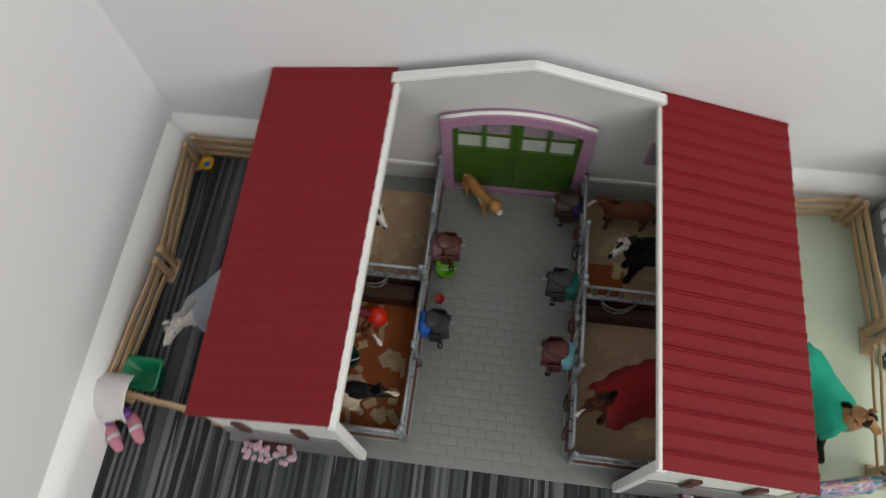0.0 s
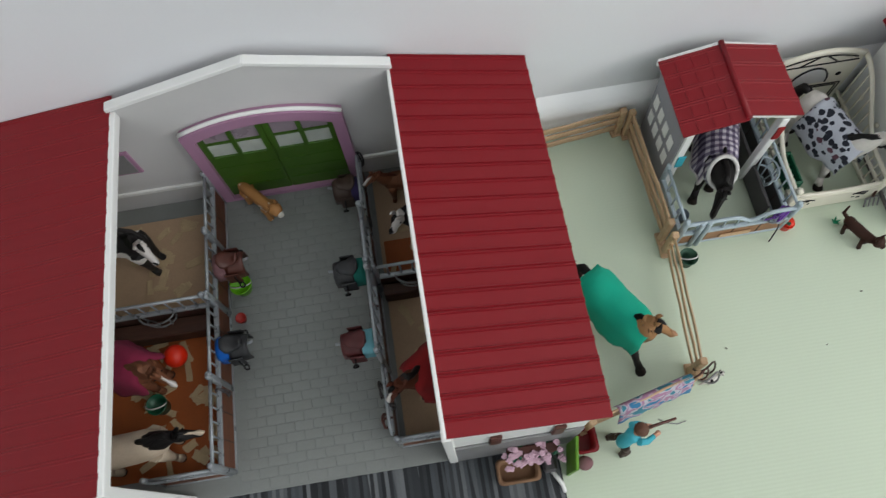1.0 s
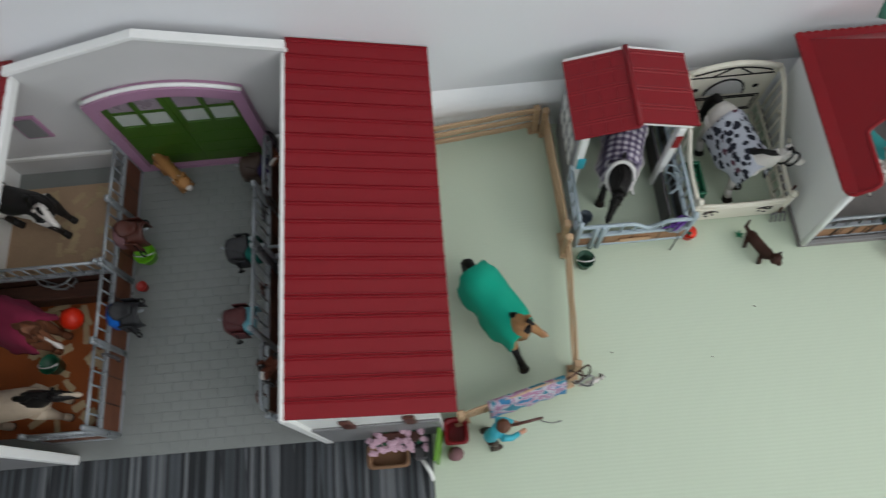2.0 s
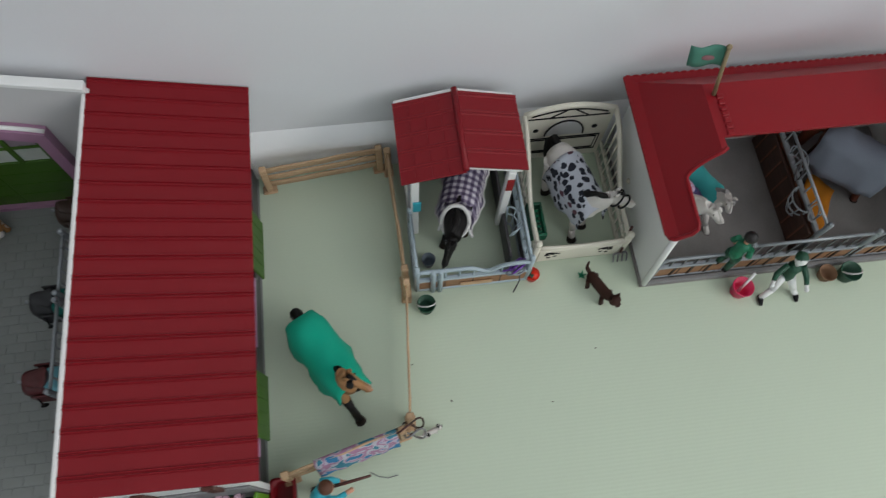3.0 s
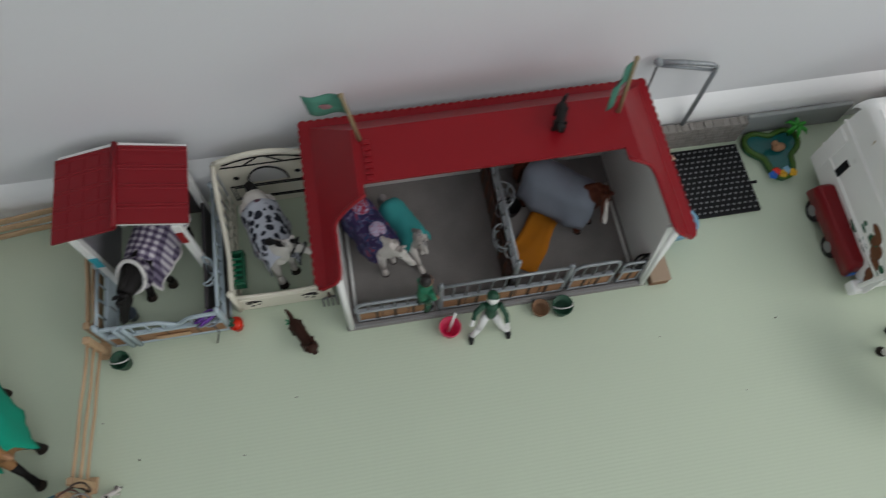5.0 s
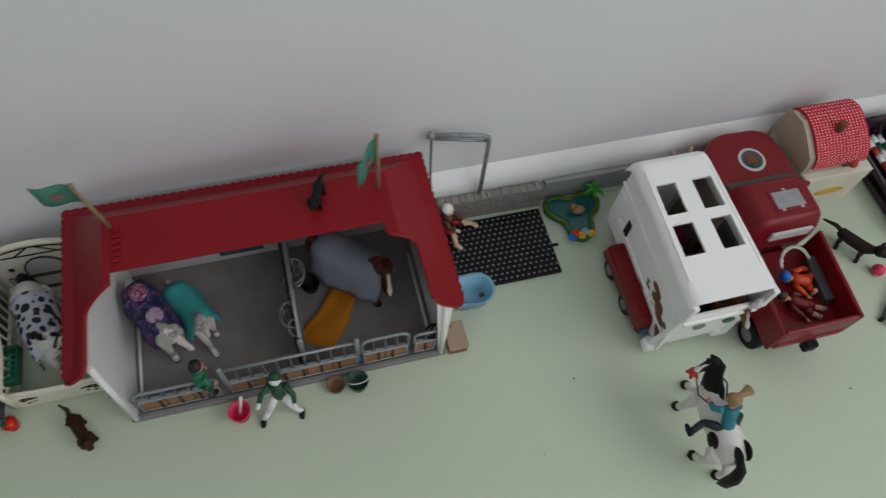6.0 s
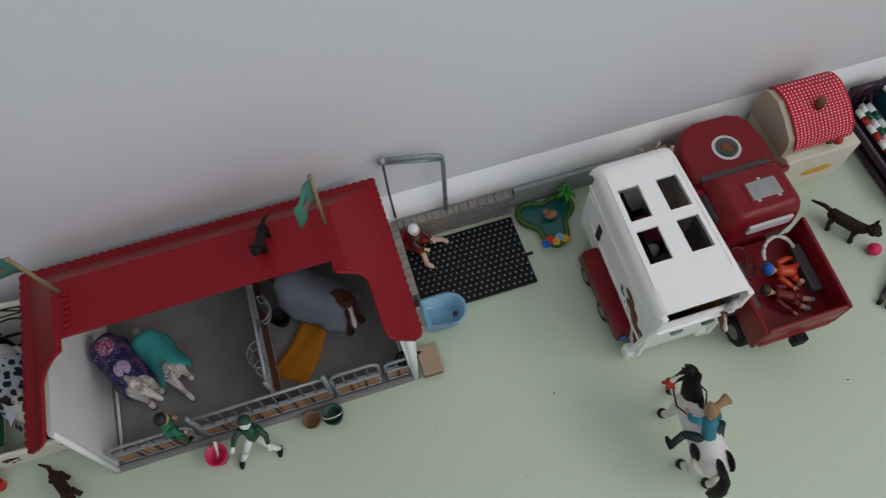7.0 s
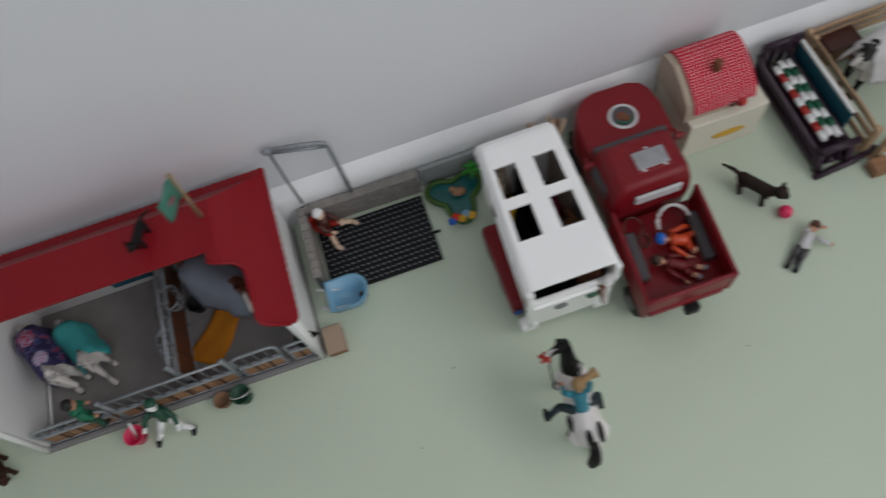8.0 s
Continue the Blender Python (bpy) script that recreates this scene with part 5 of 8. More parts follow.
for x in (2.1535, 2.2415):
    part("roof_seam", shaped(box, x - 0.0006, x + 0.0006, 0.735, 0.892, Z_T + 0.001, Z_T + 0.0036), M_TRAILER, t_roof)
for z0, z1 in ((0.060, 0.064), (0.118, 0.121)):
    bm = bmesh.new()
    box(bm, lean(z0) - 0.0022, lean(z0) + 0.001, 0.712, 0.918, z0, z1, 0.0006)
    part("side_rib", bm, M_TRAILER, tl)
part("side_vent", shaped(box, lean(0.08) - 0.0016, lean(0.08) + 0.001, 0.862, 0.873, 0.062, 0.092, 0.0006), M_BLACK, tl, "dark side vent")
part("nose_hatch", shaped(box, lean(0.08) - 0.0024, lean(0.08) + 0.001, 0.892, 0.916, 0.040, 0.106, 0.001), M_TRAILER, tl)
# front ramp, posts and bumper
bm = bmesh.new()
box(bm, 2.150, 2.251, 0.702, 0.708, 0.010, 0.138, 0.0012)
for v in bm.verts:
    v.co.y += 0.013 * (0.138 - v.co.z) / 0.112
ramp_part = part("ramp", bm, M_TRAILER, trailer, "white tail ramp")
for x, mt in ((2.190, M_GREY), (2.228, M_DKJADE)):
    q = bmesh.new()
    tube(q, [(x, 0.7055, 0.086), (x, 0.7088, 0.086)], [0.0075, 0.0075], 14)
    part("emblem", q, mt, ramp_part, "small round emblem")
part("ramp_rib", shaped(box, 2.156, 2.246, 0.7005, 0.7045, 0.118, 0.122), M_TRAILER, ramp_part)
for x0, x1 in ((2.1490, 2.1560), (2.2440, 2.2510)):
    part("corner_post", shaped(box, x0, x1, 0.700, 0.708, 0.135, 0.172, 0.001), M_TRAILER, trailer)
for x0, x1 in ((2.145, 2.165), (2.236, 2.256)):
    part("bumper", shaped(box, x0, x1, 0.711, 0.728, 0.010, 0.028, 0.002), M_TRAILER, trailer, "white bumper block")
part("partition", shaped(box, 2.1955, 2.1985, 0.73, 0.905, 0.028, 0.10, 0.001), M_BLACK, trailer, "dark partition")
# Same on the right: darkness at the tail, lit wall ahead, set by colour.
for y0, y1, mt in ((0.722, 0.818, M_DARKGREY), (0.820, 0.900, M_LITINSIDE)):
    part("lining_panel", shaped(box, 2.2425, 2.2460, y0, y1, 0.030, 0.150, 0.001), mt, trailer, "added panel toned for the light inside the trailer")
for x, s in ((2.140, -1), (2.257, 1)):
    bm = bmesh.new()
    tapered(bm, [(0.020, x - 0.010, x + 0.0155, 0.735, 0.868), (0.046, x - 0.010, x + 0.0155, 0.740, 0.862), (0.050, x - 0.007, x + 0.0155, 0.745, 0.857)], 0.006)
    part("wing", bm, M_TRUCK, trailer, "dark red mudguard")
    for y in (0.772, 0.828):
        wheel(trailer, x + s * 0.0035, y + 0.010, 0.0165, 0.012)
part("tail_lamp", shaped(box, 2.1315, 2.1415, 0.7335, 0.735, 0.026, 0.036, 0.0008), M_BLUE, trailer, "blue badge on the wing")
rng = random.Random(17)
for nm, mt, lab, spots in (("decor", C_BROWN, "brown horse-shaped decoration", ((0.745, 0.078, 0.011, 0.012), (0.757, 0.086, 0.008, 0.012), (0.766, 0.094, 0.012, 0.006), (0.735, 0.066, 0.012, 0.010), (0.727, 0.054, 0.007, 0.013), (0.721, 0.044, 0.006, 0.010))), ("leaf_decor", M_DKJADE, "green leaf decoration", tuple((rng.uniform(0.718, 0.800), rng.uniform(0.050, 0.082), rng.uniform(0.004, 0.009), rng.uniform(0.002, 0.005)) for _ in range(14)))):
    bm = bmesh.new()
    for y, z, ry_, rz_ in spots:
        ball(bm, (lean(z), y, z), 1.0, sx=0.0012 if nm == "decor" else 0.0009, sy=ry_, sz=rz_, segs=9)
    part(nm, bm, mt, tl, lab)
rng = random.Random(9)
for k in range(9):
    q = bmesh.new()
    x, y = rng.uniform(2.155, 2.192), rng.uniform(0.835, 0.905)
    tube(q, [(x, y, 0.031), (x + rng.uniform(-0.012, 0.012), y + 0.03 * rng.uniform(-0.2, 1), rng.uniform(0.12, 0.155))], 0.0020, 5)
    part("stick", q, M_STRAW, trailer)
tack = thing("tack_bundle", "white and dark tack bundled inside the trailer", "tack", at(2.224, 0.815, 0.028))
for k in range(5):
    q = bmesh.new()
    ball(q, (2.215 + 0.006 * (k % 3), 0.79 + 0.013 * k, 0.045 + 0.012 * (k % 2)), 0.013, sx=0.9, sy=0.7, sz=1.1, segs=8)
    part("pad" if k % 2 else "strap", q, (M_WHITE_CLOTH, M_DARKGREY, M_GREY)[k % 3], tack)
part("cushion", shaped(box, 2.205, 2.246, 0.84, 0.885, 0.0285, 0.06, 0.006), M_PINK_CLOTH, tack, "dark raspberry cushion")
q = bmesh.new()
tube(q, [(2.164, 0.838, 0.06), (2.170, 0.842, 0.125), (2.172, 0.846, 0.134)], [0.004, 0.005, 0.003], 8)
part("yellow_handle", q, M_YELLOW, tack, "yellow handle")

def splay(ob):
    # the body widens towards its tail on one side
    for v in ob.data.vertices:
        p = WM[ob] @ v.co
        p.x -= 0.0115 * min(1.0, max(0.0, (0.915 - p.y) / 0.205)) * max(0.0, (TT[1] - p.x) / (TT[1] - TT[0]))
        v.co = WM[ob].inverted() @ p


for ob in trailer.children_recursive:
    if ob.name.split(".")[0] not in ("wing", "wheel", "tyre", "rim", "hub", "tail_lamp", "stick"):
        splay(ob)

rng = random.Random(88)
bm = bmesh.new()
for k in range(7):
    ball(bm, (2.236 + rng.uniform(-0.007, 0.009), 0.7035 + rng.uniform(-0.004, 0.002), 0.136 + rng.uniform(-0.010, 0.006)), rng.uniform(0.0048, 0.0072), sx=1.1, sy=0.7, sz=1.2, segs=9)
single("cloth", bm, M_WHITE_CLOTH, "crumpled white cloth over the trailer ramp", "cloth")

# tan straw bundle between the trailer and the wall
rng = random.Random(21)
bundle = thing("straw_bundle", "tan straw bundle standing behind the white trailer", "straw bundle", at(2.254, 0.938))
for k in range(26):
    q = bmesh.new()
    x, y = 2.254 + rng.uniform(-0.018, 0.018), 0.940 + rng.uniform(-0.006, 0.006)
    tube(q, [(x, y, 0.001), (x + rng.uniform(-0.004, 0.004), y, 0.07), (x + rng.uniform(-0.014, 0.014), y - 0.004, rng.uniform(0.118, 0.138))], [0.0026, 0.0032, 0.0024], 5)
    part("straw", q, M_PALECARD if k % 3 else M_CARD, bundle)
q = bmesh.new()
tube(q, [(2.254 + 0.023 * math.cos(a), 0.940 + 0.0105 * math.sin(a), 0.07) for a in [2 * math.pi * k / 14 for k in range(15)]], 0.0018, 5)
part("tie", q, M_CARD, bundle)

# pick-up truck
M_CLEARGREY = plain("clear_grey_plastic", (0.30, 0.31, 0.32), rough=0.12, var=0.25, vscale=90, bump=0.2, bscale=150, depth=0.001)
truck = thing("pickup_truck", "dark red toy pick-up truck with open bed", "toy truck", at(2.35, 0.82))
bm = bmesh.new()
nose = [(2.2935, 0.882), (2.4145, 0.882), (2.4165, 0.925), (2.4120, 0.955), (2.4040, 0.968), (2.3860, 0.9755), (2.3350, 0.9765), (2.3160, 0.9700), (2.3010, 0.9540), (2.2930, 0.9300)]
mid = (2.355, 0.928)
skin_rings(bm, [[(mid[0] + (x - mid[0]) * k, mid[1] + (y - mid[1]) * k, z) for x, y in nose] for z, k in ((0.018, 0.95), (0.060, 1.0), (0.099, 0.99), (0.1035, 0.965), (0.1060, 0.91))])
hood = part("hood", bm, M_TRUCK, truck, "flat red bonnet with cut-off front corners")
for rr, mt, nm, h in ((0.0200, M_PALE, "badge", 0.0012), (0.0158, M_DARKGREY, "badge_disc", 0.0018)):
    q = bmesh.new()
    tube(q, [(2.358, 0.922, 0.1055), (2.358, 0.922, 0.1065 + h)], [rr, rr], 22)
    part(nm, q, mt, hood, "round badge" if nm == "badge" else "")
q = bmesh.new()
ball(q, (2.356, 0.923, 0.1085), 0.007, sx=1.1, sz=0.2, segs=10)
ball(q, (2.361, 0.917, 0.1085), 0.005, sx=1.3, sz=0.2, segs=8)
part("badge_picture", q, C_BROWN, hood, "brown horse-head shape")
q = bmesh.new()
tube(q, [(2.358 + 0.012 * math.cos(a), 0.922 + 0.012 * math.sin(a), 0.1085) for a in [radians(200 + 14 * k) for k in range(11)]], 0.0016, 5)
part("badge_wreath", q, M_DKJADE, hood)
bm = bmesh.new()
tapered(bm, [(0.040, 2.293, 2.399, 0.800, 0.884), (0.085, 2.291, 2.401, 0.797, 0.884), (0.112, 2.293, 2.398, 0.798, 0.880), (0.130, 2.297, 2.393, 0.801, 0.872), (0.137, 2.301, 2.389, 0.805, 0.867), (0.139, 2.306, 2.384, 0.810, 0.862)], 0.010)
cab = part("cab", bm, M_TRUCK, truck, "red cab with roof window")
part("roof_window_rim", shaped(box, 2.326, 2.376, 0.817, 0.851, 0.1370, 0.1402, 0.0008), M_TRUCK, cab)
part("roof_window", shaped(box, 2.330, 2.372, 0.821, 0.847, 0.1385, 0.1412, 0.0008), M_CLEARGREY, cab, "grey clear roof window")
for k, x in enumerate((2.337, 2.351, 2.365)):
    part("window_tab", shaped(box, x - 0.002, x + 0.002, 0.8175 if k != 1 else 0.8475, 0.8205 if k != 1 else 0.8505, 0.1395, 0.1408), M_PALE, cab)
part("windscreen", shaped(box, 2.300, 2.402, 0.8755, 0.889, 0.104, 0.1105, 0.0015), M_DARKGREY, cab, "dark windscreen strip")
part("cowl", shaped(box, 2.294, 2.404, 0.869, 0.8755, 0.104, 0.1165, 0.0015), M_TRUCK, cab, "red cowl bar")
part("rear_window", shaped(box, 2.318, 2.380, 0.7935, 0.798, 0.104, 0.121, 0.001), M_PALE, cab, "pale rear window")
for x in (2.286, 2.411):
    mirror = part("mirror", shaped(box, x - 0.007, x + 0.007, 0.862, 0.869, 0.104, 0.1155, 0.002), M_TRUCK, cab)
    part("mirror_arm", shaped(box, x - 0.002, x + 0.002, 0.869, 0.878, 0.106, 0.110, 0.0006), M_TRUCK, mirror)
for x0, x1 in ((2.2895, 2.294), (2.398, 2.4025)):
    part("side_window", shaped(box, x0, x1, 0.822, 0.868, 0.088, 0.112, 0.001), M_DARKGREY, cab, "dark side window")


def skew(bm):
    """The bed stands a little askew behind the cab."""
    for v in bm.verts:
        v.co.x += 0.08 * (v.co.y - 0.74)
    return bm


bm = bmesh.new()
box(bm, 2.285, 2.399, 0.669, 0.797, 0.052, 0.058)
skew(bm)
bed = part("bed_floor", bm, M_TRUCK, truck)
for nm, x0, x1, y0, y1, z0 in (("bed_side", 2.282, 2.288, 0.666, 0.797, 0.050), ("bed_side", 2.396, 2.402, 0.666, 0.797, 0.050), ("tailgate", 2.288, 2.396, 0.666, 0.672, 0.066)):
    part(nm, skew(shaped(box, x0, x1, y0, y1, z0, 0.101, 0.0025, segs=2)), M_TRUCK, truck, "red bed wall")
for x0, x1 in ((2.294, 2.308), (2.382, 2.396)):
    part("wheel_box", skew(shaped(box, x0, x1, 0.706, 0.774, 0.058, 0.074, 0.002)), M_DARKGREY, truck, "dark grey wheel box")
part("chassis", shaped(box, 2.298, 2.374, 0.676, 0.960, 0.024, 0.052, 0.002), M_BLACK, truck, "black underbody")
part("rear_bumper", shaped(box, 2.284, 2.386, 0.664, 0.672, 0.052, 0.066, 0.0025), M_TRUCK, truck)
part("tow_block", shaped(box, 2.334, 2.352, 0.654, 0.6665, 0.036, 0.054, 0.002), M_BLACK, truck)
for x in (2.288, 2.382):
    for y in (0.700, 0.925):
        wheel(truck, x if y < 0.8 else x + (0.010 if x < 2.3 else 0.020), y, 0.0215, 0.015)
ring_t = bmesh.new()
tube(ring_t, [(2.365 + 0.022 * math.cos(a), 0.766 + 0.022 * math.sin(a), 0.071 + 0.010 * math.sin(a)) for a in [2 * math.pi * k / 24 for k in range(25)]], 0.0012, 6)
ring_t2 = bmesh.new()
rng = random.Random(77)
for k in range(29):
    a = radians(10 + 6 * k + rng.uniform(-2, 2))
    ball(ring_t2, (2.365 + 0.022 * math.cos(a), 0.766 + 0.022 * math.sin(a), 0.072 + 0.010 * math.sin(a)), rng.uniform(0.0017, 0.0027), sx=1.25, sy=1.15, sz=0.9, segs=7)
wreath = thing("wreath_ring", "thin cord ring with white wool, lying in the truck bed", "ring", at(2.365, 0.766, 0.058))
part("cord", ring_t, M_LEATHER, wreath)
part("wool", ring_t2, M_WHITE_CLOTH, wreath, "white wool wound round the cord")
for k in range(2):
    q = bmesh.new()
    tube(q, [(2.314 + (0.012 - 0.006 * k) * math.cos(a) + 0.006 * k, 0.780 - 0.022 * k + (0.013 - 0.006 * k) * math.sin(a), 0.068 + 0.006 * math.sin(a)) for a in [2 * math.pi * j / 14 for j in range(15)]], 0.0014, 5)
    single("bridle", q, M_LEATHER, "brown thin bridle lying in the truck bed", "bridle", group="bridles in the truck", smooth=True)

# little house on a box
gift = thing("card_box", "cream card box with a yellow oval", "box", at(2.50, 0.94))
part("box_body", shaped(box, 2.446, 2.562, 0.886, 0.988, 0.001, 0.077, 0.0015), M_PAPER, gift)
q = bmesh.new()
ball(q, (2.512, 0.8855, 0.032), 0.012, sx=2.2, sy=0.05, sz=0.7, segs=14)
part("oval", q, M_YELLOW, gift, "yellow oval mark")
M_HOUSECARD = plain("tan_grey_card", (0.46, 0.38, 0.29), rough=0.8, var=0.1)
cottage = thing("fabric_house", "little card house with red dotted fabric roof", "toy house", at(2.49, 0.93, 0.077))
hx0, hx1, hy0, hy1 = 2.440, 2.532, 0.898, 0.984
bm = bmesh.new()
panel_x(bm, [(hy0, 0.0775), (hy1, 0.0775), (hy1, 0.124), (hy1 - 0.010, 0.133), ((hy0 + hy1) / 2 + 0.010, 0.1365), ((hy0 + hy1) / 2 - 0.012, 0.128), (hy0 + 0.004, 0.112), (hy0, 0.100)], hx0, hx1)
part("house_wall", bm, M_HOUSECARD, cottage, "tan card wall")
ym = (hy0 + hy1) / 2
bm = bmesh.new()
prof = [(hy0 - 0.005, 0.098), (hy0 - 0.003, 0.105), (hy0 + 0.002, 0.114), (hy0 + 0.012, 0.122), (hy0 + 0.026, 0.131), (ym + 0.004, 0.1385), (ym + 0.018, 0.1405), (hy1 - 0.010, 0.137), (hy1 - 0.002, 0.130), (hy1 + 0.002, 0.118)]
panel_x(bm, [(y, z) for y, z in prof] + [(y, z - 0.003) for y, z in prof[::-1]], hx0 + 0.009, hx1 + 0.006)
part("fabric_roof", bm, M_DOTS, cottage, "red fabric roof with white dots")
bm = bmesh.new()
tube(bm, [(2.490, 0.930, 0.132), (2.490, 0.930, 0.141), (2.490, 0.930, 0.147), (2.490, 0.930, 0.150)], [0.0060, 0.0066, 0.0062, 0.0035], 12)
part("chimney", bm, C_BROWN, cottage, "brown chimney knob")
q = bmesh.new()
ball(q, (2.519, 0.893, 0.093), 0.0075, segs=10)
part("bobble", q, M_REDPAINT, cottage, "red bobble")
q = bmesh.new()
ball(q, (2.506, 0.894, 0.094), 0.005, sx=1.3, segs=8)
part("door_knob", q, M_LEATHER, cottage)

# plum sofa-like bench with striped jumps
bench = thing("jump_rack", "dark plum rack holding striped jump poles and a teal board", "jump rack", at(2.64, 0.885))
part("rack_base", shaped(box, 2.604, 2.668, 0.800, 0.975, 0.004, 0.014, 0.003), M_PLUM, bench)
for x in (2.607, 2.652):
    q = bmesh.new()
    tube(q, [(x, 0.797, 0.006), (x, 0.80, 0.030), (x, 0.965, 0.034), (x, 0.978, 0.05)], 0.006, 8)
    part("rack_rail", q, M_PLUM, bench)
for y, hh in ((0.972, 0.075), (0.803, 0.045)):
    q = bmesh.new()
    for x in (2.606, 2.622, 2.638, 2.655):
        tube(q, [(x, y, 0.010), (x + 0.003, y + 0.004, hh * 0.6), (x, y, hh)], [0.005, 0.0042, 0.006], 7)
    tube(q, [(2.602, y, hh), (2.660, y, hh)], 0.0055, 8)
    part("rack_end", q, M_PLUM, bench, "plum slatted end")
q = bmesh.new()
tube(q, [(2.600, 0.787, 0.005), (2.66, 0.792, 0.005), (2.70, 0.80, 0.006)], 0.005, 7)
part("rack_foot", q, M_PLUM, bench)


def striped_pole(y0, y1, x, z, mt, n=9):
    th = thing("jump_pole", "striped toy jump pole lying on the plum rack", "jump pole", at(x, y0, z), "striped jump poles")
    for k in range(n):
        a, b = y0 + (y1 - y0) * k / n, y0 + (y1 - y0) * (k + 1) / n
        q = bmesh.new()
        tube(q, [(x, a, z), (x, b, z)], 0.0048, 8)
        part("stripe", q, mt if k % 2 else M_WHITE, th)


striped_pole(0.820, 0.955, 2.6195, 0.042, M_REDPAINT)
striped_pole(0.825, 0.962, 2.6300, 0.042, M_DKJADE)
striped_pole(0.820, 0.960, 2.6405, 0.042, M_DKJADE)
teal_board = thing("teal_board", "teal board with white edge standing on the rack", "board", at(2.662, 0.90))
part("panel", shaped(box, 2.660, 2.663, 0.835, 0.972, 0.014, 0.062, 0.001), M_DKTEAL, teal_board)
part("edge_strip", shaped(box, 2.6585, 2.6645, 0.835, 0.972, 0.062, 0.067, 0.001), M_WHITE, teal_board, "white edge strip")


# ---- toy horses ----
def horse_rings(k=1.0):
    return [(-0.052, 0.079, 0.005, 0.007), (-0.049, 0.080, 0.0145, 0.018), (-0.036, 0.0805, 0.0195, 0.0235), (-0.014, 0.0775, 0.0190, 0.0225), (0.010, 0.0770, 0.0185, 0.0235), (0.028, 0.079, 0.0175, 0.0245), (0.042, 0.079, 0.0140, 0.0200), (0.050, 0.079, 0.0055, 0.0085)]


def ellipse(c, r, u, a, b, n=12):
    c, r, u = Vector(c), Vector(r), Vector(u)
    return [c + r * (a * math.cos(t)) + u * (b * math.sin(t)) for t in [2 * math.pi * k / n for k in range(n)]]


def toy_horse(name, label, m, mats, poll=(0.056, 0.0, 0.130), nose=(0.088, 0.0, 0.098), swing=(0, 0, 0, 0), head_dark=False, blaze=0.6, group="toy horses", dark_neck=False, socks=False, thick=1.0, patches=()):
    """One moulded figure. mats: coat, mane and tail, hoof, face."""
    bm = bmesh.new()
    X, Y, Z = Vector((1, 0, 0)), Vector((0, 1, 0)), Vector((0, 0, 1))
    skin_rings(bm, [ellipse((x, 0, z), Y, Z, a, b) for x, z, a, b in horse_rings()], 0)
    P = Vector(poll)
    N = P + (Vector(nose) - P) * 0.84
    B = Vector((0.034, 0, 0.085))
    hm = 3 if head_dark else 0
    nm = 1 if dark_neck else hm
    # neck
    mids = [B.lerp(P, t) + Vector((0.004, 0, 0.003)) * math.sin(math.pi * t) for t in (0, 0.25, 0.5, 0.75, 1.0)]
    rad = [(a * thick, b) for a, b in ((0.0125, 0.0195), (0.0105, 0.0160), (0.0084, 0.0130), (0.0070, 0.0108), (0.0060, 0.0092))]
    rings = []
    for k, c in enumerate(mids):
        d = (mids[min(k + 1, 4)] - mids[max(k - 1, 0)]).normalized()
        side = d.cross(Z).normalized() if d.cross(Z).length > 1e-4 else -Y
        rings.append(ellipse(c, side, side.cross(d), rad[k][0], rad[k][1]))
    skin_rings(bm, rings, nm)
    # head
    d = (N - P).normalized()
    side = d.cross(Z).normalized()
    up = side.cross(d)
    L = (N - P).length
    prof = [(-0.10, 0.0046, 0.0055, 0), (0.05, 0.0066, 0.0088, -0.001), (0.28, 0.0070, 0.0102, -0.0025), (0.52, 0.0054, 0.0076, -0.001), (0.78, 0.0042, 0.0054, 0), (0.98, 0.0043, 0.0050, 0), (1.07, 0.0026, 0.0031, 0)]
    skin_rings(bm, [ellipse(P + d * (u * L) + up * o, side, up, a, b) for u, a, b, o in prof], hm)
    # blaze and muzzle
    skin_rings(bm, [ellipse(P + d * (u * L) + up * (b * 0.72), side, up, a, 0.0035, 8) for u, a, b in ((0.12 if blaze > 0.3 else 0.7, 0.0010 * blaze, 0.0088 if blaze > 0.3 else 0.0062), (0.35 if blaze > 0.3 else 0.75, 0.0027 * blaze, 0.0096 if blaze > 0.3 else 0.0058), (0.62 if blaze > 0.3 else 0.8, 0.0024 * max(blaze, 0.5), 0.0074 if blaze > 0.3 else 0.0055), (0.92, 0.0036, 0.0052), (1.07, 0.0016, 0.0038))], 3 if not head_dark else 0)
    for s in (-1, 1):
        e = P + side * (0.0044 * s) + up * 0.0068
        tube(bm, [e, e + up * 0.004 + side * 0.0008 * s, e + up * 0.0098 - d * 0.001], [0.0024, 0.0026, 0.0004], 6, hm)
        ball(bm, P + d * (0.30 * L) + side * (0.0066 * s) + up * 0.003, 0.0012, 2, segs=6)
    # mane and forelock
    rows = []
    for k, c in enumerate(mids):
        dd = (mids[min(k + 1, 4)] - mids[max(k - 1, 0)]).normalized()
        sd = dd.cross(Z).normalized() if dd.cross(Z).length > 1e-4 else -Y
        crest = sd.cross(dd) * (rad[k][1] * 0.92)
        rows.append(ellipse(c + crest + sd * 0.002 * math.sin(k * 2.0), sd, sd.cross(dd), 0.0034 + 0.0008 * (k % 2), 0.0052))
    skin_rings(bm, rows, 1)
    tube(bm, [P + up * 0.009, P + up * 0.0125 + d * 0.004, P + up * 0.012 + d * 0.011], [0.0026, 0.0028, 0.0008], 6, 1)
    for px, ps, pz, pr in patches:
        ball(bm, (px, ps * 0.0175, pz), 0.0125, 1, sx=pr, sy=0.32, sz=pr * 1.1, segs=12)
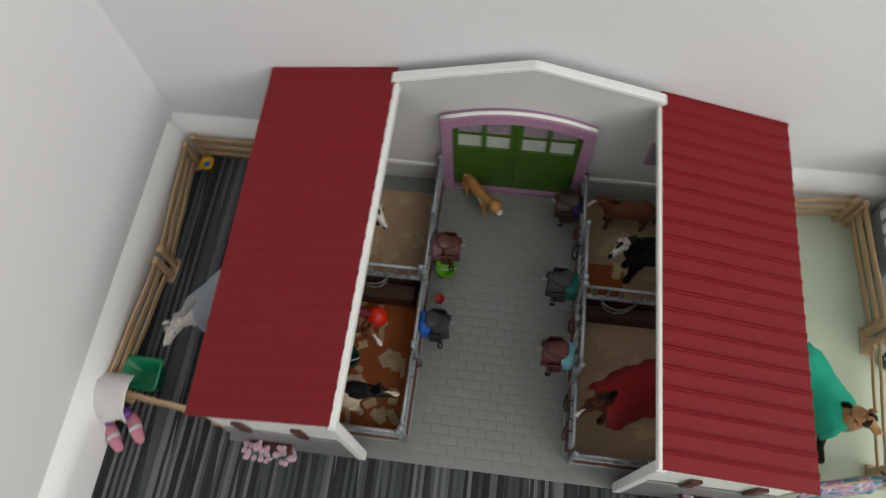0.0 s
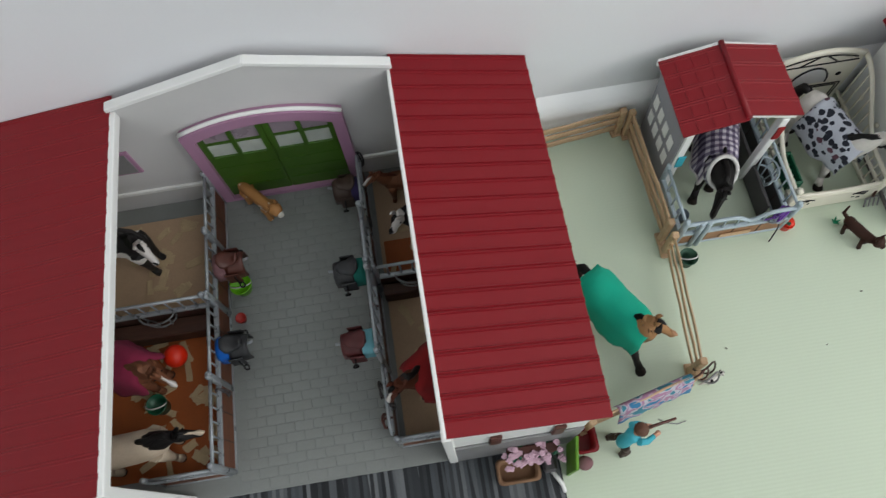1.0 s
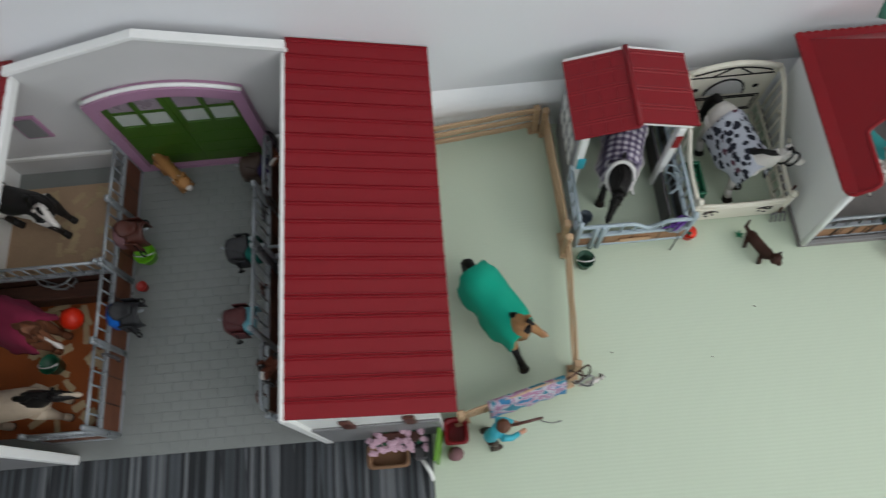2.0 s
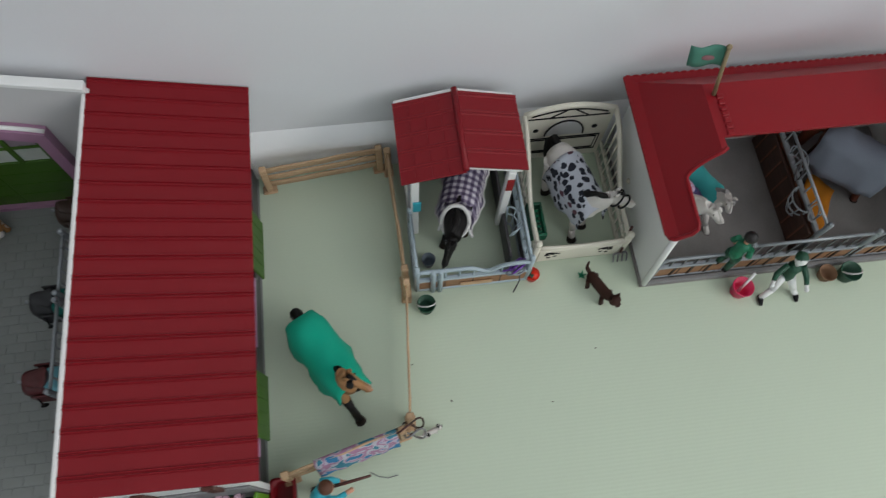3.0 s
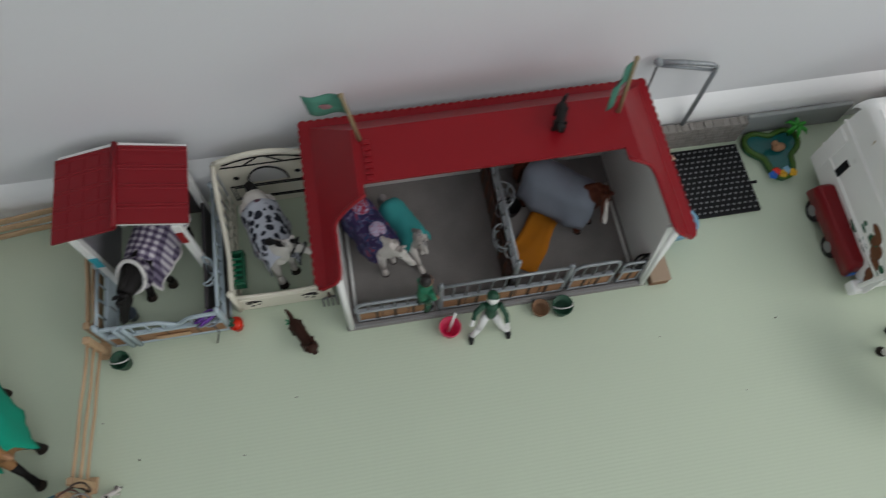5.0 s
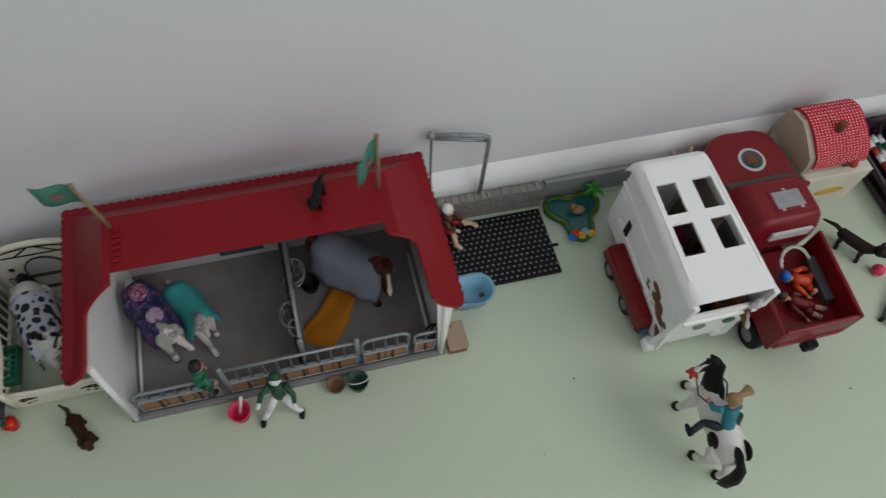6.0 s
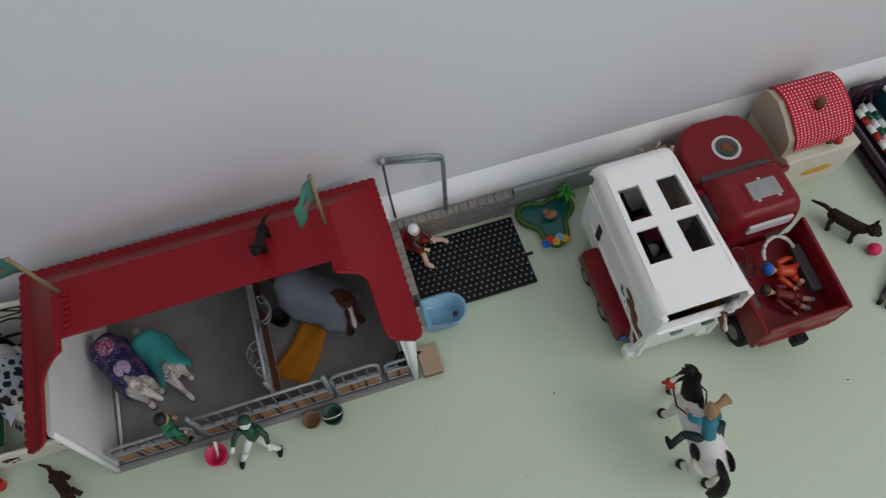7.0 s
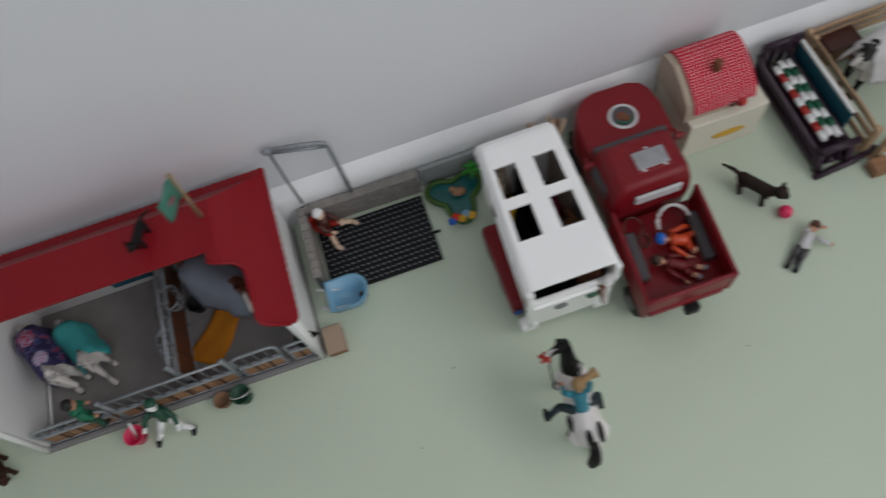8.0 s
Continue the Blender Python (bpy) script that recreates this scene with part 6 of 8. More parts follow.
    # tail
    tube(bm, [(-0.049, 0, 0.094), (-0.060, 0.001, 0.090), (-0.066, 0.002, 0.070), (-0.066, 0.003, 0.045), (-0.063, 0.003, 0.026)], [0.0045, 0.0062, 0.0078, 0.0068, 0.0016], 8, 1)
    # legs
    for k, (x, s) in enumerate(((0.034, -1), (0.034, 1), (-0.036, -1), (-0.036, 1))):
        y, sw = 0.0108 * s, swing[k]
        if k < 2:
            pts = [(x - 0.001, y, 0.078), (x, y, 0.060), (x + 0.35 * sw, y, 0.042), (x + 0.7 * sw, y, 0.022), (x + 0.9 * sw + 0.001, y, 0.012), (x + sw + 0.003, y, 0.006)]
            rr = [0.0105, 0.0088, 0.0060, 0.0041, 0.0048, 0.0046]
        else:
            pts = [(x, y, 0.080), (x + 0.003, y, 0.062), (x - 0.004 + 0.3 * sw, y, 0.042), (x - 0.006 + 0.7 * sw, y, 0.024), (x - 0.003 + 0.9 * sw, y, 0.013), (x + sw, y, 0.006)]
            rr = [0.0135, 0.0115, 0.0064, 0.0045, 0.0050, 0.0047]
        tube(bm, pts[:4], rr[:4], 8, 0)
        tube(bm, pts[2:] if socks else pts[3:], [r * 1.03 for r in (rr[2:] if socks else rr[3:])], 8, 1 if socks else 0)
        hx = pts[-1][0]
        tube(bm, [(hx - 0.001, y, 0.008), (hx, y, 0.004), (hx + 0.002, y, 0.0)], [0.0050, 0.0060, 0.0070], 10, 2)
    return single(name, bm, mats, label, "toy horse", m, group)


def rug(name, label, m, mat_r, drop=0.020, flare=0.004, trim=None, x0=-0.052, x1=0.044, seed=0):
    """A cloth thrown over a horse's back: a shell of two faces that hangs down both flanks."""
    rng = random.Random(seed)
    rings = horse_rings()

    def section(x):
        for (xa, za, aa, ba), (xb, zb, ab, bb) in zip(rings, rings[1:]):
            if xa <= x <= xb:
                t = (x - xa) / (xb - xa)
                return za + (zb - za) * t, aa + (ab - aa) * t, ba + (bb - ba) * t
        return rings[-1][1:]

    bm = bmesh.new()
    n, rows = 14, []
    waves = [rng.uniform(0, 6.28) for _ in range(4)]
    for off in (0.0, 0.0016):
        layer = []
        for k in range(n + 1):
            x = x0 + (x1 - x0) * k / n
            z, a, b = section(max(-0.049, min(0.046, x)))
            a, b = max(a, 0.012) + 0.0056 - off, max(b, 0.016) + 0.0030 - off
            ring = []
            for s in (-1, 1):
                col = [(s * (a + flare * h / drop + 0.0022 * math.sin(x * 120 + waves[0] + s) * h / drop + 0.0012 * math.sin(x * 260 + waves[3]) * h / drop), z - h) for h in (drop, drop * 0.75, drop * 0.5, drop * 0.25)]
                arcp = [(s * a * math.sin(t), z + b * math.cos(t)) for t in [math.pi / 2 * (1 - j / 6) for j in range(7 if s < 0 else 6)]]
                pts = col + arcp
                ring += pts if s < 0 else pts[::-1]
            layer.append([bm.verts.new((x + 0.0012 * math.sin(j * 0.8 + waves[1]), y, zz + 0.0009 * math.sin(x * 150 + j * 0.9 + waves[2]) + 0.0006 * math.sin(x * 330 - j * 0.5 + waves[3]))) for j, (y, zz) in enumerate(ring)])
        rows.append(layer)
    outer, inner = rows
    for k in range(n):
        for j in range(len(outer[0]) - 1):
            for lay in (outer, inner):
                f = bm.faces.new((lay[k][j], lay[k][j + 1], lay[k + 1][j + 1], lay[k + 1][j]))
                f.smooth = True
    for a, b in ((0, 0), (n, n)):
        for j in range(len(outer[0]) - 1):
            bm.faces.new((outer[a][j], outer[a][j + 1], inner[a][j + 1], inner[a][j]))
    for j in (0, len(outer[0]) - 1):
        for k in range(n):
            bm.faces.new((outer[k][j], outer[k + 1][j], inner[k + 1][j], inner[k][j]))
    if trim is None:
        return single(name, bm, mat_r, label, "horse rug", m, "horse rugs")
    th = thing(name, label, "horse rug", m, "horse rugs")
    edge = [tuple(v.co) for v in outer[n]]
    low = [tuple(outer[k][0].co) for k in range(n + 1)]
    low2 = [tuple(outer[k][-1].co) for k in range(n + 1)]
    part("cloth", bm, mat_r, th, local=True)
    for line in (edge, low, low2):
        q = bmesh.new()
        tube(q, line, 0.0018, 6)
        part("piping", q, trim, th, local=True)
    return th


def stand(x, y, heading, z=0.0, scale=1.0):
    return at(x, y, z, heading) @ Matrix.Diagonal((scale, scale, scale, 1))


h = stand(1.067, 0.709, -58)
toy_horse("toy_horse", "buckskin toy horse with black mane in the paddock", h, [C_BUCK, C_BLACK, C_HOOF, C_TAN], poll=(0.038, 0.000, 0.124), nose=(0.068, 0.016, 0.100), swing=(0.030, -0.006, -0.008, -0.02), blaze=0.2, socks=True)
rug("horse_rug", "plain green felt rug on the buckskin horse", h, M_GREEN_CLOTH, 0.030, 0.003, x1=0.049, seed=1)
h = stand(1.249, 0.905, -108)
toy_horse("toy_horse", "black toy horse with lowered head in the shelter", h, [C_BLACK, C_BLACK, C_HOOF, C_BLACK], thick=1.6, poll=(0.080, 0.001, 0.100), nose=(0.106, -0.004, 0.062), swing=(0.012, -0.01, 0.004, -0.008))
check_rug = rug("horse_rug", "dark checked cotton rug with white piping", h, M_CHECK, 0.024, 0.003, x1=0.054, trim=M_WHITE_CLOTH, seed=2)
q = bmesh.new()
n_dir = Vector((0.60, 0, 0.50)).normalized()
n_up = Vector((0, 1, 0)).cross(n_dir) * -1
tube(q, [Vector((0.056, 0, 0.096)) + Vector((0, 1, 0)) * (0.0165 * math.cos(a)) + n_up * (0.0215 * math.sin(a)) for a in [2 * math.pi * k / 24 for k in range(25)]], 0.0026, 7)
part("collar", q, M_WHITE_CLOTH, check_rug, "white bound neck opening", local=True)
q = bmesh.new()
skin_rings(q, [[Vector((0.048 + 0.009 * u, 0, 0.088 + 0.008 * u)) + Vector((0, 1, 0)) * ((0.0215 - 0.004 * u) * math.cos(a)) + n_up * ((0.024 - 0.002 * u) * math.sin(a)) for a in [2 * math.pi * k / 20 for k in range(20)]] for u in (0.0, 0.5, 1.0)], cap=False)
bmesh.ops.solidify(q, geom=q.faces[:], thickness=0.0012)
part("chest", q, M_CHECK, check_rug, local=True)
h = stand(1.391, 0.898, -73)
toy_horse("toy_horse", "white toy horse with black mane and bridle in the white pen", h, [C_WHITE, C_BLACK, C_HOOF, C_WHITE], poll=(0.050, 0.016, 0.119), nose=(0.070, 0.040, 0.106), swing=(0.008, -0.004, 0.004, -0.01))
rug("horse_rug", "pale grey fleece rug with dark spots", h, M_SPOT, 0.024, 0.002, x0=-0.028, x1=0.053, seed=3)
for u, w in ((0.25, 0.0105), (0.62, 0.0082)):
    q = bmesh.new()
    c = Vector((0.050, 0.016, 0.119)).lerp(Vector((0.070, 0.040, 0.106)), u * 0.84)
    dirn = Vector((0.020, 0.024, -0.013)).normalized()
    sd = dirn.cross(Vector((0, 0, 1))).normalized()
    up = sd.cross(dirn)
    tube(q, [h @ (c + sd * (w * math.cos(a)) + up * ((w + 0.0028) * math.sin(a) - 0.001)) for a in [2 * math.pi * k / 14 for k in range(15)]], 0.0013, 5)
    single("bridle_strap", q, M_BLACK, "thin black bridle strap round the white horse's head", "bridle", group="bridle straps")
h = stand(1.520, 0.880, -62, 0, 0.88)
toy_horse("toy_horse", "white toy horse in the stable's first stall", h, [C_WHITE, C_WHITE, C_HOOF, C_WHITE], poll=(0.058, 0.004, 0.110), nose=(0.084, 0.014, 0.084), swing=(0.006, -0.004, 0, 0))
purple = rug("horse_rug", "purple and blue patterned rug on the white horse", h, M_GALAXY, 0.026, 0.004, x1=0.038, seed=4)
q = bmesh.new()
ball(q, (-0.030, 0.002, 0.1055), 0.013, sx=1.15, sy=0.95, sz=0.16, segs=14)
part("medallion", q, M_MEDAL, purple, "red and pale blue patterned medallion", local=True)
q = bmesh.new()
ball(q, (0.014, 0.001, 0.1045), 0.012, sx=1.1, sy=0.95, sz=0.16, segs=14)
part("medallion", q, M_PALEMEDAL, purple, "pale lilac patterned medallion", local=True)
h = stand(1.561, 0.885, -60, 0, 0.76)
toy_horse("toy_foal", "pale grey toy foal with long legs", h, [C_WHITE, C_GREY, C_HOOF, C_WHITE], poll=(0.050, -0.004, 0.116), nose=(0.068, -0.006, 0.086), swing=(0.030, 0.0, -0.004, 0.006))
rug("horse_rug", "teal felt rug on the foal", h, M_TEAL_CLOTH, 0.026, 0.007, x0=-0.046, x1=0.040, seed=5)
h = stand(1.774, 0.898, -40)
toy_horse("toy_horse", "chestnut toy horse with white blaze in the second stall", h, [C_BAY, C_BAY, C_HOOF, C_WHITE], poll=(0.050, -0.002, 0.120), nose=(0.068, -0.026, 0.082), swing=(0.004, 0.01, -0.006, 0.0), blaze=0.9)
rug("horse_rug", "blue-grey felt rug on the chestnut horse", h, M_BLUEGREY_CLOTH, 0.034, 0.008, x1=0.048, seed=6)
h = stand(0.330, 0.744, -128)
toy_horse("toy_horse", "white toy horse in the carpeted side pen", h, [C_WHITE, C_GREY, C_HOOF, C_WHITE], poll=(0.060, 0.004, 0.104), nose=(0.088, 0.004, 0.074))
rug("horse_rug", "light blue-grey felt rug on the white horse", h, M_GREY_CLOTH, 0.028, 0.008, seed=7)
h = stand(0.463, 0.902, -18)
toy_horse("toy_horse", "black and white patched toy horse in a sandy stall", h, [C_BWPINTO, C_BLACK, C_HOOF, C_WHITE], poll=(0.056, -0.010, 0.114), nose=(0.078, -0.026, 0.086), blaze=0.2, head_dark=True, dark_neck=True)
h = stand(0.472, 0.742, -24)
toy_horse("toy_horse", "chestnut toy horse with white blaze in a straw stall", h, [C_BROWN, C_BROWN, C_HOOF, C_WHITE], poll=(0.060, 0.0, 0.108), nose=(0.084, -0.006, 0.076))
rug("horse_rug", "raspberry felt rug on the chestnut horse", h, M_PINK_CLOTH, 0.024, 0.006, seed=8)
h = stand(0.486, 0.640, 4)
toy_horse("toy_horse", "cream toy horse with black head and mane", h, [C_SIAM, C_BLACK, C_HOOF, C_BLACK], poll=(0.064, -0.002, 0.100), nose=(0.092, -0.002, 0.078), head_dark=True)
h = stand(0.846, 0.938, 182, 0.0, 0.66)
toy_horse("toy_foal", "small brown and white toy foal looking over the stall fence", h, [C_BROWN, C_BAY, C_HOOF, C_WHITE], blaze=1.1, poll=(0.062, 0.0, 0.116), nose=(0.090, 0.010, 0.096))
h = stand(0.888, 0.868, 188)
toy_horse("toy_horse", "black toy horse with white face in the barn", h, [C_BLACK, C_BLACK, C_HOOF, C_WHITE], poll=(0.056, 0.002, 0.116), nose=(0.074, 0.012, 0.086), blaze=0.2, head_dark=True, dark_neck=True)
h = stand(0.853, 0.684, 208)
toy_horse("toy_horse", "dark bay toy horse with white muzzle", h, [C_BAY, C_BLACK, C_HOOF, C_WHITE], poll=(0.056, 0.0, 0.108), nose=(0.078, 0.002, 0.070))
rug("horse_rug", "crimson felt rug on the dark bay horse", h, M_RED_CLOTH, 0.026, 0.008, seed=9)
h = stand(2.160, 0.590, 85)
toy_horse("toy_horse", "black and white pinto toy horse ridden on the open floor", h, [C_RIDER, C_BLACK, C_HOOF, C_BLACK], poll=(0.060, 0.002, 0.126), nose=(0.056, 0.026, 0.104), swing=(0.03, 0.004, -0.016, 0.012), head_dark=True, dark_neck=True, patches=((-0.022, 1, 0.080, 0.9), (-0.040, -0.6, 0.094, 1.0), (-0.046, 0.2, 0.098, 0.9)))
q = bmesh.new()
ball(q, (2.140, 0.648, 0.107), 0.0062, sz=0.9, segs=10)
for dx, dy in ((-0.007, 0.002), (-0.006, -0.005), (0.001, -0.007)):
    tube(q, [(2.140, 0.648, 0.107), (2.140 + dx * 1.3, 0.648 + dy * 1.3, 0.107)], [0.004, 0.0018], 6)
single("noseband", q, M_REDPAINT, "red noseband on the ridden black and white horse", "bridle")
for pts in ([(2.141, 0.645, 0.108), (2.138, 0.622, 0.098), (2.146, 0.604, 0.104)], [(2.160, 0.650, 0.116), (2.176, 0.626, 0.104), (2.164, 0.606, 0.106)]):
    q = bmesh.new()
    tube(q, pts, 0.0011, 5)
    single("rein", q, M_BLACK, "thin black rein of the ridden horse", "rein", group="reins")
h = stand(2.234, 0.760, -92, 0.028, 0.9)
toy_horse("toy_horse", "brown toy horse looking out of the trailer", h, [C_BROWN, C_BROWN, C_HOOF, C_WHITE], poll=(0.056, 0.0, 0.104), nose=(0.086, -0.002, 0.084))
h = stand(2.748, 0.912, 196)
toy_horse("toy_horse", "white toy horse with dark legs in the far wooden pen", h, [C_PINTO, C_BLACK, C_HOOF, C_WHITE], poll=(0.050, 0.0, 0.112), nose=(0.070, 0.0, 0.084), socks=True)
rug("horse_rug", "off-white cloth rug on the horse in the far pen", h, M_WHITE_CLOTH, 0.028, 0.010, seed=10)


# ---- small toy animals ----
def critter(name, label, category, m, mats, L=0.05, tail_up=False, stretch=1.0):
    """A small moulded cat or dog. mats: fur, nose."""
    bm = bmesh.new()
    X, Y, Z = Vector((1, 0, 0)), Vector((0, 1, 0)), Vector((0, 0, 1))
    s = L / 0.05
    skin_rings(bm, [ellipse((x * s, 0, z * s), Y, Z, a * s, b * s, 10) for x, z, a, b in ((-0.021, 0.017, 0.002, 0.003), (-0.018, 0.017, 0.0046, 0.0056), (-0.006, 0.0165, 0.0050, 0.0060), (0.008, 0.0165, 0.0050, 0.0062), (0.015, 0.018, 0.0046, 0.0056), (0.020, 0.021, 0.0035, 0.0042))], 0)
    ball(bm, Vector((0.0235, 0, 0.0245)) * s, 0.0062 * s, 0, sx=1.05, sy=0.95, sz=0.92)
    ball(bm, Vector((0.0295, 0, 0.0228)) * s, 0.0030 * s, 1, segs=8)
    for k in (-1, 1):
        e = Vector((0.0215, 0.0038 * k, 0.0285)) * s
        tube(bm, [e, e + Vector((0, 0.0005 * k, 0.0055)) * s], [0.0022 * s, 0.0003], 6, 0)
        for x in (0.011, -0.014):
            tube(bm, [(x * s, 0.0036 * k * s, 0.016 * s), ((x + 0.001) * s, 0.0040 * k * s, 0.008 * s), ((x + 0.0035) * s * stretch, 0.0042 * k * s, 0.001 * s)], [0.0034 * s, 0.0022 * s, 0.0026 * s], 7, 0)
    end = (-0.028, 0.0, 0.036) if tail_up else (-0.040, 0.004, 0.014)
    tube(bm, [(-0.019 * s, 0, 0.019 * s), (-0.027 * s, 0.001 * s, 0.020 * s), Vector(end) * s], [0.0022 * s, 0.0020 * s, 0.0010 * s], 6, 0)
    return single(name, bm, mats, label, category, m)


C_DARKCAT = coat("dark_tabby_fur_paint", (0.022, 0.012, 0.010))
critter("toy_cat", "ginger and white toy cat on the grey barn aisle", "toy cat", at(0.640, 0.955, 0.0066, -48), [C_TABBY, C_WHITE], 0.082)
critter("toy_dog", "dark brown toy dog with lowered head on the green floor", "toy dog", at(1.413, 0.774, 0, -62) @ Matrix.Diagonal((1.05, 1.4, 1.15, 1)), [C_DOG, C_DOG], 0.052, True)
critter("toy_cat", "dark toy cat pushing a pink ball", "toy cat", at(2.510, 0.796, 0, -56) @ Matrix.Diagonal((1, 1.3, 1.2, 1)), [C_DARKCAT, C_BLACK], 0.068)
pup = critter("toy_puppy", "tiny white puppy with black patches beside the fence", "toy dog", at(1.176, 0.621, 0, 20) @ Matrix.Diagonal((1, 1.3, 1.1, 1)), [C_WHITE, C_BLACK], 0.024)
for x, y, z, r in ((0.0105, 0.0015, 0.0140, 0.0021), (-0.004, -0.0012, 0.0098, 0.0024)):
    q = bmesh.new()
    ball(q, (x, y, z), r, sz=0.6, segs=8)
    part("patch", q, C_BLACK, pup, local=True)
critter("toy_cat", "black toy cat climbing on the red stable roof", "toy cat", at(1.742, 0.906, 0.2225, 250) @ Matrix.Diagonal((1, 1.4, 1.1, 1)), [C_BLACK, C_BLACK], 0.040)
q = bmesh.new()
ball(q, (2.535, 0.752, 0.0095), 0.0095, segs=14)
single("toy_ball", q, M_PINK, "pink toy ball beside the dark cat", "ball")
q = bmesh.new()
ball(q, (0.527, 0.752, 0.036), 0.0145, segs=16)
single("toy_ball", q, M_REDBALL, "bright orange-red ball hanging in the stall", "ball")


# ---- toy dolls ----
def toy_doll(name, label, m, mats, feet=((0.0, -0.006, 0), (0.0, 0.006, 0)), hands=((0.012, -0.02, 0.036), (0.012, 0.02, 0.036)), hip=0.036, lean=(0.0, 0.0), knees=None, hat=False, group="toy dolls", bare=False, tail=None):
    """One moulded figure. mats: skin, hair, top, trousers, shoes."""
    bm = bmesh.new()
    H = Vector((0, 0, hip))
    S = H + Vector((lean[0], lean[1], 0.023))
    up = (S - H).normalized()
    tube(bm, [H - up * 0.003, H + up * 0.004, H + up * 0.012, S - up * 0.003, S + up * 0.001], [0.006, 0.0074, 0.0064, 0.0082, 0.004], 10, 2)
    tube(bm, [S, S + up * 0.006], 0.0028, 8, 0)
    head = S + up * 0.0115
    ball(bm, head, 0.0068, 0, sz=1.12, segs=12)
    ball(bm, head + up * 0.0022 - Vector((0.0016, 0, 0)), 0.0073, 1, sz=0.95, segs=12)
    if hat:
        tube(bm, [head + up * 0.004, head + up * 0.0045, head + up * 0.0052], [0.0115, 0.012, 0.008], 16, 1)
        ball(bm, head + up * 0.006, 0.0082, 1, segs=12)
    if tail:
        e = head + Vector(tail)
        tube(bm, [head, head.lerp(e, 0.45), head.lerp(e, 0.62), e], [0.0062, 0.0034, 0.0036, 0.0060], 8, 1)
    for k, ft in enumerate(feet):
        s = -1 if k == 0 else 1
        a, b = H + Vector((0, 0.0042 * s, 0)), Vector(ft)
        kn = Vector(knees[k]) if knees else a.lerp(b, 0.5) + Vector((0.004, 0, 0))
        tube(bm, [a, a.lerp(kn, 0.5), kn], [0.0052, 0.0048, 0.0040], 8, 3)
        tube(bm, [kn.lerp(a, 0.05), kn.lerp(b, 0.5), b + Vector((0, 0, 0.003))], [0.0039, 0.0036, 0.0032], 8, 0 if bare else 3)
        tube(bm, [b + Vector((-0.003, 0, 0.0025)), b + Vector((0.004, 0, 0.0026)), b + Vector((0.0095, 0, 0.0018))], [0.0028, 0.0034, 0.0018], 8, 4)
    for k, hd in enumerate(hands):
        s = -1 if k == 0 else 1
        a, b = S + Vector((0, 0.0085 * s, -0.001)), Vector(hd)
        el = a.lerp(b, 0.5) + Vector((-0.002, 0.003 * s, -0.002))
        tube(bm, [a, el, el.lerp(b, 0.6)], [0.0036, 0.0032, 0.0026], 8, 2)
        tube(bm, [el.lerp(b, 0.55), b], [0.0024, 0.0021], 8, 0)
        ball(bm, b, 0.0028, 0, segs=8)
    return single(name, bm, mats, label, "doll", m, group)


M_PALESKIN = plain("pale_doll_skin_paint", (0.66, 0.47, 0.34), rough=0.55, var=0.05)
M_REDDARK = plain("dark_red_doll_paint", (0.15, 0.010, 0.012), rough=0.6, var=0.15)
M_SHIRT = plain("green_checked_shirt_paint", (0.006, 0.15, 0.075), rough=0.6, var=0.5, vscale=160)
M_TANHAIR = plain("tan_doll_hair", (0.29, 0.18, 0.075), rough=0.5, var=0.15)
M_TEALTROUSERS = plain("near_black_teal_paint", (0.004, 0.018, 0.024), rough=0.55)
M_TEALTOP = plain("teal_cyan_paint", (0.02, 0.20, 0.26), rough=0.55, var=0.35, vscale=120)
toy_doll("toy_doll", "doll in turquoise shirt and brown trousers fishing with a rod", at(1.042, 0.563, 0, 10) @ Matrix.Diagonal((1.15, 1.15, 1.15, 1)), [M_SKIN, M_HAIRBROWN, M_TURQ, M_DKBROWN, M_DKBROWN], feet=((0.002, -0.010, 0), (-0.004, 0.010, 0)), hands=((0.034, -0.004, 0.046), (0.030, 0.004, 0.046)), lean=(0.010, 0.002))
q = bmesh.new()
tube(q, [(1.062, 0.571, 0.056), (1.084, 0.574, 0.058), (1.104, 0.577, 0.059)], [0.0020, 0.0018, 0.0014], 6)
single("fishing_rod", q, M_LEATHER, "short brown fishing rod held by the doll", "rod", smooth=True)
toy_doll("toy_doll", "jockey doll in green and white striding over the floor", at(1.652, 0.757, 0, 262) @ Matrix.Diagonal((1.12, 1.12, 1.12, 1)), [M_WHITE, M_JOCKEY, M_JOCKEY, M_WHITE, M_BLACK], feet=((0.018, -0.021, 0), (0.012, 0.022, 0)), hands=((0.014, -0.022, 0.036), (0.018, 0.018, 0.034)), lean=(-0.004, 0.0), hip=0.031)
toy_doll("toy_doll", "dark-haired doll in green checked shirt sitting on the stable gate", at(1.569, 0.779, 0.036, 30) @ Matrix.Diagonal((1.12, 1.12, 1.12, 1)), [M_SKIN, M_HAIRBLACK, M_SHIRT, M_JOCKEY, M_BLACK], feet=((0.0, -0.006, 0), (0.0, 0.006, 0)), hands=((0.010, -0.010, 0.036), (0.012, 0.010, 0.036)), lean=(0.004, 0.001), hip=0.0375)
toy_doll("toy_doll", "seated doll with white cap, brown waistcoat and red shorts", at(1.921, 0.960, 0.0066, -42) @ Matrix.Diagonal((1.12, 1.12, 1.12, 1)), [M_PALESKIN, M_WHITE, M_LEATHER, M_REDPAINT, M_PALESKIN], bare=True, feet=((0.024, -0.018, 0.0), (0.026, 0.022, 0.0)), knees=((0.015, -0.010, 0.014), (0.016, 0.012, 0.014)), hands=((0.020, -0.006, 0.018), (0.022, 0.008, 0.018)), hip=0.010)
